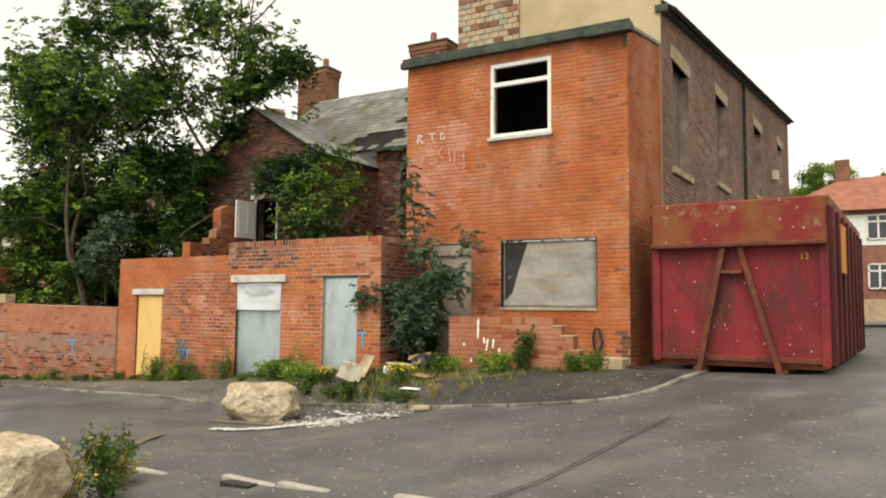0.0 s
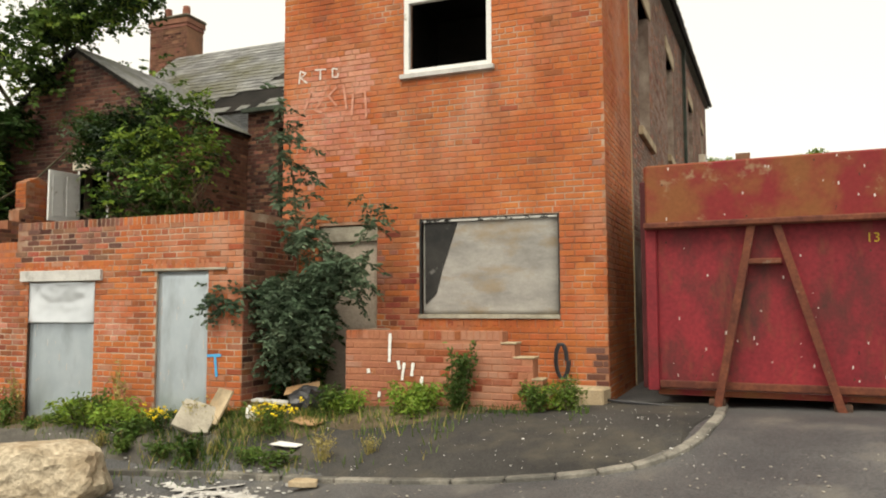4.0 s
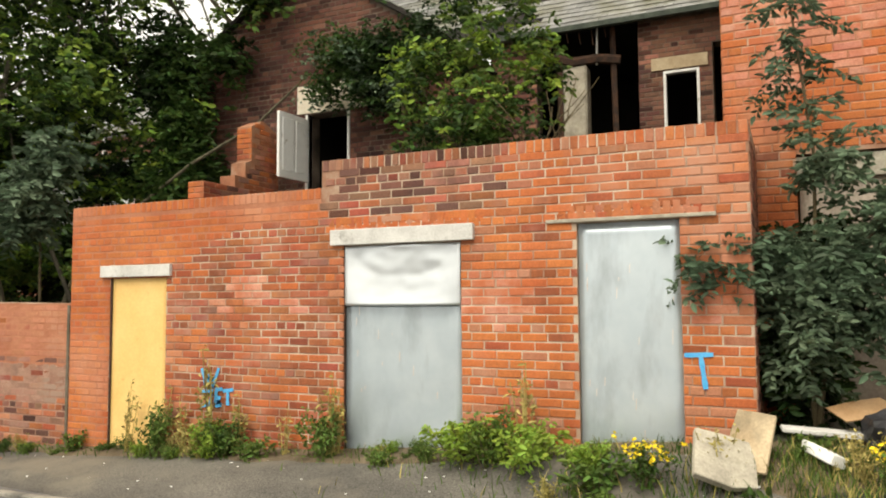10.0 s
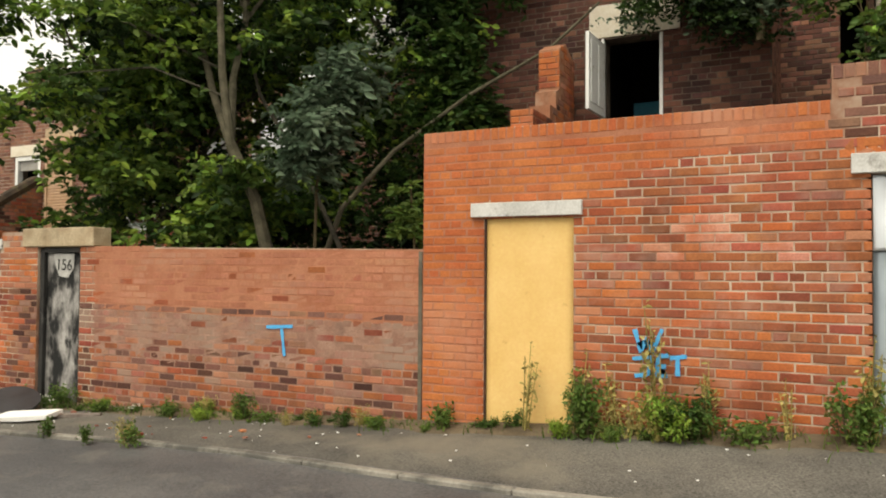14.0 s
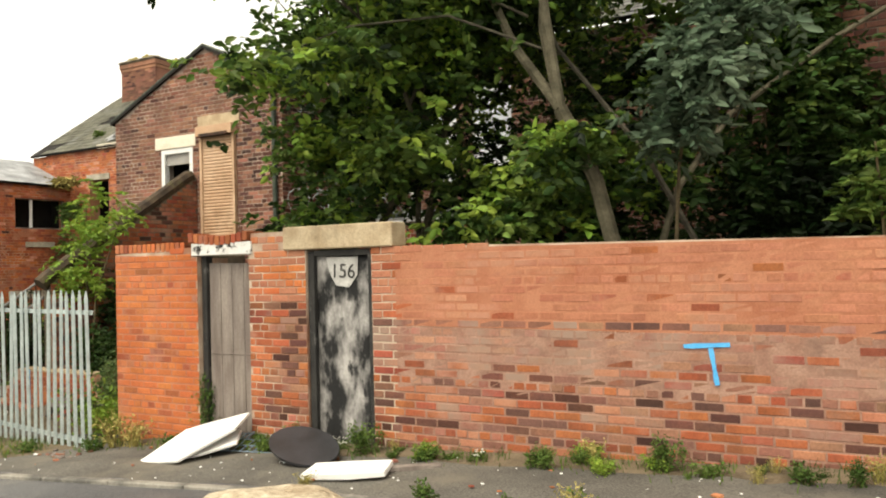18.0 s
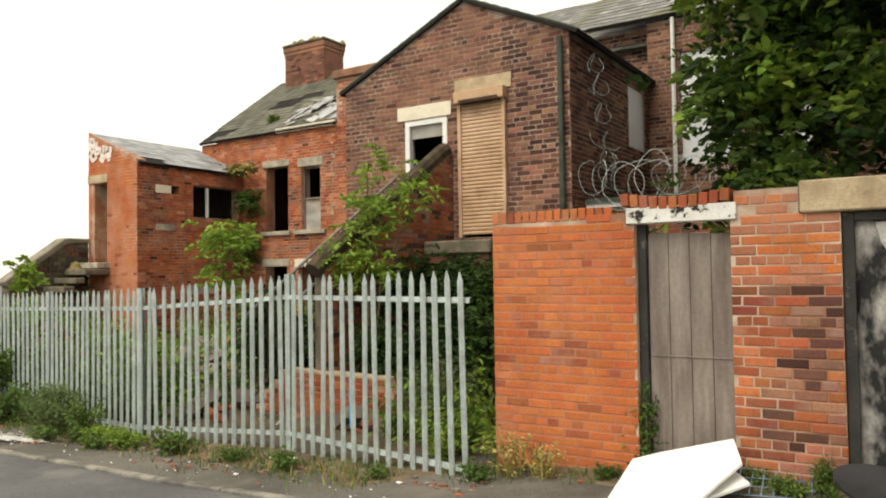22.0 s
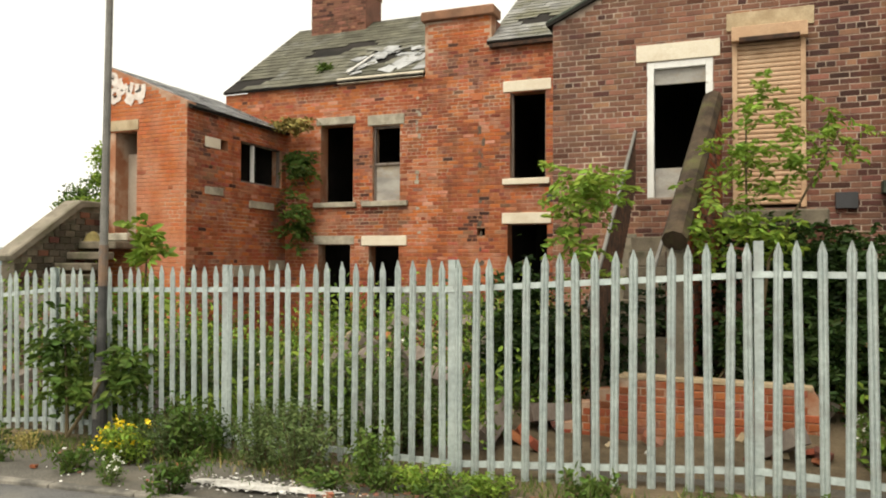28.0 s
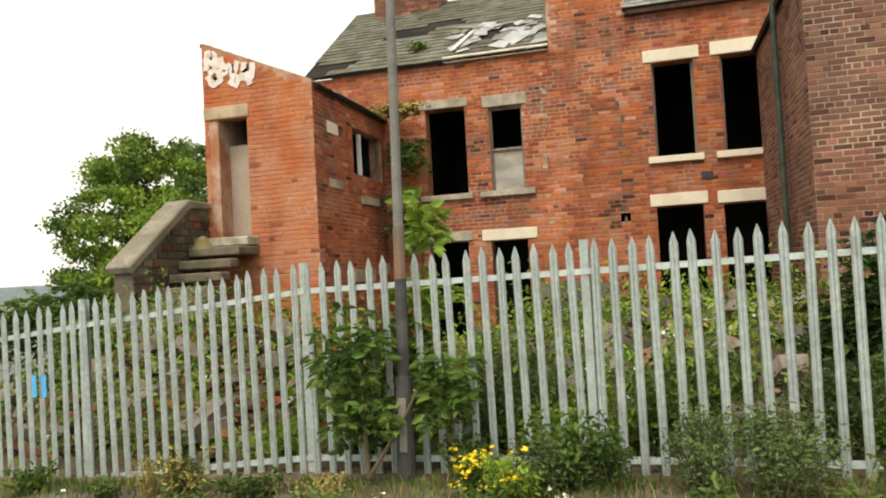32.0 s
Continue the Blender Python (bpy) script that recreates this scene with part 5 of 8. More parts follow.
chimney(3.45, 5.6, 8.3, 10.05, 1.35, 0.7, 1, house_a, 84)
chimney(-1.3, 5.6, 7.5, 9.9, 1.3, 0.7, 2, house_a, 85)

# house A: white door leaf, frames and charred posts
at_u("door_frame", None, M["white_paint"], house_a, (2.26, 2.3, -0.03, 0.1, 2.4, 4.3), (3.0, 3.04, -0.02, 0.1, 2.4, 4.3), label="white door frame")
leaf = at_u("door", None, M["white_paint"], house_a, (0, 0.68, 0, 0.045, 3.26, 4.22), label="white half-door standing open")
leaf.matrix_local = pose(2.27, -0.01, 0, 0, 0, -93)
for u0 in (0.07, 0.37):
    at_u("door_panel", None, M["white_paint"], leaf, (u0, u0 + 0.24, 0.045, 0.055, 3.36, 4.14), bevel=0.008)
at_u("lintel", None, M["cream"], house_a, (2.1, 3.25, -0.02, 0.2, 4.32, 4.75), label="cracked cream rendered lintel")
at_u("blue_door", None, surf("teal_inner_door", (0.03, 0.13, 0.18), (0.05, 0.19, 0.25), scale=3), house_a, (2.42, 2.8, 1.2, 1.24, 2.35, 3.7))
at_u("stone_pillar", None, M["grey_sill"], house_a, (5.56, 5.96, 2.6, 2.9, 3.4, 5.32), label="pale stone pillar with burnt edges", bevel=0.03)
part("charred_post", tube([(5.5, 2.7, 3.4), (5.49, 2.7, 5.4)], 0.05, 5), M["iron"], house_a, "charred window post")
part("charred_post", tube([(6.42, 2.72, 3.4), (6.38, 2.7, 5.9)], 0.05, 5), M["iron"], house_a, "charred window post")
part("hanging_batten", tube([(6.12, 2.66, 5.3), (6.14, 2.64, 5.92)], 0.018, 4), M["timber_grey"], house_a)
part("sagging_beam", tube([(4.85, 2.66, 5.62), (5.4, 2.64, 5.5), (5.75, 2.62, 5.38), (6.15, 2.66, 5.4), (6.5, 2.7, 5.34)], 0.085, 6), M["iron"], house_a, "charred sagging lintel")
for k in range(7):
    part("hanging_lath", tube([(5.0 + 0.21 * k, 2.62, 5.9), (5.03 + 0.21 * k, 2.6, 5.72 - 0.05 * (k % 3))], 0.012, 4), M["iron"], house_a)
at_u("render_patch", None, M["stone"], house_a, (4.92, 5.3, 2.7, 2.85, 5.56, 5.95))
at_u("window_frame", None, M["white_paint"], house_a, (7.18, 7.22, 2.6, 2.7, 4.0, 5.03), (7.68, 7.72, 2.6, 2.7, 4.0, 5.03), (7.22, 7.68, 2.6, 2.7, 4.99, 5.03), (7.22, 7.68, 2.6, 2.7, 4.0, 4.04), label="white window frame")
at_u("lintel", None, M["stone"], house_a, (7.0, 7.85, 2.59, 2.75, 5.05, 5.25), label="sandstone lintel")
at_u("gutter", None, M["gutter"], house_a, (4.3, 8.4, 2.36, 2.46, 5.84, 5.93))

# ---- left wing details ----
at_u("lintel", None, M["cream"], wing, (1.15, 2.22, -0.02, 0.2, 3.69, 3.92), label="cream painted stone lintel")
at_u("door_frame", None, M["white_paint"], wing, (1.29, 1.38, 0.0, 0.12, 1.85, 3.68), (2.04, 2.13, 0.0, 0.12, 1.85, 3.68), (1.38, 2.04, 0.0, 0.12, 3.59, 3.68), label="white flaking door frame")
at_u("transom_board", None, M["ply_grey"], wing, (1.38, 2.04, 0.06, 0.09, 3.38, 3.59), label="grey board over the doorway")
at_u("lower_board", None, M["ply_grey"], wing, (1.38, 2.04, 0.08, 0.1, 1.85, 2.25), label="grey board low in the doorway")
at_u("lintel", None, M["stone"], wing, (2.3, 3.33, -0.03, 0.2, 3.99, 4.22), label="sandstone lintel")
at_u("shutter_box", None, M["shutter"], wing, (2.36, 3.25, -0.16, 0.0, 3.82, 4.0), label="open rusted shutter box")
at_u("shutter_roll", None, M["iron"], wing, (2.45, 3.16, -0.17, -0.04, 3.8, 3.86))
shut = thing("roller_shutter")
shut.parent = wing
tagged(shut, "faded tan steel roller shutter")
slat = bpy.data.meshes.new("slat")
bm = prism([(0.0, 0.0), (0.02, 0.008), (0.026, 0.03), (0.02, 0.052), (0.0, 0.06), (-0.004, 0.03)], 2.42, 3.18, "x")
bmesh.ops.recalc_face_normals(bm, faces=bm.faces)
bm.to_mesh(slat)
bm.free()
slat.materials.append(M["shutter"])
for k in range(35):
    s = new("slat", slat)
    s.parent = shut
    s.matrix_local = Matrix.Translation((0, -0.02, 1.72 + k * 0.0605)) @ Matrix.Diagonal((1, -1, 1, 1))
at_u("guide_rail", None, M["shutter"], shut, (2.37, 2.43, -0.07, 0.02, 1.68, 3.95))
at_u("guide_rail", None, M["shutter"], shut, (3.17, 3.23, -0.07, 0.02, 1.68, 3.95))
at_u("landing", None, M["mossy_dark"], wing, (2.25, 3.4, -0.9, 0.0, 1.4, 1.6), label="worn stone landing", bevel=0.02)
at_u("landing_wall", None, M["brick_dark"], wing, (2.3, 3.35, -0.85, -0.01, -0.9, 1.4))
at_u("vent_box", None, M["plastic_black"], wing, (3.55, 3.8, -0.08, -0.01, 1.65, 1.85))
part("downpipe", tube([(4.17, -0.07, 4.6), (4.17, -0.07, 1.9), (4.17, -0.1, 1.8), (4.17, -0.1, -0.6)], 0.045, 8), M["gutter"], wing, "dark cast iron downpipe")
at_u("pipe_hopper", None, M["gutter"], wing, (4.05, 4.29, -0.18, -0.01, 1.82, 1.97))
at_u("meter_box", None, M["cream"], wing, (3.75, 4.25, -0.05, -0.01, 0.75, 1.05))
part("corner_board", tube([(-0.1, 1.5, 4.4), (-0.11, 1.5, 1.5), (-0.09, 1.49, -0.8)], 0.045, 8), M["gutter"], wing, "brown weathered downpipe")
roof_plane("wing_roof", wing, (2.48, -0.06, 5.55), (0, 4.0, 0), (1.97, 0, -0.88), "slate", 86, label="grey slate wing roof")
roof_plane("wing_roof", wing, (2.48, 3.94, 5.55), (0, -4.0, 0), (-2.58, 0, -1.19), "slate", 87, label="grey slate wing roof")
for s_, e_ in (((2.48, 5.55), (-0.08, 4.37)), ((2.48, 5.55), (4.4, 4.7))):
    part("verge_board", tube([(s_[0], -0.05, s_[1]), (e_[0], -0.05, e_[1])], 0.02, 4), M["gutter"], wing, "dark verge board")
sheet_board("window_sheet", 2.6, 3.5, 3.3, 4.4, 0.02, M["sheet_pale"], None, "galvanised sheet over a side window", 0.004)
bpy.data.objects["window_sheet"].parent = wing
bpy.data.objects["window_sheet"].matrix_local = pose(4.283, 0.004, 0, 0, 0, 90)

# stair to the broken door: steps, brick sides, iron railing
stair = thing("outside_stair", pose(-27.42, 0.85, 0), "steep brick outside stair with iron railing", "stairs")
N = 14
for k in range(4, N - 3):
    at_u("step", None, M["mossy_dark"], stair, (0.12, 0.67 + 0.0236 * k, 0.245 * k, 0.245 * k + 0.29, -0.9 if k == 4 else -0.72 + 0.183 * k, -0.72 + 0.183 * (k + 1)), bevel=0.01)
sp = [(0.93, -0.9), (3.0, -0.9), (3.0, 1.35), (0.93, 0.0)]
w = part("stair_side", prism(sp, 0.0, 0.12, "x"), M["mossy_dark"], stair, "dark mossy stair side")
par = wall_core("parapet", 2.8, [(-1, 1.25), (0, 1.25), (2.8, 3.1), (9, 3.1)], 0.2, [], -0.9, M["mossy_dark"], stair, "red brick sloping parapet")
par.matrix_local = pose(0.89, 0.6, 0, 0, 0, 84.5)
bricks(par, 2.8, [(-1, 1.25), (0, 1.25), (2.8, 3.1), (9, 3.1)], [], -0.7, lambda u, z, r: r.choice(("brick_red", "brick_old", "brick_old", "brick_dark")), seed=56)
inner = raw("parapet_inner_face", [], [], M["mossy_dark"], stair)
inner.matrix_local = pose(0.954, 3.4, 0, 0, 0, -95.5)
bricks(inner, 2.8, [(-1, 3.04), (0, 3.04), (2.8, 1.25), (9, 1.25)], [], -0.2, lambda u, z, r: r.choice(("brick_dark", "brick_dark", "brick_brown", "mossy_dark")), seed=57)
part("coping", tube([(0.775, 0.5, 1.18), (0.79, 0.6, 1.27), (0.87, 1.4, 1.83), (0.975, 2.5, 2.56), (1.05, 3.26, 3.08), (1.055, 3.34, 3.1)], 0.125, 9), surf("dark_brown_coping", (0.035, 0.026, 0.019), (0.085, 0.06, 0.04), scale=5, fine=30, bump=0.8, dist=0.01, stain=(0.1, 0.1, 0.04), stain_scale=3.0), stair, "dark sloping stone coping")
part("handrail", tube([(0.06, -0.05, 0.55), (0.06, 0.1, 0.68), (0.06, 3.35, 2.75), (0.06, 3.45, 2.75)], 0.022, 6), M["lamp_grey"], stair, "grey iron handrail")
part("handrail", tube([(0.55, 0.4, 0.78), (0.64, 1.18, 1.32), (0.86, 3.1, 2.66), (0.87, 3.2, 2.74)], 0.02, 6), M["lamp_grey"], stair, "grey iron handrail")
part("newel", tube([(0.06, 0.08, -0.95), (0.06, 0.08, 0.68)], 0.022, 6), M["iron"], stair)
part("bottom_rail", tube([(0.06, 0.08, -0.49), (0.06, 1.0, 0.2)], 0.016, 5), M["iron"], stair)
for k in range(38):
    y = 0.12 + k * 0.0865
    z = -0.55 + 0.747 * y
    part("baluster", tube([(0.06, y, z), (0.06, y, 0.66 + 0.64 * (y - 0.1))], 0.011, 5), M["iron"], stair)

# broken brick wall in the yard behind the railings
frag = thing("yard_wall_fragment", front(-27.75, 1.35), "low broken red brick wall among rubble", "wall")
fr_top = [(-1, -0.6), (0.0, -0.65), (0.15, -0.62), (0.1501, -0.44), (0.33, -0.42), (0.3301, -0.3), (0.5, -0.28), (0.5001, -0.15), (2.3, -0.17), (2.4, -0.35), (9, -0.4)]
w = wall_core("wall", 2.4, fr_top, 0.22, [], -1.1, M["mortar_red"], frag)
bricks(w, 2.4, fr_top, [], -1.0, lambda u, z, r: r.choice(("brick_red", "brick_red", "brick_red", "brick_old")), seed=55)
part("mortar_ledge", prism([(0.55, -0.16), (2.3, -0.18), (2.3, -0.15), (0.6, -0.13)], -0.01, 0.21), M["stone"], frag, "pale mortar bed along the broken top")

# ---- red house details ----
def lintel(u0, u1, z0, z1, mat, y=-0.03):
    at_u("lintel", None, M[mat], back, (u0, u1, y, 0.2, z0, z1), label="cream painted stone lintel" if mat == "cream" else "grey stone lintel", bevel=0.008)


def sill(u0, u1, z0, z1, mat):
    at_u("window_sill", None, M[mat], back, (u0, u1, -0.08, 0.2, z0, z1), label="painted stone sill", bevel=0.008)


lintel(1.85, 2.82, 3.99, 4.16, "grey_sill"); lintel(3.12, 3.98, 3.91, 4.13, "grey_sill")
lintel(1.8, 2.8, 1.36, 1.55, "grey_sill"); lintel(2.98, 4.05, 1.33, 1.54, "cream")
lintel(6.16, 7.14, 4.39, 4.61, "cream"); lintel(7.33, 8.35, 4.39, 4.63, "cream")
lintel(6.14, 7.14, 1.75, 1.97, "cream"); lintel(7.3, 8.32, 1.73, 1.95, "cream")
sill(1.8, 2.85, 2.17, 2.28, "grey_sill"); sill(3.0, 4.07, 2.17, 2.28, "grey_sill")
sill(6.16, 7.12, 2.53, 2.65, "cream"); sill(7.33, 8.35, 2.53, 2.65, "cream")
sill(6.2, 7.1, -0.2, -0.06, "cream"); sill(7.35, 8.3, -0.2, -0.06, "cream")
at_u("window_board", None, M["ply_grey"], back, (3.26, 3.85, 0.12, 0.14, 2.29, 3.08), label="grey board in the lower sash")
at_u("window_frame", None, M["wood_grey"], back, (3.23, 3.27, 0.08, 0.16, 2.29, 3.9), (3.84, 3.88, 0.08, 0.16, 2.29, 3.9), (3.27, 3.84, 0.08, 0.16, 3.06, 3.11), (3.27, 3.84, 0.08, 0.16, 3.85, 3.9))
for a, b in ((6.3, 7.03), (7.49, 8.23)):
    at_u("window_frame", None, M["wood_grey"], back, (a, a + 0.04, 0.12, 0.2, 2.66, 4.38), (b - 0.04, b, 0.12, 0.2, 2.66, 4.38), bevel=0)
at_u("eaves_board", None, M["cream"], back, (2.4, 4.45, -0.1, 0.05, 4.86, 4.98), label="bleached eaves board")
at_u("eaves_board", None, M["iron"], back, (5.9, 8.5, -0.14, 0.05, 5.3, 5.42), label="charred sagging eaves board")
at_u("pier_cap", None, M["brick_brown"], back, (4.38, 5.98, -0.1, 0.42, 6.0, 6.2), label="weathered brick pier cap", bevel=0.02)
at_u("vent_hole", None, M["plastic_black"], back, (7.05, 7.25, -0.02, 0.02, 2.18, 2.32))
at_u("air_brick", None, M["brick_orange"], back, (5.5, 5.72, -0.02, 0.02, 4.28, 4.4))
roof_plane("left_roof", back, (-0.6, -0.12, 4.9), (5.05, 0, 0), (0, 3.3, 2.4), "slate_moss", 88, patch((3.6, 1.2, 0.5, 0.5), (1.9, 1.9, 0.55, 0.35), (0.2, 0.3, 0.8, 0.3), (2.6, 2.2, 0.5, 0.2)), label="broken mossy slate roof")
roof_plane("right_roof", back, (5.85, -0.16, 5.4), (7.2, 0, 0), (0, 3.3, 2.3), "slate", 89, patch((0.9, 1.0, 0.5, 0.3)), label="grey slate roof with slipped slates")
rl = random.Random(17)
for k in range(34):
    u, v = rl.uniform(3.0, 4.95), rl.uniform(0.25, 1.9)
    w_, h_ = rl.uniform(0.1, 0.5), rl.uniform(0.12, 0.5)
    o = part("loose_slate", prism([(-w_ / 2, -h_ / 2), (w_ / 2, -h_ / 2 * rl.uniform(0.5, 1)), (w_ / 2 * rl.uniform(0.6, 1), h_ / 2), (-w_ / 2 * rl.uniform(0.5, 1), h_ / 2 * rl.uniform(0.6, 1))], 0, 0.012, "z"), M["slate_light" if k % 3 else "slate"], back)
    o.matrix_local = Matrix.Translation((u - 0.6, -0.12 + v * 0.81, 4.9 + v * 0.588 + 0.05)) @ Euler((radians(36 + rl.uniform(-6, 6)), radians(rl.uniform(-7, 7)), 0)).to_matrix().to_4x4() @ Matrix.Rotation(radians(rl.uniform(-50, 50)), 4, "Z")
part("roof_batten", boxes((-0.06, 0.06, -0.02, 0.0, 0, 0.95)), M["timber_grey"], back, "pale bare batten").matrix_local = Matrix.Translation((2.55, 0.1, 5.14)) @ Euler((radians(-54), 0, radians(-22))).to_matrix().to_4x4()
chimney(0.05, 2.7, 6.2, 8.3, 1.6, 0.9, 0, back, 90, "mossy brown brick chimney stack")
at_u("gable_post", None, M["brick_brown"], back, (5.0, 5.9, 0.33, 3.4, 5.38, 6.0))
for a, b, z0, z1 in ((0.6, 1.55, 3.05, 5.15), (1.9, 2.8, 3.05, 5.05)):
    at_u("window_sheet", None, M["sheet_pale"], back, (12.4 + a, 12.4 + b, -0.2, -0.17, z0, z1), label="galvanised sheet over a tall window", bevel=0)
part("downpipe", tube([(12.9, -0.34, 5.8), (12.9, -0.34, 2.5)], 0.04, 8), M["white_paint"], back, "white plastic downpipe")
roof_plane("terrace_roof", back, (11.0, -0.4, 5.85), (12.0, 0, 0), (0, 3.4, 2.4), "slate", 91, label="grey slate terrace roof")
at_u("chimney_block", None, M["brick_brown"], back, (15.0, 16.0, 2.6, 3.4, 7.6, 9.4), label="brown brick chimney stack")

part("base_render", prism([(2.72, -0.9), (5.5, -0.9), (5.5, 0.35), (5.2, 0.42), (4.6, 0.5), (3.9, 0.46), (3.88, -0.31), (2.72, -0.31)], 0.0, -0.012), surf("dark_grey_damp_render", (0.1, 0.09, 0.082), (0.19, 0.17, 0.155), scale=2.5, bump=0.4), back, "dark damp render at the wall base")
rsr = random.Random(33)
for u0, z0, z1 in ((4.3, 1.2, 4.5), (5.68, 0.9, 4.2)):
    scar = []
    for k in range(17):
        u, z = u0 + rsr.gauss(0, 0.03), rsr.uniform(z0, z1)
        a, b = rsr.uniform(0.02, 0.06), rsr.uniform(0.02, 0.07)
        scar.append(prism([(u - a, z - b * 0.6), (u + a * 0.7, z - b), (u + a, z + b * 0.5), (u - a * 0.3, z + b)], 0.0, -0.0075 - 0.0001 * k))
    part("mortar_scar", join_bm(*scar), M["grey_sill" if u0 < 5 else "mortar_soot_shade"], back, "ragged scar of an old wall junction")

# ---- outbuilding details ----
at_u("lintel", None, M["stone"], outb, (0.0, 0.82, -0.03, 0.2, 3.48, 3.68), label="sandstone lintel")
sheet_board("inner_door", 0.1, 0.77, 1.5, 3.08, 0.34, M["ply_beige"], outb, "tan board inside the doorway", 0.003)
at_u("door_sill", None, M["grey_sill"], outb, (-0.1, 0.9, -0.35, 0.1, 1.36, 1.5), label="mossy stone door sill", bevel=0.015)
at_u("vent_block", None, M["cream"], ob_side, (0.5, 0.95, -0.02, 0.1, 3.18, 3.38), label="cream stone block")
at_u("stone_block", None, M["grey_sill"], ob_side, (0.5, 1.05, -0.02, 0.1, 2.27, 2.42), label="grey stone block")
at_u("window_sill", None, M["grey_sill"], ob_side, (1.9, 2.75, -0.05, 0.1, 2.1, 2.25), label="grey stone sill")
at_u("window_frame", None, M["wood_grey"], ob_side, (1.62, 1.66, 0.05, 0.12, 2.6, 3.47), (3.06, 3.1, 0.05, 0.12, 2.6, 3.47), (1.66, 3.06, 0.05, 0.12, 3.43, 3.47), (1.66, 3.06, 0.05, 0.12, 2.6, 2.65), label="brown weathered window frame")
at_u("mullion", None, M["white_paint"], ob_side, (2.1, 2.15, 0.045, 0.12, 2.65, 3.43), label="white painted mullion")
at_u("stone_block", None, M["grey_sill"], ob_side, (1.4, 2.4, -0.03, 0.1, 0.67, 0.9), label="grey stone lintel block")
at_u("stone_block", None, M["grey_sill"], ob_side, (2.62, 3.22, -0.03, 0.1, 0.79, 1.01), label="grey stone lintel block")
roof_plane("roof", outb, (2.06, 0.04, 3.87), (0, 3.35, 0), (-2.1, 0, 0.92), "slate_light", 92, patch((0.3, 0.1, 0.5, 0.2)), label="grey slate single-pitch roof")
ribbon("white_graffiti", [sub([(0.08, 4.3), (0.1, 4.6), (0.25, 4.55), (0.24, 4.3), (0.12, 4.25)]), sub([(0.35, 4.5), (0.4, 4.2), (0.5, 4.35), (0.58, 4.15), (0.66, 4.4)]), sub([(0.78, 4.36), (0.76, 4.1), (0.92, 4.1), (0.93, 4.34)]), sub([(0.12, 4.45), (0.3, 4.38), (0.5, 4.3)]), sub([(0.1, 4.22), (0.2, 4.05), (0.34, 4.12), (0.3, 4.3)]), sub([(0.5, 4.1), (0.62, 4.0), (0.7, 4.16)]), sub([(0.82, 4.2), (0.88, 3.98)])], 0.11, G, M["white_spray"], outb, "faded white sprayed scrawl", 9)
M["coping_dark"] = surf("weathered_dark_coping_stone", (0.16, 0.14, 0.11), (0.28, 0.25, 0.2), scale=5, bump=0.6, stain=(0.08, 0.08, 0.045), stain_scale=2.5, stain_at=(0.5, 0.75))
sp = thing("stone_stair_parapet", east(-37.5, 3.03), "dark rubble stone stair with one sloping coped parapet", "stairs")
SP_TOP = [(-1, 1.02), (0, 1.02), (1.37, 2.0), (9, 2.0)]
pw = wall_core("parapet", 1.94, SP_TOP, 0.3, [], -1.3, M["mossy_dark"], sp, "dark rubble parapet")
bricks(pw, 1.94, [(u, z - 0.02) for u, z in SP_TOP], [], -1.1, lambda u, z, r: r.choice(("rubble_stone", "rubble_stone", "rubble_stone", "mossy_dark", "brick_dark")), seed=75, bond="stretcher", course=0.12, depth=0.022)
part("coping", prism([(-0.06, 0.96), (1.36, 2.0), (1.94, 2.0), (1.94, 2.11), (1.32, 2.11), (-0.13, 1.07)], -0.06, 0.36), M["coping_dark"], sp, "worn sandstone coping", 0.02)
for k in range(2, 8):
    at_u("step", None, M["mossy_dark"], sp, (-0.53 + 0.26 * k, -0.27 + 0.26 * k if k < 7 else 1.93, -0.92, -0.024, -1.2 if k < 5 else -0.2 + 0.2 * k, -0.06 + 0.2 * k), bevel=0.02)
part("moss_tuft", tube([(1.52, -0.15, 1.34), (1.52, -0.15, 1.46), (1.55, -0.15, 1.52)], 0.17, 8, 0.05), M["moss"], sp)

# ---- palisade fence ----
fence = thing("palisade_fence", None, "galvanised steel palisade fence with pointed pales along the yard", "fence")
FP = [(-23.35, -0.24, 1.14), (-25.93, 0.12, 1.14), (-28.42, -0.03, 0.99), (-31.05, 0.26, 0.935), (-33.62, 0.39, 0.89), (-36.05, 0.36, 0.66), (-38.5, 0.45, 0.4), (-41.0, 0.6, 0.12)]
PALE_H = 1.95
pale_me = bpy.data.meshes.new("pale")
prof = [(-0.034, 0.004), (-0.022, -0.012), (-0.008, -0.012), (0.0, -0.002), (0.008, -0.012), (0.022, -0.012), (0.034, 0.004), (0.03, 0.008), (0.0, 0.003), (-0.03, 0.008)]
bm = bmesh.new()
low_ring = [bm.verts.new((x, y, 0)) for x, y in prof]
top_ring = [bm.verts.new((x, y, PALE_H - 0.085 - abs(x) * 0.3)) for x, y in prof]
tip = [bm.verts.new((x * 0.12, y * 0.5, PALE_H - 0.002)) for x, y in prof]
for qa, qb in ((low_ring, top_ring), (top_ring, tip)):
    for k in range(len(prof)):
        j = (k + 1) % len(prof)
        bm.faces.new((qa[k], qa[j], qb[j], qb[k]))
bm.faces.new(tip)
bmesh.ops.recalc_face_normals(bm, faces=bm.faces)
bm.to_mesh(pale_me)
bm.free()
pale_me.materials.append(M["steel"])
rf = random.Random(40)
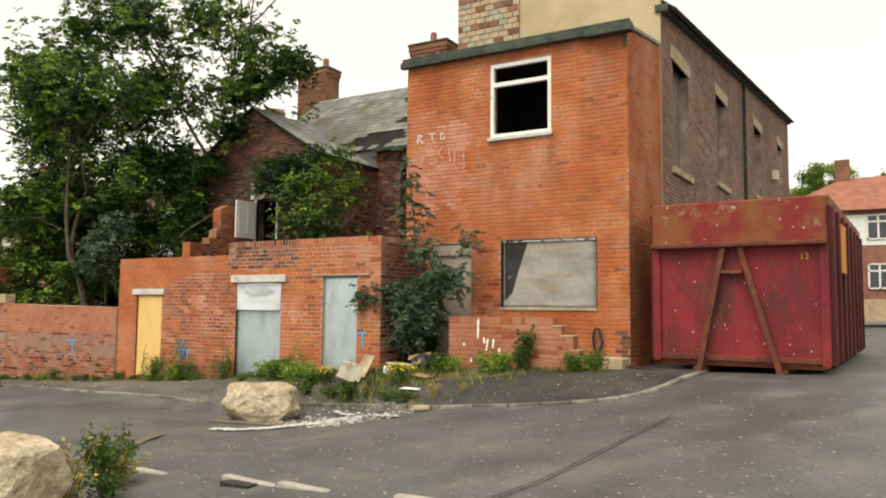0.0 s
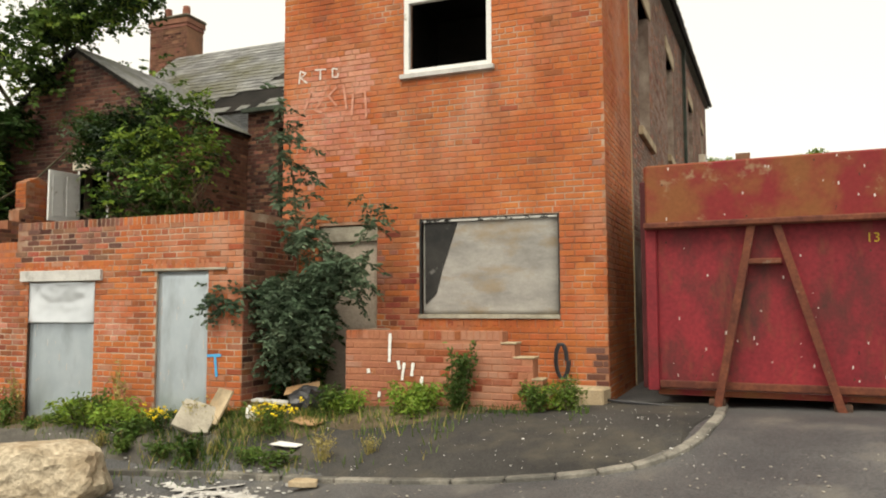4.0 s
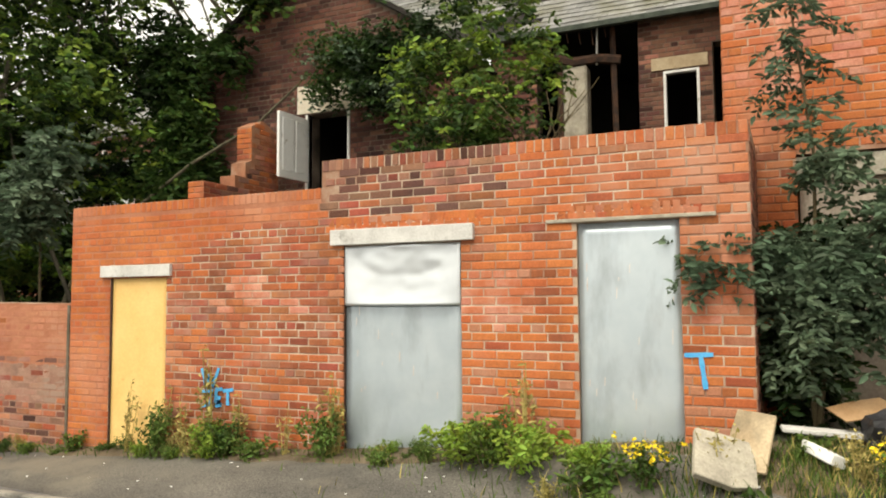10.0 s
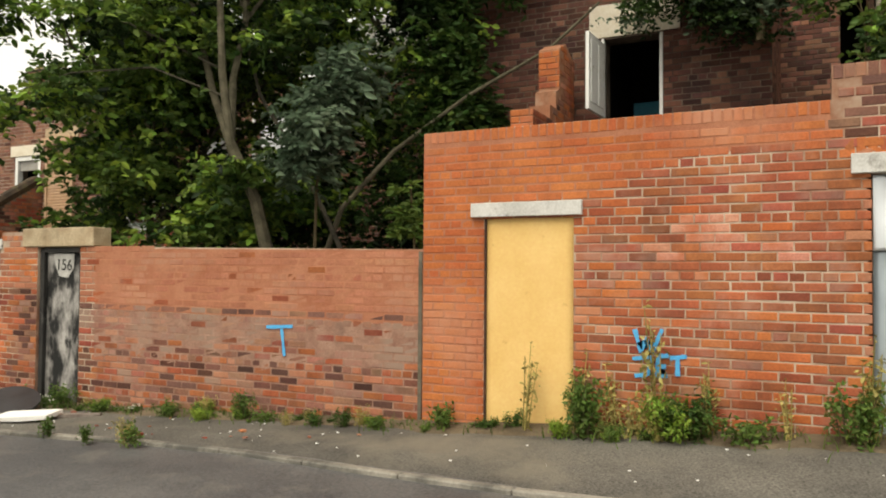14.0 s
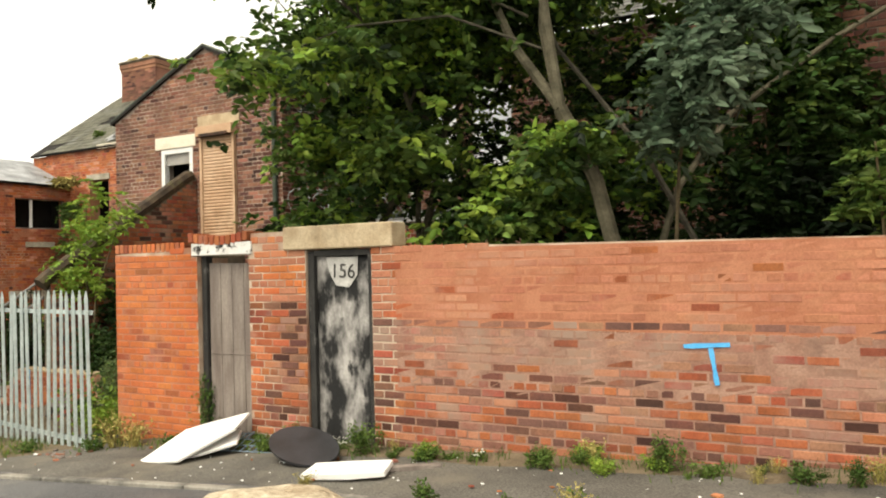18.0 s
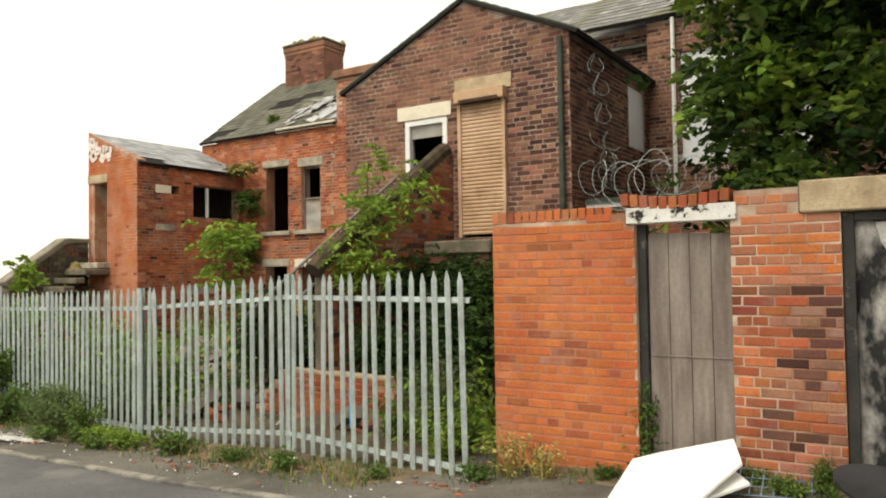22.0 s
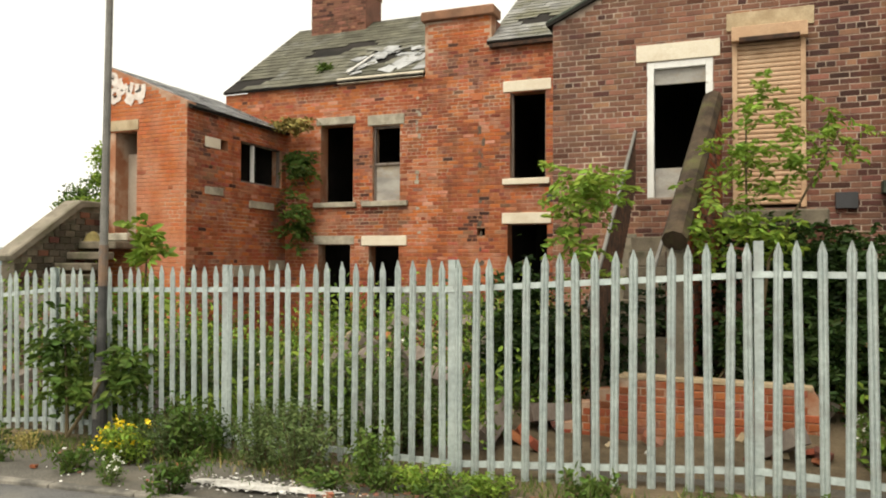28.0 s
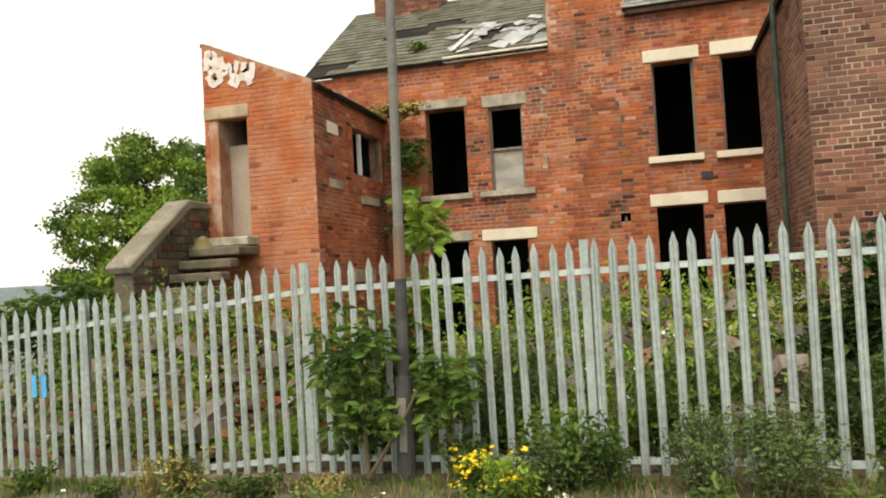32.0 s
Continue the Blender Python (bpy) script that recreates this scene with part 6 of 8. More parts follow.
for k, ((xa, ya, za), (xb, yb, zb)) in enumerate(zip(FP, FP[1:])):
    d = Vector((xb - xa, yb - ya, 0))
    turn = math.degrees(math.atan2(-d.y, -d.x))
    if k:
        p = part("fence_post", prism([(-0.034, 0.02), (0.034, 0.02), (0.034, 0.03), (0.006, 0.03), (0.006, 0.09), (0.034, 0.09), (0.034, 0.1), (-0.034, 0.1), (-0.034, 0.09), (-0.006, 0.09), (-0.006, 0.03), (-0.034, 0.03)], 0, 1.98, "z"), M["steel"], fence)
        p.matrix_local = pose(xa, ya, za - 1.98, 0, 0, turn)
    n = 17 if k else 16
    for i in range(n):
        f = (i + (0.5 if k else 0.25)) / n
        z = za + (zb - za) * f
        o = new("pale", pale_me)
        o.parent = fence
        o.matrix_local = pose(xa + d.x * f, ya + d.y * f, z - PALE_H + rf.uniform(-0.012, 0.012), rf.uniform(-0.6, 0.6), rf.uniform(-0.7, 0.7) - (0.8 if k > 2 else 0), turn + rf.uniform(-3, 3))
    for h in (1.69, 0.17):
        q = part("rail", prism([(0.012, -0.025), (0.02, 0.025), (0.05, 0.025), (0.05, 0.019), (0.026, 0.019), (0.019, -0.025)], -0.02, d.length + 0.02, "x"), M["steel"], fence)
        slope = math.degrees(math.atan2(za - zb, d.length))
        q.matrix_local = pose(xb, yb, zb - PALE_H + h, 0, -slope, turn)
paint = tagged(part("blue_paint_mark", boxes((-0.03, 0.03, -0.0015, 0.0015, 0, 0.56)), M["blue_spray"], fence), "sky blue paint on a pale")
paint.matrix_local = pose(-24.9, 0.01, -0.44, 0, 0, -5)
for x in (-36.48, -36.6):
    paint = tagged(part("blue_paint_mark", boxes((-0.03, 0.03, -0.0015, 0.0015, 0, 0.22)), M["blue_spray"], fence), "sky blue paint on a pale")
    paint.matrix_local = pose(x, 0.325, -0.3, 0, 0, -3)

# ---- lamp post ----
lamp = thing("street_lamp", pose(-32.62, 0.17, ground_z(-32.62, 0.17), 0, 0.9, 0), "slim grey street lamp post with a rusty lower stretch", "street lamp")
part("base_column", tube([(0, 0, -0.1), (0, 0, 0.85), (0, 0, 0.92)], 0.075, 12), M["lamp_dark"], lamp, "dark wider base column")
part("pole", tube([(0, 0, 0.9), (0.0, 0, 3.0), (0.0, 0, 5.2)], 0.048, 10, 0.036), M["lamp_grey"], lamp)
part("dark_sleeve", tube([(0, 0, 0.93), (0, 0, 1.75)], 0.052, 10, 0.05), M["lamp_dark"], lamp, "blackened lower stretch")
part("rust_band", tube([(0, 0, 1.75), (0, 0, 2.2)], 0.0505, 10, 0.049), M["lamp_rust"], lamp, "rust-stained stretch")
part("access_door", boxes((-0.035, 0.035, -0.082, -0.07, 0.3, 0.75)), M["lamp_grey"], lamp, "", 0.004)
part("bracket", tube([(0, 0, 5.18), (0, 0, 5.3), (-0.1, 0, 5.38), (-0.3, 0, 5.45)], 0.025, 8), M["lamp_grey"], lamp)
part("lantern", tube([(-0.22, 0, 5.4), (-0.35, 0, 5.46), (-0.6, 0, 5.52), (-0.75, 0, 5.54)], 0.08, 10, 0.05), M["lamp_grey"], lamp, "grey lantern head")

# ---- red roll-on skip ----
skip = thing("roll_on_skip", pose(-2.97, 0.86, 0.56, 0, 0, -2.6), "large scuffed crimson steel roll-on skip with rusty patches", "skip")
W, Lk, H = 2.46, 6.2, 2.6
part("front_panel", boxes((0.04, W - 0.04, 0.03, 0.09, 0.22, 1.95)), M["skip_red"], skip, "crimson front panel", 0.01)
part("top_panel", boxes((0.0, W, -0.1, 0.09, 1.93, H)), M["skip_rust"], skip, "rust-streaked top panel", 0.02)
part("lip", boxes((-0.02, W + 0.02, -0.15, -0.02, 1.9, 1.97)), M["skip_bar"], skip, "", 0.015)
part("side_panel", boxes((0.02, 0.07, 0.09, Lk, 0.2, H)), M["skip_grime_shade"], skip, "grimy side panel with shade in its colour")
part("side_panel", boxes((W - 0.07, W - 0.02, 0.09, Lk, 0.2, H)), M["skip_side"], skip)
part("rear_panel", boxes((0.02, W - 0.02, Lk, Lk + 0.06, 0.12, H)), M["skip_red"], skip)
part("floor_plate", boxes((0.07, W - 0.07, 0.09, Lk, 0.12, 0.18)), M["skip_rust"], skip)
part("top_rail", boxes((W - 0.12, W + 0.04, 0.09, Lk, H - 0.14, H + 0.02)), M["skip_rust"], skip, "", 0.015)
part("top_rail", boxes((-0.04, 0.12, 0.09, Lk, H - 0.14, H + 0.02)), M["skip_rust"], skip, "", 0.015)
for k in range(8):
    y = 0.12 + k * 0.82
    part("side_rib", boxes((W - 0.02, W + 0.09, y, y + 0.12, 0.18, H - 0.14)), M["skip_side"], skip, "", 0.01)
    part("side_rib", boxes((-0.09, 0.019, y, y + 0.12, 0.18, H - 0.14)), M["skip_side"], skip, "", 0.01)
for s_ in (0, 1):
    xa, xb = (1.08, 0.68) if not s_ else (1.28, 1.84)
    part("hook_bar", tube([(xa, -0.06, 1.98), (xb, -0.09, 0.0)], 0.055, 4), M["skip_bar"], skip, "rusty diagonal hook bar")
    part("runner", boxes((xb - 0.06, xb + 0.06, 0.3, Lk, -0.02, 0.16)), M["skip_rust"], skip, "", 0.01)
    part("roller", tube([(xb - 0.08, 0.0, 0.03), (xb + 0.08, 0.0, 0.03)], 0.08, 10), M["iron"], skip)
rq = random.Random(4)
for k in range(70):
    u_, z_ = rq.uniform(0.15, 2.3), rq.choice((rq.uniform(0.2, 0.7), rq.uniform(0.2, 1.8), rq.uniform(1.95, 2.55)))
    y_ = 0.0265 if z_ < 1.9 else -0.1035
    w_, h_ = rq.uniform(0.005, 0.016), rq.uniform(0.008, 0.045)
    part("scuff", prism([(u_, z_), (u_ + w_, z_ + h_ * 0.2), (u_ + w_ * 0.8, z_ + h_), (u_ + w_ * 0.1, z_ + h_ * 0.8)], y_, y_ + 0.0025), M["white_spray"] if k % 3 else M["iron"], skip)
part("hook_plate", boxes((1.0, 1.34, -0.1, 0.0, 1.5, 1.56)), M["skip_bar"], skip, "", 0.01)
part("corner_post", boxes((W - 0.1, W + 0.02, -0.02, 0.09, 0.17, 1.92)), M["skip_red"], skip, "", 0.01)
part("corner_post", boxes((-0.02, 0.1, -0.02, 0.09, 0.17, 1.92)), M["skip_red"], skip, "", 0.01)
part("bottom_rail", boxes((0.1, W - 0.1, -0.01, 0.05, 0.2, 0.28)), M["skip_bar"], skip, "", 0.01)
part("sign_plate", boxes((W + 0.09, W + 0.1, 1.1, 1.9, 1.55, 2.3)), surf("orange_sign", (0.6, 0.24, 0.05), (0.66, 0.3, 0.08), scale=5), skip, "faded orange sign plate")
text_mesh("13", 0.13, surf("yellow_stencil", (0.6, 0.4, 0.05), (0.66, 0.46, 0.08), scale=8), skip, pose(2.1, 0.024, 1.7, 90, 0, 0), "stencil_number")

# ---- far semi-detached houses ----
far_house = thing("semi_detached_house", pose(-4.9, 36.0, 1.2), "distant brick semi-detached house with red tiled roof", "house")
part("wall", boxes((0, 16, 0, 8, 0, 5.9)), surf("far_brown_brick", (0.22, 0.1, 0.07), (0.3, 0.14, 0.1), scale=2, fine=14), far_house)
part("render_band", boxes((0.2, 15.8, -0.04, 0.0, 3.9, 5.6)), M["white_paint"], far_house, "white rendered upper band")
bm = bmesh.new()
v = [bm.verts.new(p) for p in ((-0.4, -0.4, 5.85), (16.4, -0.4, 5.85), (16.4, 8.4, 5.85), (-0.4, 8.4, 5.85), (3.4, 4, 8.3), (12.6, 4, 8.3))]
for f in ((0, 1, 5, 4), (1, 2, 5), (2, 3, 4, 5), (3, 0, 4), (3, 2, 1, 0)):
    bm.faces.new([v[i] for i in f])
part("roof", bm, M["roof_red"], far_house, "red clay tiled hipped roof")
part("chimney", boxes((3.0, 3.8, 3.6, 4.4, 7.6, 9.4)), M["brick_brown"], far_house)
for x in (1.0, 4.6, 8.6, 12.2):
    for z in (1.5, 4.2):
        wdw = part("window", boxes((x, x + 2.2, -0.08, -0.045, z, z + 1.4)), M["glass"], far_house)
        part("window_frame", boxes(*[(x + a, x + a + 0.09, -0.11, -0.08, z, z + 1.4) for a in (0, 0.52, 1.05, 1.58, 2.11)], (x, x + 2.2, -0.11, -0.08, z + 0.95, z + 1.03), (x, x + 2.2, -0.11, -0.08, z, z + 0.08), (x, x + 2.2, -0.11, -0.08, z + 1.32, z + 1.4)), M["white_paint"], wdw)
tagged(part("garden_wall", boxes((-6, 14, 33.0, 33.25, 1.0, 2.1)), M["stone"]), "low stone garden wall across the far road", "wall")

# dark hills and rooftops beyond the end of the lane
hill = bmesh.new()
pv = []
for k in range(41):
    x = -900 + k * 30
    pv.append((x, 14 + 10 * noise.noise((k * 0.3, 0, 0)) + 6 * noise.noise((k * 0.9, 4, 0))))
hp = prism([(-900, -20)] + pv + [(300, -20)], 640, 660)
# distance haze is mixed into the hill's base colour
tagged(part("distant_hill", hp, surf("hazy_blue_green_hill", (0.2, 0.26, 0.28), (0.26, 0.31, 0.33), scale=0.02, fine=0.2, bump=0)), "hazy blue-green hillside on the horizon", "hill", kind="structure")

# ---- boulders ----
def boulder(name, x, y, sx, sy, sz, seed, label):
    bm = bmesh.new()
    bmesh.ops.create_icosphere(bm, subdivisions=4, radius=1.0)
    for v in bm.verts:
        p = v.co.copy()
        m = max(abs(p.x), abs(p.y), abs(p.z))
        q = p * (0.32 + 0.68 / m) * 0.9 if m else p
        q *= 1 + 0.16 * noise.noise(p * 1.3 + Vector((seed, 0, 0))) + 0.09 * noise.noise(p * 3.2 + Vector((0, seed, 0))) + 0.045 * noise.noise(p * 8) + 0.02 * noise.noise(p * 19)
        v.co = q
    rb = random.Random(seed)
    for _ in range(16):
        nrm = Vector((rb.gauss(0, 1), rb.gauss(0, 1), rb.gauss(0, 0.9))).normalized()
        lim = rb.uniform(0.86, 1.1)
        for v in bm.verts:
            over = v.co.dot(nrm) - lim
            if over > 0:
                v.co -= nrm * over * 0.9
    for v in bm.verts:
        v.co = (v.co.x * sx, v.co.y * sy, max(v.co.z, -0.85) * sz)
    ob = tagged(part(name, bm, M["rock"]), label, "boulder", "boulders")
    ob.location = (x, y, ground_z(x, y) + sz * 0.78)
    return ob


boulder("boulder", -8.65, -1.85, 0.68, 0.44, 0.34, 3, "pale blocky limestone boulder lying on the road").rotation_euler = (0, 0.05, 0.35)
boulder("boulder", -5.65, -7.75, 0.42, 0.36, 0.38, 8, "pale rough limestone boulder beside tall weeds")
boulder("boulder", -18.95, -2.2, 0.6, 0.36, 0.17, 12, "long low limestone boulder at the road edge").rotation_euler = (0, 0, 0.2)

# ---- fallen boards and rubbish ----
def slab(name, x, y, z, w, d, t, rx, ry, rz, mat, label, cat, ragged=0.0, seed=1):
    r = random.Random(seed)
    pts = [(-w / 2, -d / 2), (w * 0.1, -d / 2 - ragged * r.random()), (w / 2, -d / 2 + ragged * r.random()), (w / 2 - ragged * r.random(), d / 2), (-w * 0.05, d / 2 + ragged * r.random() * 0.5), (-w / 2 + ragged * r.random(), d / 2)]
    ob = tagged(part(name, prism(pts, 0, t, "z"), M[mat], None, "", min(0.006, t / 4)), label, cat)
    ob.matrix_world = pose(x, y, ground_z(x, y) + z, rx, ry, rz)
    return ob


slab("polystyrene_sheet", -21.5, -0.42, 0.17, 1.0, 0.62, 0.03, 14, -15, 14, "white_board", "broken white polystyrene sheet leaning by the grey door", "offcut", 0.25, 2)
slab("polystyrene_sheet", -21.4, -0.45, 0.1, 0.85, 0.5, 0.03, 8, -9, 24, "white_board", "broken white polystyrene sheet lying flat", "offcut", 0.2, 3)
slab("insulation_offcut", -19.3, -0.85, 0.05, 0.75, 0.3, 0.05, 4, -5, 12, "white_board", "dirty white panel lying on the pavement", "panel", 0.08, 4)
slab("timber_offcut", -18.9, -0.6, 0.03, 0.6, 0.08, 0.04, 0, 0, 35, "wood_grey", "dark timber offcut on the pavement", "timber", 0, 5)
tbl = thing("overturned_table", pose(-20.05, -0.5, ground_z(-20.05, -0.5) + 0.15, 14, 12, -14), "overturned black round table with steel legs", "table")
part("tabletop", prism([(0.4 * math.cos(a), 0.27 * math.sin(a)) for a in [k * math.tau / 24 for k in range(24)]], 0, 0.025, "z"), M["plastic_black"], tbl)
for k in range(3):
    a = k * 2.1 + 0.3
    part("leg", tube([(0.25 * math.cos(a), 0.16 * math.sin(a), -0.0), (0.34 * math.cos(a), 0.22 * math.sin(a), -0.2)], 0.014, 6), M["steel"], tbl)
crate = thing("wire_trolley", pose(-20.9, -0.15, ground_z(-20.9, -0.15), 0, 0, 8), "crushed blue-grey wire trolley basket", "basket")
blue_wire = surf("blue_grey_wire", (0.12, 0.17, 0.22), (0.2, 0.26, 0.31), scale=6)
for k in range(9):
    part("wire", tube([(-0.35 + 0.08 * k, -0.2, 0.04), (-0.33 + 0.08 * k, 0.18, 0.12 + 0.02 * (k % 3))], 0.006, 5), blue_wire, crate)
for k in range(4):
    part("wire", tube([(-0.36, -0.2 + 0.12 * k, 0.04 + 0.03 * k), (0.32, -0.2 + 0.12 * k, 0.05 + 0.03 * k)], 0.006, 5), blue_wire, crate)
slab("concrete_slab", -7.85, -0.55, 0.17, 0.42, 0.36, 0.06, 48, 16, 20, "grey_sill", "grey concrete slab propped against the wall", "slab", 0.03, 6)
slab("plaster_board", -7.68, -0.38, 0.2, 0.3, 0.42, 0.03, 58, 5, -16, "stone", "cream plasterboard piece leaning on the wall", "board", 0.03, 7)
slab("cardboard_sheet", -6.95, 0.25, 0.28, 0.42, 0.28, 0.012, 12, -10, 25, "card", "brown cardboard sheet on the rubbish heap", "cardboard", 0.05, 8)
slab("cardboard_sheet", -6.45, -0.42, 0.06, 0.36, 0.24, 0.012, 6, 4, -15, "card", "brown cardboard sheet lying in weeds", "cardboard", 0.05, 9)
slab("insulation_offcut", -6.45, -0.8, 0.03, 0.35, 0.2, 0.012, 2, 0, -6, "white_board", "small white panel lying in weeds", "panel", 0.02, 10)
slab("white_tub", -7.25, -0.35, 0.08, 0.13, 0.3, 0.07, 10, 20, 40, "white_board", "white plastic tub lying on its side", "tub", 0.0, 11)
slab("grey_plank", -7.1, 0.1, 0.12, 0.8, 0.15, 0.03, 2, 3, 8, "timber_grey", "bleached plank on the rubbish heap", "plank", 0.0, 12)
slab("rubble_block", -5.74, -1.64, 0.02, 0.26, 0.15, 0.05, 0, 0, 10, "stone", "small flat sandstone piece at the verge", "stone", 0.05, 13)
bag = bmesh.new()
bmesh.ops.create_icosphere(bag, subdivisions=3, radius=0.22)
for v in bag.verts:
    v.co *= 1 + 0.3 * noise.noise(v.co * 9) + 0.15 * noise.noise(v.co * 22)
    v.co.z *= 0.8
tagged(part("rubbish_bag", bag, M["plastic_black"]), "torn black rubbish bag by the annex door", "bag").location = (-6.75, 0.05, ground_z(-6.75, 0) + 0.16)


def scatter(name, n, area, size, mat, label, seed, lift=0.0, kind="stuff"):
    """Many small chips on the ground, too many to count."""
    r = random.Random(seed)
    verts, faces = [], []
    for _ in range(n):
        x, y = area(r)
        s = r.uniform(*size)
        z = ground_z(x, y) + lift
        a = r.uniform(0, math.tau)
        i = len(verts)
        for dz in (0.0, s * r.uniform(0.2, 0.6)):
            for k in range(4):
                b = a + k * math.pi / 2 + r.uniform(-0.3, 0.3)
                verts.append((x + s * math.cos(b), y + s * 0.7 * math.sin(b), z + dz + r.uniform(0, s * 0.2)))
        faces += [(i + 4, i + 5, i + 6, i + 7)] + [(i + k, i + (k + 1) % 4, i + 4 + (k + 1) % 4, i + 4 + k) for k in range(4)]
    return tagged(raw(name, verts, faces, M[mat], None, label, kind), category="litter")


scatter("litter_chips", 300, lambda r: ((lambda x: (x, front_edge(x) * r.uniform(0.0, 1.0)))(r.uniform(-36, -2.5))), (0.003, 0.016), "white_board", "pale litter and grit scattered along the pavement", 5, 0.032)
scatter("petal_litter", 190, lambda r: (r.uniform(-5.6, -2.3), r.uniform(-1.5, 0.9)), (0.002, 0.009), "white_board", "pale petals and scraps strewn on the dark pavement", 15, 0.034)
scatter("verge_litter", 34, lambda r: (r.uniform(-36, -23.5), r.uniform(-1.3, -0.05)), (0.008, 0.035), "white_board", "scraps of pale rubbish along the fence foot", 16, 0.045)
scatter("road_grit", 2200, lambda r: (r.uniform(-8, 5), r.uniform(-9, -1)), (0.004, 0.014), "kerb", "pale grit scattered on the asphalt", 6, 0.0)
scatter("fence_debris", 170, lambda r: ((lambda x: (x, -0.15 - abs(r.gauss(0, 0.32)) - 0.3 * (0.5 + 0.5 * math.sin(x * 2.1))))(r.uniform(-29.5, -23.0))), (0.008, 0.045), "brick_brown", "brown crumbs of brick and earth along the fence foot", 18, 0.03)
scatter("splinter_debris", 46, lambda r: (r.uniform(-29, -23.0), r.uniform(-0.9, -0.1)), (0.012, 0.06), "wood_grey", "grey wood splinters along the fence foot", 19, 0.034)
scatter("brick_crumbs", 70, lambda r: (r.uniform(-36, -15), r.uniform(-1.2, -0.1)), (0.01, 0.05), "brick_old", "broken brick crumbs along the wall foot", 7, 0.03)

# spilled white powder by the fence, and the white streak on the road
def spill(name, pts, mat, label, lift):
    bm = bmesh.new()
    for x, y, rx, ry in pts:
        c = []
        for k in range(14):
            a = k * math.tau / 14
            rr = 1 + 0.4 * noise.noise((x + 2 * math.cos(a), y + 2 * math.sin(a), 1))
            px, py = x + rx * rr * math.cos(a), y + ry * rr * math.sin(a)
            c.append(bm.verts.new((px, py, ground_z(px, py) + lift)))
        t = bm.verts.new((x, y, ground_z(x, y) + lift + 0.02))
        for k in range(14):
            bm.faces.new((c[k], c[(k + 1) % 14], t))
    return tagged(part(name, bm, M[mat]), label, "spill", kind="structure")


M["powder"] = surf("spilled_white_powder", (0.42, 0.4, 0.37), (0.62, 0.61, 0.59), scale=9, fine=50, bump=0.6)
spill("white_spill", [(-29.8, -0.95, 0.4, 0.16), (-29.35, -0.9, 0.3, 0.12), (-30.2, -0.9, 0.25, 0.12)], "powder", "white powder spilled on the verge", 0.05)
scatter("powder_lumps", 420, lambda r: (r.gauss(-29.75, 0.4), r.gauss(-0.95, 0.17)), (0.004, 0.016), "powder", "white powder lumps on the verge", 9, 0.06)
def streak(name, line, width, mat, label, lift, seed):
    """A ragged run of dried paint on the road."""
    r = random.Random(seed)
    verts, faces = [], []
    for (xa, ya), (xb, yb) in zip(line, line[1:]):
        n = max(2, int(math.hypot(xb - xa, yb - ya) / 0.035))
        px, py = -(yb - ya), xb - xa
        q = math.hypot(px, py)
        i0 = len(verts)
        for k in range(n + 1):
            f = k / n
            x, y = xa + (xb - xa) * f, ya + (yb - ya) * f
            a, b = width * r.uniform(0.25, 1.1), width * r.uniform(0.25, 1.1)
            verts += [(x + px / q * a, y + py / q * a, ground_z(x, y) + lift), (x - px / q * b, y - py / q * b, ground_z(x, y) + lift)]
        faces += [(i0 + 2 * k, i0 + 2 * k + 1, i0 + 2 * k + 3, i0 + 2 * k + 2) for k in range(n)]
    return tagged(raw(name, verts, faces, M[mat], None, label, "structure"), category="spill")


streak("paint_streak", [(-8.42, -3.18), (-8.03, -3.04), (-7.88, -2.7), (-7.77, -2.17), (-7.51, -1.79), (-7.27, -1.48), (-7.23, -1.33)], 0.15, "powder", "white paint streak spilled across the road", 0.007, 1)
streak("paint_streak", [(-7.61, -1.24), (-7.28, -1.35), (-6.96, -1.4), (-5.88, -2.03)], 0.14, "powder", "white paint splash spilled across the road", 0.008, 2)
streak("paint_streak", [(-6.6, -1.35), (-7.2, -1.36)], 0.06, "powder", "white paint splash spilled across the road", 0.009, 3)
scatter("paint_splash", 520, lambda r: (r.gauss(-7.2, 0.55), r.gauss(-1.75, 0.32)), (0.006, 0.035), "powder", "white paint spatter dried on the road", 23, 0.0)
spill("road_dirt", [(-8.7, -2.1, 0.9, 0.35)], "dust", "pale brown dirt lying on the asphalt", 0.002)
# crack and patched joints in the road
joint = [(-6.35, -6.07), (-5.0, -6.18), (-4.27, -6.27), (-3.05, -6.37), (-2.24, -6.31)]
for (xa, ya), (xb, yb) in zip(joint, joint[1:]):
    d = Vector((xb - xa, yb - ya, 0))
    o = tagged(part("edging_strip", boxes((0, d.length - 0.01, -0.045, 0.045, -0.05, 0.024)), M["kerb"], None, "", 0.006), "worn concrete edging strip set in the asphalt", "kerb", "edging strips")
    o.matrix_world = pose(xa, ya, ground_z(xa, ya), 0, 0, math.degrees(math.atan2(d.y, d.x)))
grate = tagged(part("drain_slot", boxes((-0.16, 0.16, -0.06, 0.06, -0.03, 0.016)), M["plastic_black"]), "small dark drain slot in the road", "drain")
grate.location = (-4.65, -6.37, ground_z(-4.65, -6.37))
streak("road_joint", [(-2.35, -6.2), (-2.2, -5.6), (-2.1, -4.6), (-2.0, -3.6), (-1.9, -2.6)], 0.015, "pavement", "dark tarred joint in the asphalt", 0.012, 21)
streak("dirt_track", [(-8.6, -3.9), (-8.0, -4.8), (-7.4, -5.6)], 0.07, "dust", "pale line of dirt on the asphalt", 0.009, 22)

# razor wire on the wing's side wall and over the boundary wall
rz = random.Random(8)


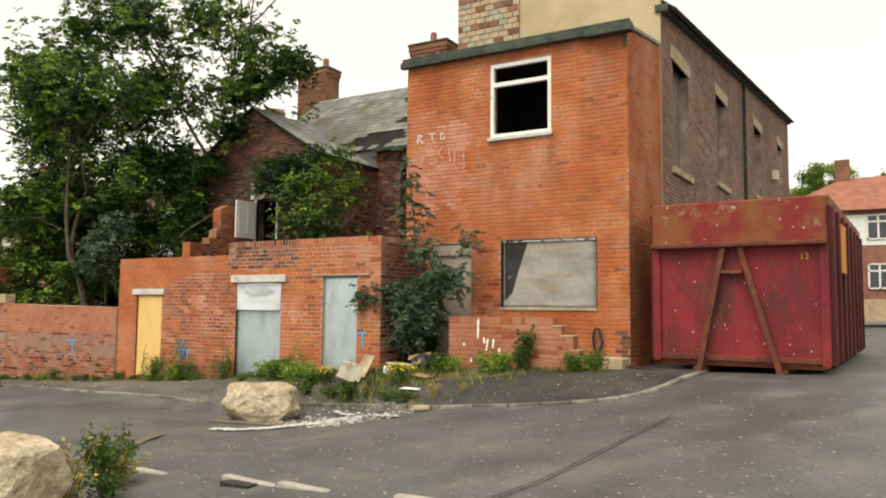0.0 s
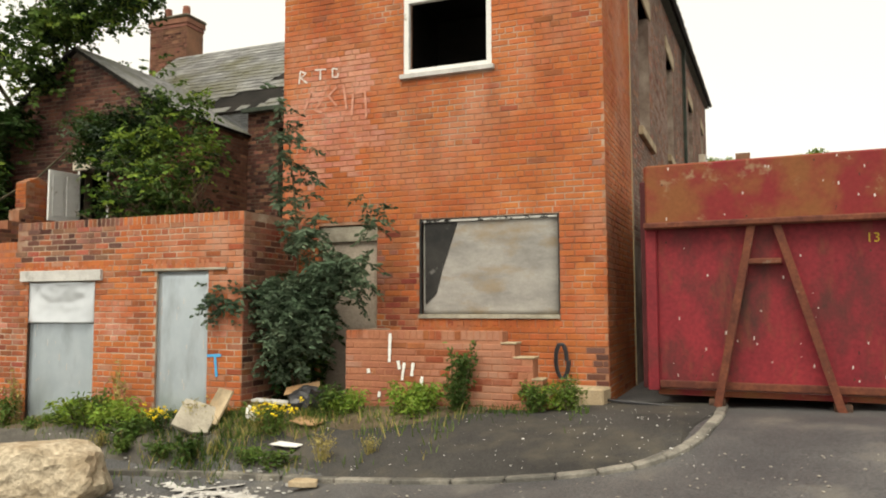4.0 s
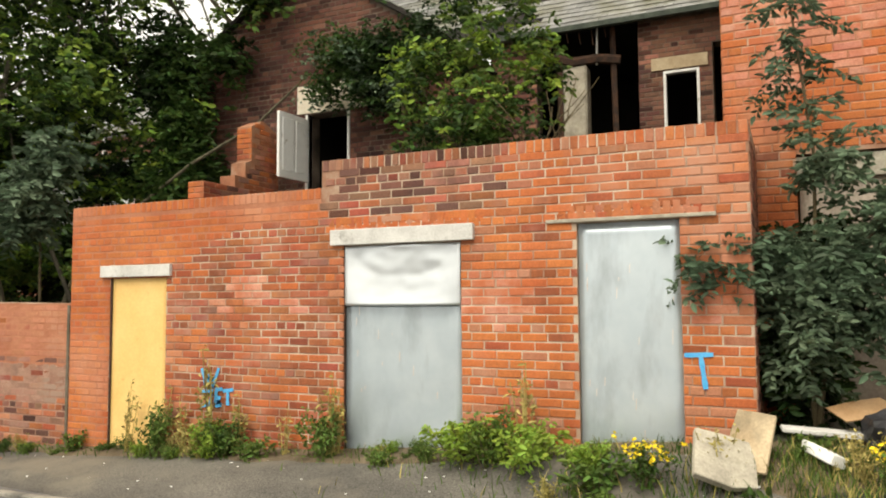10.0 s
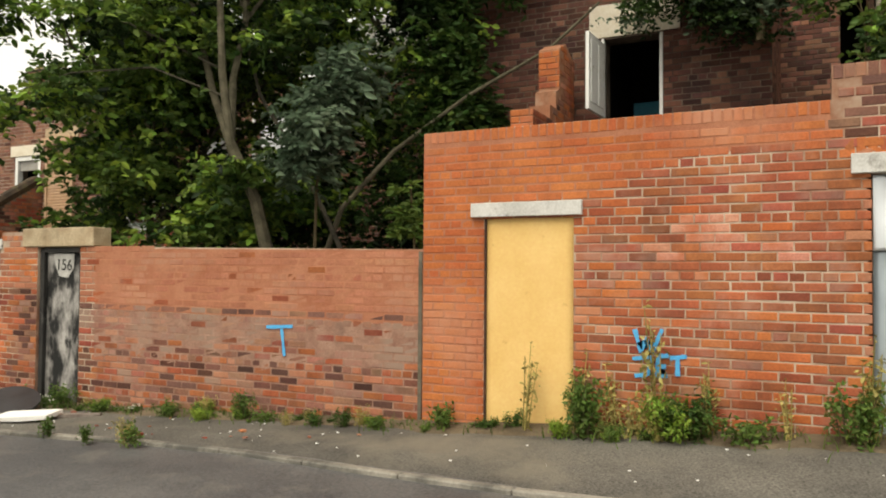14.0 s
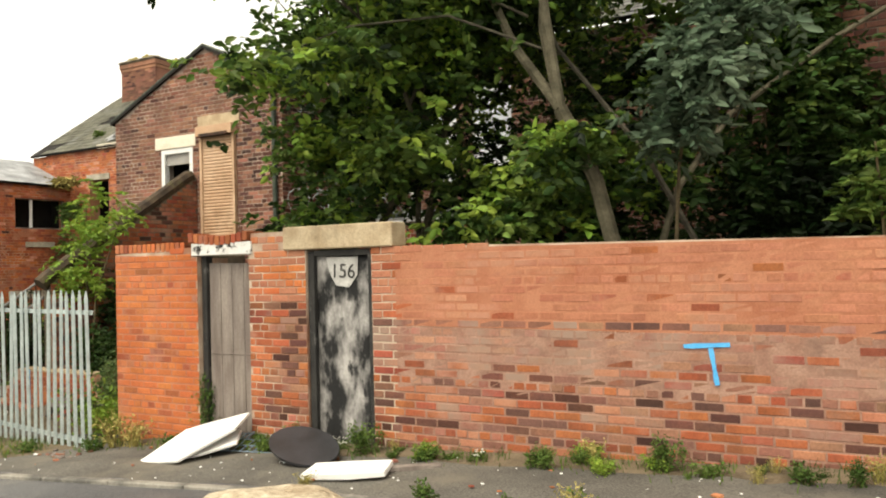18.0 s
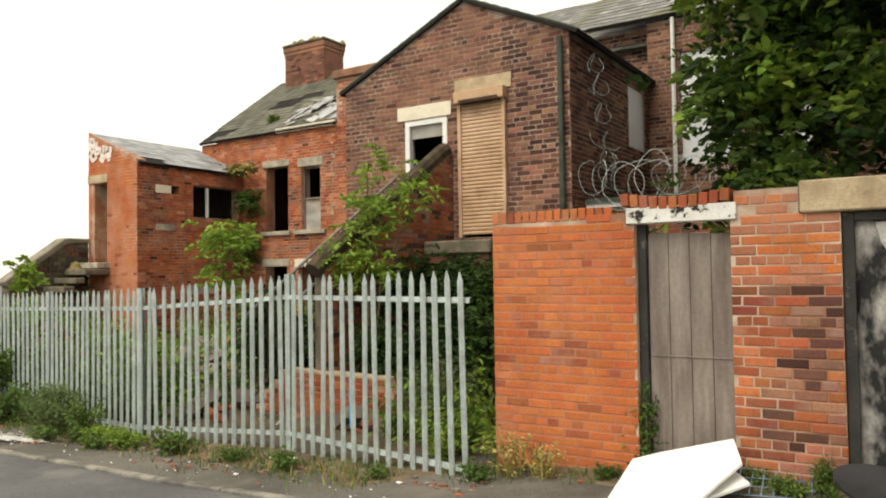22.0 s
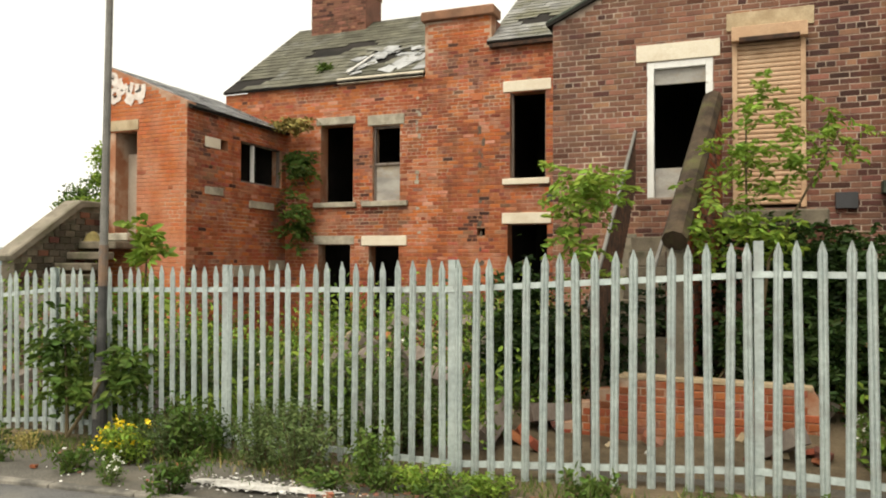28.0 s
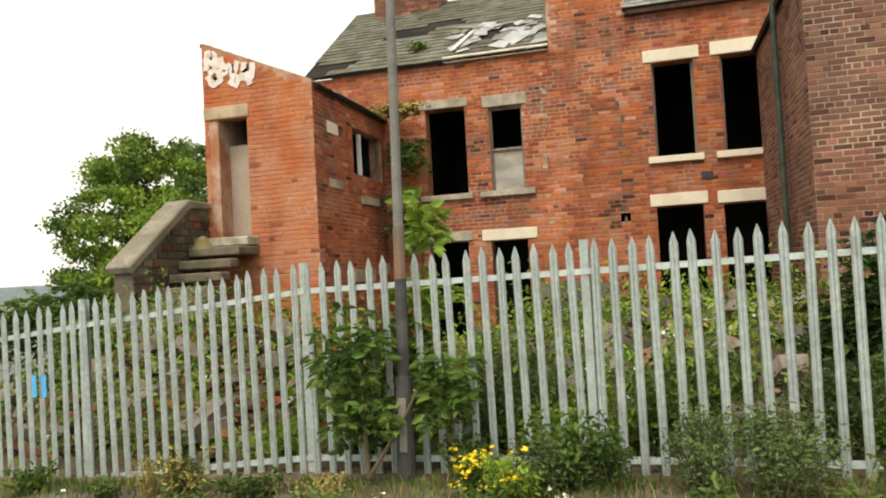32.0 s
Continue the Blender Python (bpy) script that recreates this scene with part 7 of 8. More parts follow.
def coil(centre, radius, axis, label):
    """One loose loop and a half of wire, bent a little out of round."""
    c = Vector(centre)
    p, q = rz.uniform(0, 6), rz.uniform(0.55, 1.3)
    pts = []
    for k in range(30):
        a = k * 0.33 + p
        u, v = radius * math.cos(a) * q + 0.008 * k, radius * math.sin(a) * (1 + 0.15 * math.sin(2 * a + p))
        w = 0.05 * math.sin(a * 1.7) + 0.006 * k
        pts.append(tuple(c + (Vector((w, u, v)) if axis == "x" else Vector((u, w, v)))))
    tagged(part("razor_wire", tube(pts, 0.0055, 4), M["steel"]), label, "wire", "razor wire coils")


for k in range(6):
    coil((-24.08, 4.6 + 0.13 * k + rz.uniform(-0.1, 0.1), 4.15 - 0.31 * k + rz.uniform(-0.1, 0.1)), rz.uniform(0.1, 0.27), "x", "tangled galvanised razor wire on the house wall")
for k in range(8):
    coil((-24.0 + 0.33 * k + rz.uniform(-0.12, 0.12), 4.25 + rz.uniform(-0.1, 0.1), 2.38 + rz.uniform(-0.1, 0.12)), rz.uniform(0.18, 0.34), "y", "tangled galvanised razor wire above the yard")
shed = thing("yard_lean_to", front(-24.1, 4.6), "low red brick lean-to with a white fascia behind the boundary wall", "shed")
w = wall_core("front_wall", 3.5, flat(2.04), 0.22, [], -0.9, M["mortar_dark"], shed)
bricks(w, 3.5, flat(2.02), [], -0.8, lambda u, z, r: r.choice(("brick_red", "brick_old", "brick_brown")), seed=95)
part("fascia", boxes((0.0, 3.5, -0.08, 0.02, 2.05, 2.12)), M["white_paint"], shed, "white fascia board")
part("roof", prism([(-0.12, 2.12), (2.2, 2.36), (2.2, 2.42), (-0.12, 2.18)], 0.0, 3.55, "x"), M["gutter"], shed, "dark felt lean-to roof")

# ---- foliage ----
def leaf_cloud(name, centres, size, mat, parent, seed, droop=0.25, wide=0.5, label="", kind="stuff", outward=None):
    """Folded leaves, two triangles a side, at the centres."""
    rs = np.random.RandomState(seed)
    c = np.asarray(centres, dtype=float)
    n = len(c)
    d = rs.normal(size=(n, 3))
    if outward is not None:
        d = d * 0.7 + outward
    d[:, 2] -= droop
    d /= np.linalg.norm(d, axis=1)[:, None]
    s = np.cross(d, rs.normal(size=(n, 3)))
    s /= np.linalg.norm(s, axis=1)[:, None] + 1e-9
    up = np.cross(s, d)
    up[up[:, 2] < 0] *= -1
    ln = size * rs.uniform(0.6, 1.3, (n, 1))
    v = np.empty((n, 6, 3))
    v[:, 0] = c
    v[:, 1] = c + d * ln * 0.35 + s * ln * wide * 0.5 + up * ln * 0.10
    v[:, 2] = c + d * ln * 0.75 + s * ln * wide * 0.36 + up * ln * 0.04
    v[:, 3] = c + d * ln - up * ln * 0.12
    v[:, 4] = c + d * ln * 0.75 - s * ln * wide * 0.36 + up * ln * 0.04
    v[:, 5] = c + d * ln * 0.35 - s * ln * wide * 0.5 + up * ln * 0.10
    base = (np.arange(n) * 6)[:, None]
    f = np.concatenate([base + np.array([0, 1, 2, 3]), base + np.array([0, 3, 4, 5])], axis=0)
    me = bpy.data.meshes.new(name)
    me.vertices.add(n * 6)
    me.vertices.foreach_set("co", v.reshape(-1))
    me.loops.add(len(f) * 4)
    me.loops.foreach_set("vertex_index", f.reshape(-1).astype(np.int32))
    me.polygons.add(len(f))
    me.polygons.foreach_set("loop_start", (np.arange(len(f)) * 4).astype(np.int32))
    me.update(calc_edges=True)
    me.materials.append(M[mat])
    ob = new(name, me)
    if parent:
        ob.parent = parent
    return tagged(ob, label, kind=kind)


def blob(n, centre, radii, rs, shell=0.45):
    """Points in an uneven ball, thicker towards its skin."""
    d = rs.normal(size=(n, 3))
    d /= np.linalg.norm(d, axis=1)[:, None]
    r = (shell + (1 - shell) * rs.uniform(size=(n, 1))) * rs.uniform(0.75, 1.1, (n, 1))
    return np.asarray(centre) + d * r * np.asarray(radii)


def grow(base, stems, seed, reach, levels=3, start=0.1, spread=0.6, rise=0.5, shrink=0.62, count=(3, 4)):
    """Branches: returns (bars, ends); a bar is (points, radius, end radius)."""
    r = random.Random(seed)
    bars, ends = [], []

    def go(p, d, ln, rad, lv):
        pts = [p]
        for k in range(3):
            d = (d + Vector((r.uniform(-1, 1), r.uniform(-1, 1), r.uniform(-0.6, 1))) * 0.16).normalized()
            p = p + d * ln / 3
            pts.append(p)
        bars.append((pts, rad, rad * 0.6))
        if lv == 0:
            ends.append(p)
            return
        for _ in range(r.randint(*count)):
            nd = (d + Vector((r.uniform(-1, 1), r.uniform(-1, 1), r.uniform(-0.5, 0.9) * rise)) * spread * 1.3).normalized()
            go(pts[r.choice((2, 3, 3))], nd, ln * shrink * r.uniform(0.75, 1.2), rad * 0.55, lv - 1)
        ends.append(p)

    for d, ln in stems:
        go(Vector(base), Vector(d).normalized(), ln * reach, start, levels)
    return bars, ends


# pinnate leaves for ash and similar
def sprays(points, seed, ln, leaflets, size):
    r = random.Random(seed)
    out, dirs = [], []
    for p in points:
        p = Vector(p)
        d = Vector((r.uniform(-1, 1), r.uniform(-1, 1), r.uniform(-0.5, 0.5))).normalized()
        s = d.cross(Vector((0, 0, 1))).normalized()
        for k in range(leaflets):
            f = 0.25 + 0.75 * (k // 2) / (leaflets // 2)
            sg = 1 if k % 2 else -1
            q = p + d * ln * f + Vector((0, 0, -0.3 * ln * f * f))
            out.append(tuple(q))
            dirs.append(tuple((s * sg * 0.9 + d * 0.5) * 2.2))
    return out, np.array(dirs)


def tree(name, base, stems, seed, reach, label, leaf="leaf_dark", size=0.2, per=60, puff=0.45, levels=3, start=0.12, extra=(), keep=None, bark="bark", second=(), spread=0.6, wide=0.5, fan=0, trunks=(), flat_z=0.4):
    t = thing(name, None, label, "tree")
    bars, ends = grow(base, stems, seed, reach, levels, start, spread)
    big = [b for b in bars if b[1] > start * 0.5]
    mid = [b for b in bars if start * 0.16 < b[1] <= start * 0.5]
    part("trunk", join_bm(*[tube(p, a, 8, z) for p, a, z in (*big, *[q for q in trunks if q[1] > 0.06])]), M[bark], t)
    for p, a, z in trunks:
        if a <= 0.06:
            part("limb", tube(p, a, 6, z), M["bark_dark"], t)
    for p, a, z in mid:
        part("limb", tube(p, a, 5, z), M["bark_dark" if bark == "bark" else bark], t)
    rs = np.random.RandomState(seed)
    e = np.array([tuple(p) for p in ends])
    c = np.repeat(e, per, axis=0) + rs.normal(size=(len(e) * per, 3)) * puff * np.array([1, 1, 0.75])
    for ctr, rad, n in extra:
        k = max(3, n // 70)
        cl = blob(k, ctr, rad, rs, 0.15)
        c = np.concatenate([c, np.repeat(cl, 160, axis=0) + rs.normal(size=(k * 160, 3)) * np.array([1, 1, flat_z]) * puff * 0.68])
    if keep is not None:
        c = c[[bool(keep(*q)) for q in c]]
    def crown(pts, mat, sd):
        if not fan:
            return leaf_cloud("crown", pts, size, mat, t, sd, wide=wide)
        q, d = sprays([tuple(p) for p in pts[::fan]], sd, size * 2.2, fan, size)
        return leaf_cloud("crown", q, size, mat, t, sd, 0.3, wide, outward=d)

    for k, (mat, share) in enumerate(second):      # whole sprays take one tint
        tint = np.array([noise.noise((x * 1.7, y * 1.7 + 9 * k, z * 2.6)) for x, y, z in c])
        m = tint + rs.normal(size=len(c)) * 0.12 > np.quantile(tint, 1 - share)
        crown(c[m], mat, seed + 1 + k)
        c = c[~m]
    crown(c, leaf, seed)
    return t


# sycamores behind the boundary wall
def airy(x, y, z, low=4.2, gap=0.26):
    """Holes between the leaf masses, wider towards the top."""
    return noise.noise((x * 0.75, y * 0.75, z * 0.9)) < gap + 0.35 * max(0.0, (low + 2.0 - z) / 2.0)


def clear_a(x, y, z):
    return z > 1.3 and y > 0.15 and x < -14.55 + max(0, z - 5.0) * 0.75 and not (x > -15.6 and z < 4.3) and airy(x, y, z)


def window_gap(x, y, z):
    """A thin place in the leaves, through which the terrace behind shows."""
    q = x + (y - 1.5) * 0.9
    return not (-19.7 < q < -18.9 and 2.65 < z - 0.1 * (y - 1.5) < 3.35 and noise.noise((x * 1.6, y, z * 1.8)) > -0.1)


FORK = (-17.9, 0.72, 2.78)
tree("sycamore_tree", FORK, [((-0.38, 0.32, 1), 1.0), ((-0.8, 0.5, 0.95), 1.0), ((-0.06, 0.03, 1), 0.9)], 5, 2.9, "tall dark green sycamore with a forked olive trunk behind the wall",
     "leaf_dark", 0.115, 80, 0.36, 3, 0.055, extra=[((-18.6, 0.9, 1.75), (1.2, 0.5, 0.4), 450), ((-17.75, 0.8, 2.35), (0.35, 0.3, 0.6), 420), ((-18.6, 1.8, 2.1), (1.6, 0.8, 0.7), 1300), ((-17.4, 1.6, 4.6), (1.6, 1.0, 1.3), 1200), ((-19.5, 1.5, 4.2), (1.4, 0.9, 0.6), 1500), ((-19.9, 1.9, 5.3), (1.8, 1.1, 0.9), 1500), ((-20.7, 1.3, 8.3), (1.1, 0.9, 1.7), 2400), ((-20.5, 1.5, 6.5), (1.0, 0.8, 0.9), 1300), ((-19.2, 1.6, 6.6), (1.0, 0.7, 1.0), 1100),
                                                    ((-20.45, -0.55, 3.2), (0.35, 0.2, 0.1), 210), ((-19.9, -0.1, 3.35), (0.35, 0.3, 0.15), 220), ((-21.2, -0.95, 4.4), (0.5, 0.25, 0.12), 300), ((-20.4, -0.6, 4.5), (0.5, 0.25, 0.15), 300), ((-19.6, 0.0, 4.4), (0.5, 0.4, 0.2), 300)],
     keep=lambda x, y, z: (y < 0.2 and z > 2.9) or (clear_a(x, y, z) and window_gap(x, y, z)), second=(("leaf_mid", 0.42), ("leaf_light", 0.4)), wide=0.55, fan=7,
     trunks=[([(-17.4, 0.98, -0.4), (-17.45, 0.95, 1.3), (-17.62, 0.86, 2.1), FORK], 0.085, 0.07), ([(-18.1, 0.8, 3.4), (-18.9, 0.4, 3.75), (-19.7, -0.1, 3.65), (-20.5, -0.55, 3.3)], 0.014, 0.005), ([(-18.3, 1.0, 3.8), (-19.3, 0.4, 4.35), (-20.4, -0.5, 4.5), (-21.3, -0.95, 4.35)], 0.015, 0.005), ([(-16.7, 1.6, 1.2), (-17.3, 1.5, 2.4), (-18.2, 1.6, 3.6), (-18.6, 1.7, 4.6)], 0.035, 0.02)])
tree("sycamore_tree", (-20.9, 2.4, -0.5), [((-0.1, 0.0, 1), 1.0), ((0.3, 0.1, 1), 0.9)], 8, 3.4, "leafy green sycamore leaning over the brick wall",
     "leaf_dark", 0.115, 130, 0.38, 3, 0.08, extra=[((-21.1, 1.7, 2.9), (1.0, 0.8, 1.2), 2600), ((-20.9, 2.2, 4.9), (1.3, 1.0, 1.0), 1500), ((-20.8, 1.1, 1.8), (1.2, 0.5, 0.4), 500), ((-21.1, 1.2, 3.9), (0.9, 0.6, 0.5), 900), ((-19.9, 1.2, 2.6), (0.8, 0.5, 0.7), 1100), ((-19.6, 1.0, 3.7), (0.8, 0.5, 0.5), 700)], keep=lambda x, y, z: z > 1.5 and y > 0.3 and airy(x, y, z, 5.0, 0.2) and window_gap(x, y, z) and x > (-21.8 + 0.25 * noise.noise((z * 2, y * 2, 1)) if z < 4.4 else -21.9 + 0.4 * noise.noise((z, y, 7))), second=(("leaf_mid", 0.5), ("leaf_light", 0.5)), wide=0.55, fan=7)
tree("sycamore_tree", (-16.9, 4.6, -0.3), [((0.1, 0.0, 1), 1.2), ((0.45, 0.0, 1), 1.2), ((-0.5, 0.1, 1), 1.0)], 13, 4.8, "tall sycamore with airy upper branches against the sky",
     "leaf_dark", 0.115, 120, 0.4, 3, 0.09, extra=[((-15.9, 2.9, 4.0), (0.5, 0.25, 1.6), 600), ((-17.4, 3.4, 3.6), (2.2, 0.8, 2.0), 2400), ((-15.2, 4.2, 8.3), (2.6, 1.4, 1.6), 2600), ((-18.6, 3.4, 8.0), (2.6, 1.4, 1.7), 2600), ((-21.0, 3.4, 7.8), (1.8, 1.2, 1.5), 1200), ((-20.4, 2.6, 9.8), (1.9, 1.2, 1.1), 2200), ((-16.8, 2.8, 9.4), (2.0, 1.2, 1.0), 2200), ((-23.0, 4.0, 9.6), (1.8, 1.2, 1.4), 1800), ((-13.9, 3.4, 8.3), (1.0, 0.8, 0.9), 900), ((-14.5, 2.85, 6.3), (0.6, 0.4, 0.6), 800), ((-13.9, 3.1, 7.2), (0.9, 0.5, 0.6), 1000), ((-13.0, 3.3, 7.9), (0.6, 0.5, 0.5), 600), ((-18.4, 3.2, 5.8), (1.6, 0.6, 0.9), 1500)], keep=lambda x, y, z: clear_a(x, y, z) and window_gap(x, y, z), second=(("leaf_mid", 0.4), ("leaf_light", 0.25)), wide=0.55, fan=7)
part("bare_branch", tube([(-17.3, 1.7, 1.2), (-17.05, 1.86, 2.06), (-16.6, 2.4, 2.85), (-15.6, 2.6, 3.55), (-14.6, 2.9, 4.12), (-14.0, 3.1, 4.7)], 0.04, 7, 0.018), M["bark"], bpy.data.objects["sycamore_tree"], "bare diagonal branch")
# near-black leaf masses added to stand for the shade behind the trunks
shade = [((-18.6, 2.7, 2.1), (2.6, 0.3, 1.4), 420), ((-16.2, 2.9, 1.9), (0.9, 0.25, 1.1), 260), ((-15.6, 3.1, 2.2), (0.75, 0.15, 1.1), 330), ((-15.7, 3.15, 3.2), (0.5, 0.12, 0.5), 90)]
# elder over the outhouse yard
tree("elder_bush", (-10.5, 2.0, 0.3), [((0, 0, 1), 1.0), ((0.25, 0, 1), 1.0), ((-0.15, 0, 1), 1.0)], 31, 1.6, "mid-green elder bush growing over the outhouse yard",
     "leaf_dark", 0.085, 40, 0.22, 3, 0.04, extra=[((-10.55, 2.0, 3.65), (0.55, 0.4, 0.5), 900), ((-10.6, 2.0, 4.5), (0.65, 0.4, 0.45), 1100), ((-11.25, 2.0, 4.35), (0.4, 0.35, 0.4), 500), ((-9.95, 1.95, 4.2), (0.25, 0.3, 0.5), 450), ((-10.4, 1.9, 3.05), (0.5, 0.3, 0.2), 300), ((-10.9, 2.0, 5.0), (0.12, 0.15, 0.3), 100), ((-10.2, 2.0, 4.95), (0.12, 0.15, 0.3), 100)],
     keep=lambda x, y, z: y > 0.6 and x > -11.75 and x < -9.5 and z < 5.5 and not (x < -11.2 and z < 3.85) and noise.noise((x * 2.0, y * 1.6, z * 2.0)) < 0.12, second=(("leaf_mid", 0.5), ("leaf_light", 0.3)), bark="twig", wide=0.5, fan=7, flat_z=0.8)
tree("ivy_growth", (-12.1, 2.9, 3.9), [((0, 0.0, 1), 1.0)], 33, 0.6, "dark ivy hanging over the house doorway",
     "leaf_dark", 0.075, 20, 0.25, 2, 0.05, extra=[((-12.7, 2.85, 4.9), (0.8, 0.32, 0.36), 2600), ((-12.3, 2.9, 4.4), (0.5, 0.28, 0.35), 1400), ((-13.45, 2.95, 4.5), (0.25, 0.18, 0.14), 300), ((-11.9, 2.9, 5.1), (0.3, 0.25, 0.25), 400)], keep=lambda x, y, z: y > 1.5 and z > 3.95 and x > -13.9 and not (x < -13.2 and z < 4.3), second=(("leaf_blue", 0.12),), bark="twig", wide=0.5, fan=5, flat_z=0.6)


def ash(name, base, masses, seed, label, leaf, ln=0.26, leaflets=13, size=0.085, stems=(), category="shrub"):
    t = thing(name, None, label, category)
    rs = np.random.RandomState(seed)
    pts = np.concatenate([blob(int(n * 1.9), c, r, rs, 0.2) for c, r, n in masses])
    c, d = sprays([tuple(p) for p in pts], seed, ln, leaflets, size)
    leaf_cloud("foliage", c, size, leaf, t, seed, 0.3, 0.42, outward=d)
    b = [tube([base, *(s)], 0.022, 6, 0.008) for s in stems]
    if b:
        for q in b:
            part("stem", q, M["twig"], t)
    return t


ash("ash_sapling", (-7.25, 0.62, 0.3), [((-7.28, 0.42, 1.35), (0.45, 0.35, 0.75), 100), ((-7.3, 0.35, 1.75), (0.65, 0.35, 0.34), 100), ((-6.6, 0.45, 2.05), (0.52, 0.28, 0.34), 75), ((-7.95, 0.1, 1.72), (0.34, 0.2, 0.24), 46), ((-7.0, 0.4, 1.45), (0.4, 0.3, 0.4), 60), ((-7.1, 0.5, 2.5), (0.36, 0.25, 0.35), 26),
                                        ((-7.3, 0.5, 3.2), (0.28, 0.2, 0.7), 22), ((-6.3, 0.75, 2.7), (0.16, 0.12, 0.4), 8), ((-7.45, 0.4, 4.0), (0.2, 0.15, 0.5), 9)], 51,
    "grey-green ash sapling between outhouse and annex", "leaf_blue", stems=[[(-7.22, 0.55, 1.5), (-7.2, 0.5, 2.6), (-7.35, 0.45, 4.0)], [(-7.1, 0.5, 1.6), (-6.7, 0.45, 2.1)], [(-7.3, 0.45, 1.2), (-7.7, 0.25, 1.7)]])
# dark leaves added in place of the sapling's own shadow in the passage
ash("ash_undergrowth", (-7.3, 0.8, 0.3), [((-7.35, 0.75, 0.95), (0.35, 0.25, 0.6), 130), ((-7.2, 0.85, 1.7), (0.35, 0.2, 0.6), 110)], 60, "dark leaf mass added for the shade behind the ash sapling", "leaf_dark")
ash("ash_sapling", (-27.4, 0.55, -0.7), [((-27.35, 0.45, 1.65), (0.36, 0.25, 0.36), 26), ((-27.4, 0.5, 1.1), (0.28, 0.25, 0.4), 14)], 52, "light green ash sapling in front of the stair", "leaf_light", stems=[[(-27.4, 0.52, 0.5), (-27.38, 0.48, 1.75)]])
ash("ash_sapling", (-26.0, 1.7, -0.7), [((-26.0, 1.7, 2.0), (0.75, 0.4, 0.55), 34), ((-26.1, 1.7, 1.3), (0.7, 0.4, 0.45), 34), ((-25.3, 1.7, 2.2), (0.3, 0.3, 0.35), 10), ((-25.8, 1.8, 2.6), (0.3, 0.2, 0.25), 8)], 53, "fresh green ash sapling beside the roller shutter", "leaf_light", stems=[[(-26.0, 1.7, 0.8), (-26.0, 1.7, 2.4)], [(-25.8, 1.7, 1.0), (-25.2, 1.7, 2.2)]])
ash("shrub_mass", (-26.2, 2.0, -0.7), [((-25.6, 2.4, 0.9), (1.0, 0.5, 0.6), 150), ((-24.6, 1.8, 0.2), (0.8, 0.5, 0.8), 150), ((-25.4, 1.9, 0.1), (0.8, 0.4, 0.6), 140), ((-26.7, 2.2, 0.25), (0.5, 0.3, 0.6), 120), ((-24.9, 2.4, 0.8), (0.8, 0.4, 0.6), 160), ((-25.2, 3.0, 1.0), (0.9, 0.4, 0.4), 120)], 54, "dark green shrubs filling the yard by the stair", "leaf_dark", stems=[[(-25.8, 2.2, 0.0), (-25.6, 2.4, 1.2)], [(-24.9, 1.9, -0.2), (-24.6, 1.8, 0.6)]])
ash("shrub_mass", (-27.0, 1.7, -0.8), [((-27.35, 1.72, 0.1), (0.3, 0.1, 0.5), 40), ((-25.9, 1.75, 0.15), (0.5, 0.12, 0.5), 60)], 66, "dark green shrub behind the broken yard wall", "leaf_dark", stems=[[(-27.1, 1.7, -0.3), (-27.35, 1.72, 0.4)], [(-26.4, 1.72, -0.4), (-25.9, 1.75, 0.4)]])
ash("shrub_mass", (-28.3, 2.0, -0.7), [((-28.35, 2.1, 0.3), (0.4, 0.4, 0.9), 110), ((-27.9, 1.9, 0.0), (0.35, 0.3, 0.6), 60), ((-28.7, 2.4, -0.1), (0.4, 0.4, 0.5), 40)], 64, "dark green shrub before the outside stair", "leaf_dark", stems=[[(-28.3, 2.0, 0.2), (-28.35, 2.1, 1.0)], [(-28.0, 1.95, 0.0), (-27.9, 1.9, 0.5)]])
ash("ash_sapling", (-32.7, 0.75, -0.8), [((-32.54, 0.8, 1.2), (0.16, 0.15, 0.28), 9), ((-32.6, 0.8, 0.5), (0.3, 0.2, 0.5), 10)], 55, "light green sapling poking above the fence", "leaf_light", 0.2, 9, 0.16, stems=[[(-32.6, 0.8, 0.4), (-32.55, 0.8, 1.4)]])
ash("shrub_mass", (-38.5, 3.0, -1.1), [((-38.3, 2.9, 0.45), (0.5, 0.4, 0.5), 110), ((-39.1, 2.9, 0.35), (0.7, 0.5, 0.55), 130), ((-37.9, 2.6, 0.0), (0.4, 0.3, 0.5), 90), ((-40.0, 3.0, 0.1), (0.6, 0.5, 0.5), 90)], 68, "green shrub crowding the foot of the stone stair", "leaf_mid", 0.24, 9, 0.1, stems=[[(-38.4, 3.0, -0.2), (-38.3, 2.9, 0.6)], [(-38.8, 3.0, -0.2), (-39.1, 2.9, 0.5)], [(-39.4, 3.0, -0.4), (-40.0, 3.0, 0.3)]])
ash("wall_fern", (-35.0, 8.1, 2.0), [((-34.95, 7.9, 3.15), (0.3, 0.22, 0.5), 26), ((-35.05, 7.9, 1.9), (0.28, 0.22, 0.7), 30)], 56, "green fern growing from the wall corner", "leaf_mid", 0.35, 13, 0.12)
ash("ash_bough", (-17.0, 1.2, 1.0), [((-16.55, 0.7, 3.0), (0.5, 0.35, 0.42), 60), ((-16.9, 0.8, 2.55), (0.4, 0.3, 0.35), 40), ((-16.3, 0.8, 3.45), (0.55, 0.35, 0.3), 40)], 58, "grey-green ash bough drooping over the wall", "leaf_blue", 0.3, 11, 0.12, stems=[[(-16.9, 1.1, 2.2), (-16.7, 0.9, 3.1), (-16.4, 0.8, 3.5)]])
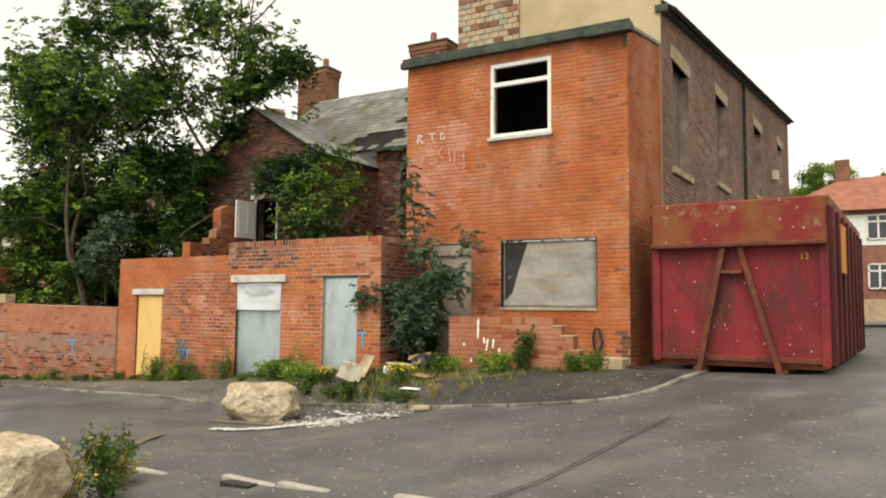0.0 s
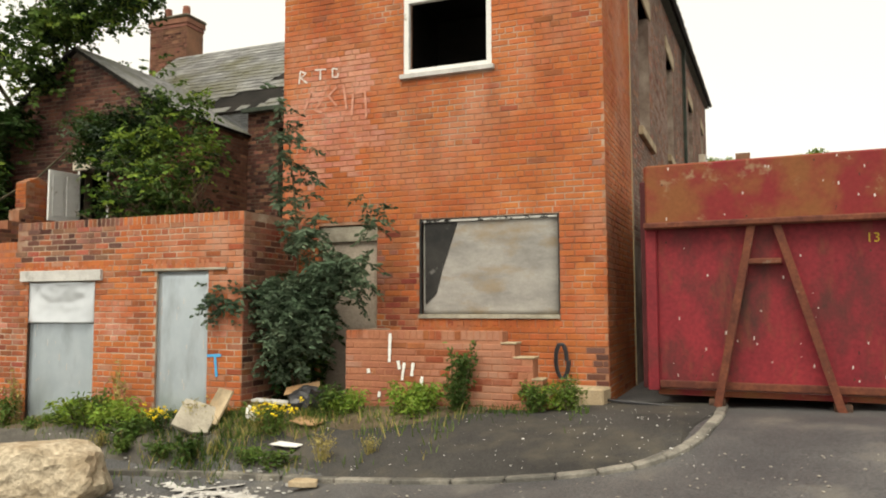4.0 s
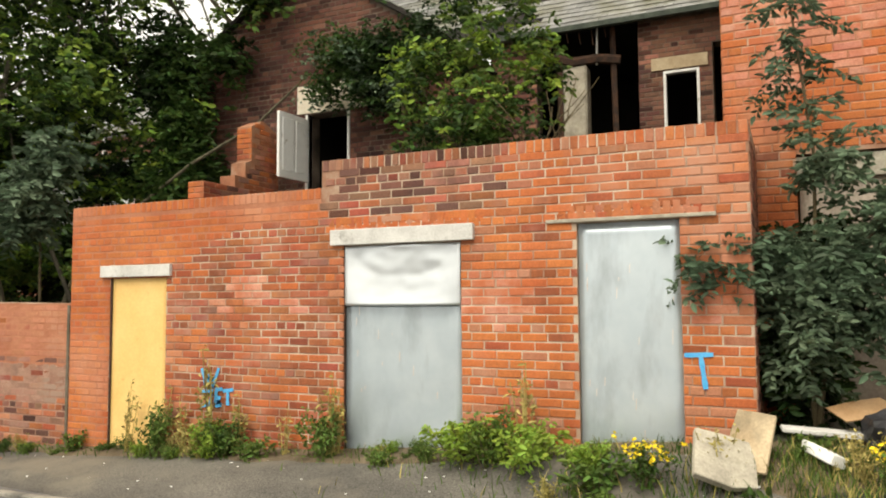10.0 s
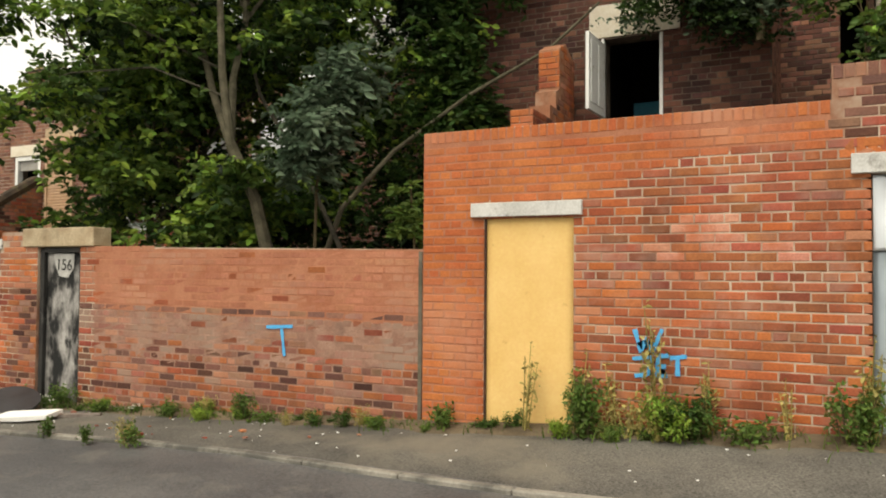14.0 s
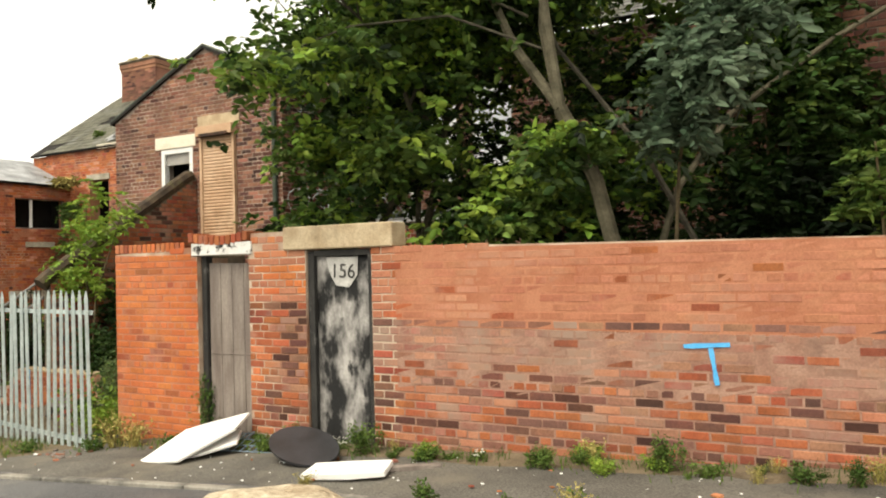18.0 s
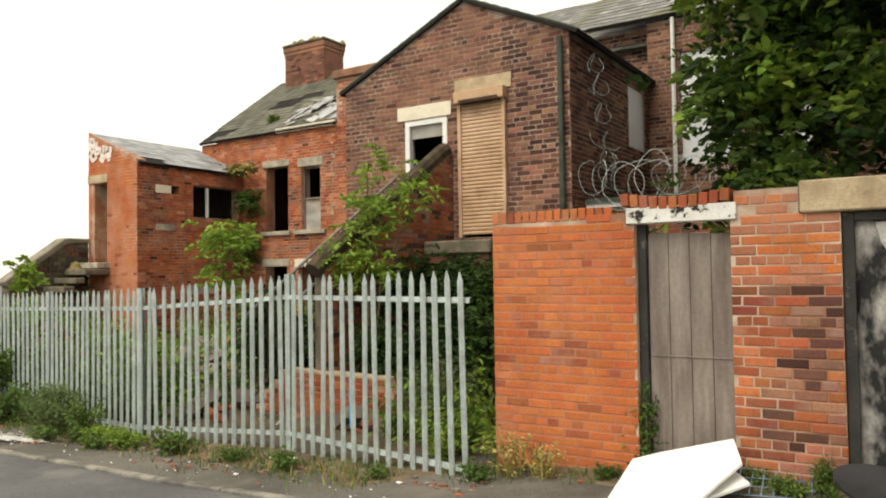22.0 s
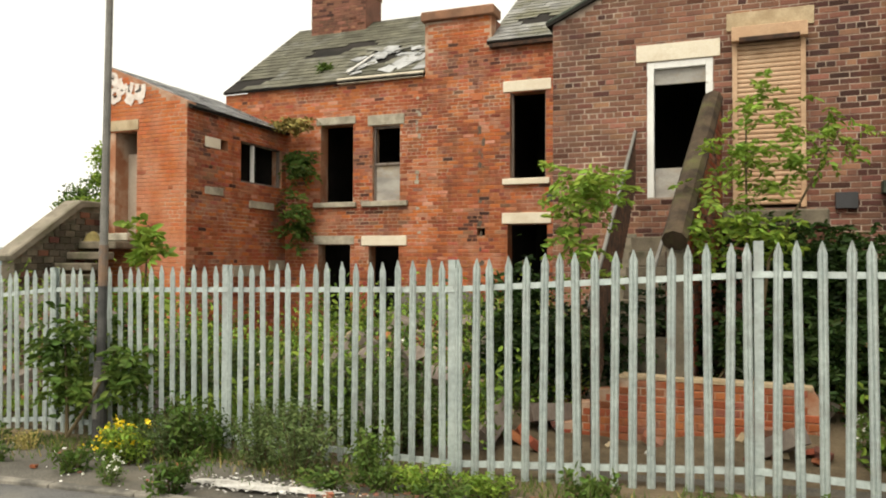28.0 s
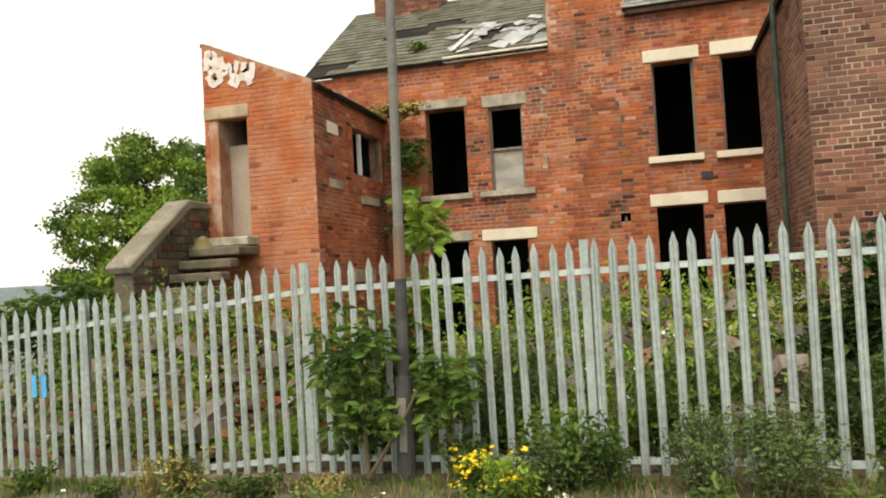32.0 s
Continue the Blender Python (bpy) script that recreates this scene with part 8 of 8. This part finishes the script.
ash("ash_sapling", (-15.3, 0.7, -0.2), [((-15.35, 0.6, 1.75), (0.25, 0.2, 0.3), 18), ((-15.3, 0.6, 2.05), (0.2, 0.15, 0.25), 8)], 59, "bright green sapling rising behind the wall", "leaf_mid", 0.2, 9, 0.1, stems=[[(-15.3, 0.65, 1.3), (-15.35, 0.6, 2.2)]])
ash("broadleaf_shrub", (-32.9, 0.0, -0.95), [((-33.05, 0.05, 0.1), (0.36, 0.16, 0.34), 34), ((-32.95, 0.1, -0.4), (0.4, 0.18, 0.45), 46), ((-32.25, 0.16, -0.25), (0.3, 0.12, 0.5), 36), ((-32.7, 0.5, 0.0), (0.5, 0.2, 0.55), 44)], 61, "broad-leaved green shrub round the lamp post", "leaf_mid", 0.2, 6, 0.115, stems=[[(-32.92, 0.0, -0.4), (-32.95, 0.0, 0.1)], [(-32.6, 0.06, -0.5), (-32.35, 0.12, 0.0)]])
ash("roof_tuft", (-35.1, 7.85, 3.85), [((-35.1, 7.8, 3.97), (0.6, 0.3, 0.14), 70)], 62, "dry yellow-green grass tuft on the roof edge", "leaf_dry", 0.16, 5, 0.1)
ash("roof_tuft", (-34.9, 8.8, 5.35), [((-34.85, 8.8, 5.42), (0.2, 0.15, 0.12), 26)], 63, "green grass tuft growing on the slates", "leaf_mid", 0.16, 5, 0.1)
# foliage on the gable, its dark leaves thickened to shade the wall
ash("ivy_thicket", (-16.2, 2.9, 0.5), [((-15.95, 2.85, 3.7), (0.55, 0.25, 1.5), 260), ((-16.3, 2.8, 5.2), (0.7, 0.3, 1.0), 240), ((-15.3, 2.9, 5.3), (0.35, 0.2, 0.5), 60)], 67, "dark foliage over the gable of the burnt house, thickened for shade", "leaf_dark", 0.28, 9, 0.12, stems=[[(-16.1, 2.9, 2.0), (-16.0, 2.85, 4.0)], [(-16.3, 2.9, 3.0), (-16.3, 2.85, 5.6)]])
ash("ivy_thicket", (-18.6, 2.7, -0.2), shade, 65, "dark leaf thicket added for the shade behind the trunks", "leaf_dark", 0.3, 9, 0.13, stems=[[(-18.6, 2.7, 1.5), (-18.4, 2.7, 3.0)], [(-17.0, 2.8, 1.2), (-16.6, 2.9, 2.6)]])
ash("buddleia", (-23.0, 0.9, -0.6), [((-22.9, 0.9, 0.4), (0.35, 0.4, 0.9), 40), ((-23.2, 0.5, -0.2), (0.3, 0.3, 0.4), 20)], 57, "bright green shrub behind the fence end", "leaf_mid")

# far trees
def far_tree(x, y, z, h, w, seed, label="distant green tree against the sky"):
    rs = np.random.RandomState(seed)
    t = thing("distant_tree", None, label, "tree", "distant trees")
    part("trunk", tube([(x, y, z), (x + 0.1, y, z + h * 0.3), (x, y, z + h * 0.6)], 0.03 * h, 6, 0.012 * h), M["bark_dark"], t)
    clumps = []
    for k in range(150):
        a, q = rs.uniform(0, math.tau), rs.uniform(0.12, 1.0) ** 0.6
        f = rs.uniform(0.05, 1.0)
        wide = w * (0.4 + 0.6 * math.sin(math.pi * min(1.0, 0.25 + 0.72 * f)))
        c = (x + wide * q * math.cos(a), y + wide * 0.6 * q * math.sin(a), z + h * (0.22 + 0.76 * f * (1 - 0.18 * q)))
        clumps.append(blob(320, c, (w * rs.uniform(0.12, 0.24), w * 0.16, h * rs.uniform(0.03, 0.07)), rs, 0.2))
        if k % 8 == 0:
            part("limb", tube([(x, y, z + h * 0.35 * (0.5 + f)), c], 0.008 * h, 5, 0.003 * h), M["bark_dark"], t)
    c = np.concatenate(clumps)
    tint = np.repeat(rs.uniform(size=150), 320) + rs.normal(size=len(c)) * 0.15
    leaf_cloud("crown", c[tint < 0.4], 0.15, "leaf_mid", t, seed, wide=0.6)
    leaf_cloud("crown", c[tint >= 0.4], 0.15, "leaf_light", t, seed + 1, wide=0.6)
    return t


far_tree(-47.4, 17.5, -2.2, 9.4, 4.6, 71, "broad green tree beyond the outbuilding")
far_tree(-42.2, 9.0, -1.4, 3.0, 1.9, 72, "low green bush beside the outbuilding stair")
far_tree(-3.0, 52.0, 1.5, 12.0, 4.0, 73)
far_tree(3.5, 50.0, 1.5, 11.5, 5.0, 74)
far_tree(-27.0, 24.0, -1.0, 9.0, 5.0, 75)


# ---- weeds along walls and fence ----
def weed_proto(name, h, w, n, leaf, size, label, seed, flower=None, stems=8, nf=14):
    t = thing(name, None, label, "weed", "weeds along the lane")
    rs = np.random.RandomState(seed)
    pts, bars = [], []
    for k in range(stems):
        a, r = rs.uniform(0, math.tau), rs.uniform(0.1, 1)
        top = Vector((w * r * math.cos(a), w * r * math.sin(a), h * rs.uniform(0.55, 1.0)))
        foot = Vector((w * 0.35 * r * math.cos(a), w * 0.35 * r * math.sin(a), 0))
        mid = (top + foot) * 0.5 + Vector((0, 0, h * 0.1))
        bars.append(tube([foot, mid, top], 0.006, 4, 0.003))
        for _ in range(n // stems):
            f = rs.uniform(0.1, 1.0)
            p = foot.lerp(mid, f * 2) if f < 0.5 else mid.lerp(top, f * 2 - 1)
            pts.append(tuple(p + Vector(rs.normal(size=3)) * w * (0.22 - 0.12 * f)))
    tagged(part("stalk", join_bm(*bars), M["twig"] if leaf != "leaf_dry" else M["leaf_dry"], t), kind="stuff")
    leaf_cloud("foliage", pts, size, leaf, t, seed, 0.1, 0.45)
    if flower:
        fp = np.array([(rs.normal() * w * 0.6, rs.normal() * w * 0.6, h * rs.uniform(0.75, 1.15)) for _ in range(nf)])
        fc = np.repeat(fp, 7, axis=0) + rs.normal(size=(nf * 7, 3)) * 0.014
        leaf_cloud("blossom", fc, 0.03, flower, t, seed + 1, 0.0, 0.9)
    t.location = (0, 0, -50)
    return t


PROTO = {
    "low": weed_proto("weed_clump", 0.22, 0.2, 330, "leaf_mid", 0.05, "low green weed clump at the wall foot", 101),
    "lush": weed_proto("weed_clump", 0.38, 0.3, 760, "leaf_light", 0.055, "bushy bright green weed clump", 102, stems=12),
    "nettle": weed_proto("nettle_clump", 0.6, 0.28, 700, "leaf_mid", 0.06, "tall green nettle clump", 103, stems=12),
    "dark": weed_proto("shrub_clump", 0.85, 0.42, 2600, "leaf_grey", 0.042, "bushy grey-green shrub by the fence", 104, stems=22),
    "ragwort": weed_proto("ragwort_clump", 0.4, 0.26, 480, "leaf_mid", 0.05, "yellow-flowering ragwort clump among weeds", 105, "petal_yellow", 10, 26),
    "dry": weed_proto("dry_weed_clump", 0.45, 0.25, 260, "leaf_dry", 0.042, "dry straw-coloured weed clump", 106, stems=14),
    "white": weed_proto("white_flower_clump", 0.3, 0.3, 480, "leaf_mid", 0.05, "white-flowering weed clump at the wall", 107, "petal_white", 10, 12),
    "spindly": weed_proto("dock_stalk", 0.75, 0.12, 90, "leaf_dry", 0.05, "spindly brown-green dock stalk", 108, stems=5),
    "vine": weed_proto("climbing_weed", 0.8, 0.22, 720, "leaf_mid", 0.052, "climbing green weed against the brick wall", 109, stems=9),
}
rw = random.Random(61)


def plant(kind, x, y, s=1.0, sz=None):
    m = pose(x, y, ground_z(x, y) + 0.02, rw.uniform(-7, 7), rw.uniform(-7, 7), rw.uniform(0, 360)) @ Matrix.Diagonal((s * rw.uniform(0.85, 1.35), s * rw.uniform(0.85, 1.2), sz or s * rw.uniform(0.65, 1.1), 1))
    return copy_thing(PROTO[kind], m)


for kind, x, y, s in [
    ("low", -14.6, -0.15, 1.0), ("nettle", -13.3, -0.2, 0.9), ("spindly", -13.05, -0.12, 1.1), ("lush", -12.6, -0.25, 0.8), ("nettle", -12.45, -0.22, 0.8), ("low", -12.0, -0.3, 1.1),
    ("spindly", -11.75, -0.15, 0.9), ("nettle", -11.35, -0.2, 0.9), ("spindly", -11.25, -0.15, 1.1), ("low", -10.6, -0.4, 0.8), ("lush", -9.85, -0.3, 1.0), ("nettle", -9.6, -0.4, 0.8), ("lush", -9.3, -0.43, 1.0),
    ("spindly", -9.38, -0.14, 1.4), ("lush", -8.75, -0.45, 0.8), ("ragwort", -8.35, -0.6, 0.9), ("low", -8.7, -0.64, 1.2), ("dry", -7.88, -0.53, 0.8)]:
    plant(kind, x, y, s)
for kind, x, y, s in [
    ("low", -7.3, -0.2, 0.9), ("dry", -7.05, -0.46, 0.7), ("ragwort", -6.78, -0.6, 0.8), ("nettle", -6.35, -0.12, 0.8), ("lush", -6.2, -0.1, 0.8), ("lush", -5.45, -0.05, 1.0), ("lush", -5.3, -0.15, 0.9), ("vine", -4.95, 0.1, 1.0), ("vine", -4.85, 0.0, 0.7),
    ("lush", -3.95, 0.3, 0.9), ("nettle", -3.75, 0.25, 0.8), ("nettle", -4.1, 0.15, 0.7), ("dry", -5.4, -1.05, 0.5), ("dry", -5.9, -1.1, 0.6), ("low", -6.4, -1.15, 1.0), ("low", -6.77, -1.05, 0.9), ("low", -7.6, -1.0, 1.2), ("low", -8.0, -0.95, 0.8), ("low", -8.6, -0.9, 1.0), ("dry", -9.0, -0.78, 0.6)]:
    plant(kind, x, y, s)
for kind, x, y, s in [
    ("nettle", -6.05, -6.45, 0.8), ("nettle", -5.85, -6.75, 0.8), ("ragwort", -5.8, -7.2, 0.6), ("dry", -5.65, -7.3, 1.2), ("dry", -5.95, -6.6, 0.9), ("low", -5.55, -7.0, 1.0),
    ("low", -15.2, -0.3, 0.62), ("low", -15.9, -0.3, 0.56), ("low", -16.5, -0.25, 0.62), ("low", -17.4, -0.2, 0.50), ("low", -17.9, -0.2, 0.68), ("white", -18.4, -0.2, 0.43), ("low", -18.9, -0.25, 0.74), ("nettle", -17.5, -0.15, 0.31), ("low", -18.3, -1.35, 0.62), ("low", -17.1, -1.4, 0.74), ("low", -17.6, -1.45, 0.56),
    ("white", -19.95, -0.1, 0.37), ("low", -20.5, -0.15, 0.68), ("low", -20.7, -0.25, 0.68), ("nettle", -21.0, -0.05, 0.37), ("low", -21.4, -0.1, 0.62), ("vine", -21.85, 0.02, 0.9), ("low", -22.1, -0.2, 0.62), ("dry", -22.6, -0.3, 0.9)]:
    plant(kind, x, y, s)
for kind, x, y, s in [
    ("dry", -22.9, -0.25, 0.9), ("low", -23.2, -0.35, 1.0), ("lush", -23.25, 0.35, 1.3), ("nettle", -23.0, 0.5, 1.4), ("low", -24.2, -0.5, 0.9), ("low", -25.4, -0.45, 1.2), ("low", -26.2, -0.4, 1.0), ("low", -27.1, -0.5, 1.2), ("lush", -27.9, -0.5, 0.8), ("low", -28.2, -0.75, 1.2), ("low", -28.8, -0.6, 1.1),
    ("dark", -29.75, -0.35, 1.0), ("dark", -30.25, -0.2, 0.9), ("nettle", -30.9, -0.1, 0.9), ("nettle", -31.3, -0.05, 1.0), ("dark", -31.4, -0.15, 0.8), ("ragwort", -31.85, -0.3, 1.1), ("ragwort", -31.7, -0.45, 0.9), ("lush", -31.6, -0.5, 0.9)]:
    plant(kind, x, y, s)
for kind, x, y, s in [
    ("nettle", -32.15, 0.2, 0.9), ("dry", -33.1, -0.3, 0.8), ("dry", -34.6, -0.25, 1.2), ("dark", -34.55, -0.2, 0.55), ("dry", -34.9, -0.2, 0.9), ("low", -33.8, -0.3, 1.2), ("low", -35.3, -0.3, 1.1), ("white", -31.05, -1.2, 0.6), ("low", -30.3, -1.35, 1.3), ("low", -31.7, -1.0, 1.2), ("low", -29.2, -0.8, 1.2), ("nettle", -29.0, -0.35, 0.8), ("lush", -28.5, -0.4, 0.8), ("low", -34.0, -0.9, 1.3), ("low", -32.9, -0.9, 1.2), ("low", -36.3, -0.1, 1.2)]:
    plant(kind, x, y, s)

for k in range(64):      # straggling growth along the wall foot
    x = rw.uniform(-22.6, -8.2)
    if noise.noise((x * 0.9, 2, 0)) > -0.25:
        plant(rw.choice(("low", "low", "low", "nettle", "lush", "low", "dry")), x, -rw.uniform(0.03, 0.34), rw.uniform(0.22, 0.55))
for kind, x, y, s in [("spindly", -13.35, -0.1, 1.2), ("spindly", -12.7, -0.1, 1.3), ("spindly", -12.3, -0.12, 1.0), ("dry", -12.9, -0.2, 0.9), ("spindly", -13.8, -0.15, 1.0), ("spindly", -11.2, -0.1, 1.1), ("dry", -17.2, -1.4, 0.5), ("dry", -19.4, -1.3, 0.5)]:
    plant(kind, x, y, s)

# ---- yard behind the fence: rubble mound with weeds ----
def mound_z(x, y):
    k = math.exp(-((x + 30.0) / 3.2) ** 2 - ((y - 4.6) / 2.6) ** 2) * 0.95 + math.exp(-((x + 36.5) / 2.6) ** 2 - ((y - 2.9) / 1.4) ** 2) * 1.25 + math.exp(-((x + 25.2) / 1.6) ** 2 - ((y - 3.0) / 1.6) ** 2) * 0.6
    return ground_z(x, y) + 0.05 + k + 0.12 * noise.noise((x * 1.5, y * 1.5, 2)) * min(1, max(0, y - 0.2))


verts, faces = [], []
nx, ny = 70, 28
for j in range(ny + 1):
    for i in range(nx + 1):
        x, y = -42 + i * (19.0 / nx), 0.4 + j * (7.9 / ny)
        verts.append((x, y, mound_z(x, y) - (0.25 if j == 0 else 0)))
for j in range(ny):
    for i in range(nx):
        a = j * (nx + 1) + i
        faces.append((a, a + 1, a + nx + 2, a + nx + 1))
ob = raw("yard_mound", verts, faces, M["earth"], None, "brown earth and rubble mound in the fenced yard", "structure")
for p in ob.data.polygons:
    p.use_smooth = True


def yard_scatter(name, n, size, mat, label, seed, dens=None):
    r = random.Random(seed)
    verts, faces = [], []
    while n:
        x, y = r.uniform(-40, -23.4), r.uniform(0.7, 7.6)
        if dens and r.random() > dens(x, y):
            continue
        n -= 1
        s = r.uniform(*size)
        m = Matrix.Translation((x, y, mound_z(x, y) + s * 0.25)) @ Euler((r.uniform(-0.7, 0.7), r.uniform(-0.7, 0.7), r.uniform(0, 6))).to_matrix().to_4x4()
        i = len(verts)
        for c in ((-1, -0.5, -0.33), (1, -0.5, -0.33), (1, 0.5, -0.33), (-1, 0.5, -0.33), (-1, -0.5, 0.33), (1, -0.5, 0.33), (1, 0.5, 0.33), (-1, 0.5, 0.33)):
            q = Vector(c) * s * 0.5
            q *= r.uniform(0.85, 1.15)
            verts.append(tuple(m @ q))
        faces += [tuple(i + k for k in f) for f in ((3, 2, 1, 0), (4, 5, 6, 7), (0, 1, 5, 4), (1, 2, 6, 5), (2, 3, 7, 6), (3, 0, 4, 7))]
    return tagged(raw(name, verts, faces, M[mat], None, label, "stuff"), category="rubble")


heap = lambda x, y: min(1.0, 0.12 + (mound_z(x, y) - ground_z(x, y)) * 1.0)
yard_scatter("brick_rubble", 700, (0.06, 0.24), "brick_old", "broken red bricks strewn over the yard", 201, heap)
yard_scatter("brown_rubble", 800, (0.06, 0.26), "brick_dark", "dark brown rubble heaped at the yard end", 205, lambda x, y: 1.0 if x < -34.5 else 0.03)
yard_scatter("stone_rubble", 420, (0.05, 0.22), "stone", "grey stone rubble strewn over the yard", 202, heap)
yard_scatter("pale_rubbish", 110, (0.04, 0.2), "white_board", "pale scraps of rubbish strewn over the yard", 203, heap)
yard_scatter("timber_rubble", 200, (0.2, 0.6), "wood_grey", "broken brown timber pieces in the yard", 204, heap)
rs = np.random.RandomState(77)
c = []
while len(c) < 44000:
    x, y = rs.uniform(-40, -23.4), rs.uniform(0.5, 7.4)
    k = 0.5 + 0.8 * noise.noise((x * 0.7, y * 0.7, 8))
    if rs.uniform() < k and not (-28.2 < x < -25.2 and y < 1.6):
        c.append((x, y, mound_z(x, y) + abs(rs.normal()) * 0.3 * (0.4 + k)))
tagged(leaf_cloud("yard_weeds", c[:19000], 0.085, "leaf_mid", None, 78, -0.3, 0.45), "green weeds spreading over the yard rubble", "weeds")
tagged(leaf_cloud("yard_weeds", c[19000:], 0.085, "leaf_light", None, 79, -0.3, 0.45), "fresh green weeds spreading over the yard rubble", "weeds")

for kind, x, y, s in [("dark", -30.2, 1.3, 1.1), ("nettle", -29.0, 1.0, 1.3), ("dark", -28.6, 1.7, 1.0), ("lush", -28.7, 0.9, 1.2), ("nettle", -28.3, 2.2, 1.4), ("dark", -31.8, 1.6, 1.2), ("nettle", -33.0, 1.6, 1.3), ("dark", -34.6, 1.9, 0.9), ("lush", -30.9, 0.8, 1.4),
                      ("dark", -24.4, 1.0, 1.2), ("nettle", -24.9, 0.8, 1.0), ("lush", -24.0, 0.5, 1.4), ("nettle", -28.8, 2.6, 1.5), ("dark", -27.9, 3.0, 1.6), ("lush", -31.6, 2.6, 1.5), ("nettle", -33.8, 3.0, 1.6), ("nettle", -29.6, 0.55, 1.2), ("dark", -29.2, 0.6, 1.1), ("nettle", -30.5, 0.6, 1.3), ("lush", -31.4, 0.75, 1.5), ("dark", -31.9, 0.9, 1.3), ("nettle", -33.4, 0.9, 1.3), ("lush", -34.2, 0.8, 1.2), ("nettle", -30.0, 2.0, 1.4), ("lush", -29.4, 3.2, 1.4), ("nettle", -32.4, 3.4, 1.5), ("dark", -33.2, 0.7, 1.1), ("nettle", -27.0, 2.6, 1.2), ("lush", -35.2, 1.0, 1.2)]:
    plant(kind, x, y, s)

# ---- grass ----
def grass(name, n, area, h, mat, label, seed):
    r = random.Random(seed)
    verts, faces = [], []
    for _ in range(n):
        x, y = area(r)
        if x is None:
            continue
        z = ground_z(x, y) + 0.015
        a, b = r.uniform(0, math.tau), r.uniform(0, math.tau)
        hh = h * r.uniform(0.4, 1.2)
        dx, dy = 0.006 * math.cos(a), 0.006 * math.sin(a)
        lx, ly = hh * 0.45 * math.cos(b), hh * 0.45 * math.sin(b)
        i = len(verts)
        verts += [(x - dx, y - dy, z), (x + dx, y + dy, z), (x + lx * 0.4 + dx * 0.6, y + ly * 0.4 + dy * 0.6, z + hh * 0.6), (x + lx * 0.4 - dx * 0.6, y + ly * 0.4 - dy * 0.6, z + hh * 0.6), (x + lx, y + ly, z + hh)]
        faces += [(i, i + 1, i + 2, i + 3), (i + 3, i + 2, i + 4)]
    return tagged(raw(name, verts, faces, M[mat], None, label, "stuff"), category="grass")


def wall_foot(r):
    x = r.uniform(-40, -3.5)
    off = lerp([(-40, 0.3), (-33.9, 0.2), (-28, 0), (-3.5, 0.2)], x)
    if noise.noise((x * 1.7, 0, 5)) < -0.15:
        return None, None
    return x, off - abs(r.gauss(0, 0.2))


def verge(r):
    x, y = r.gauss(-7.4, 1.2), -abs(r.gauss(0, 0.6)) - 0.15
    if x > -4.7 or y < -1.35 or noise.noise((x * 1.6, y * 1.6, 5)) < -0.05 + 0.3 * r.uniform(-1, 1):
        return None, None
    return x, y


def fence_verge(r):
    x = r.uniform(-38, -24)
    return x, lerp([(-38, 0.3), (-31, 0.1), (-24, -0.3)], x) - abs(r.gauss(0, 0.35))


grass("wall_grass", 9000, wall_foot, 0.12, "leaf_mid", "green grass tufts at the wall foot", 301)
grass("verge_grass", 4200, verge, 0.14, "leaf_mid", "green grass verge before the annex", 302)
grass("verge_straw", 1300, verge, 0.16, "leaf_dry", "dry straw grass on the verge", 303)
grass("fence_grass", 4200, fence_verge, 0.1, "leaf_mid", "green grass along the fence foot", 304)
grass("fence_straw", 800, fence_verge, 0.13, "leaf_dry", "dry straw grass along the fence foot", 305)

# ---- the weed patterns are cleared once copied ----
for t in PROTO.values():
    for o in (*t.children_recursive, t):
        bpy.data.objects.remove(o)

# ---- bricks ----
lay_pieces()
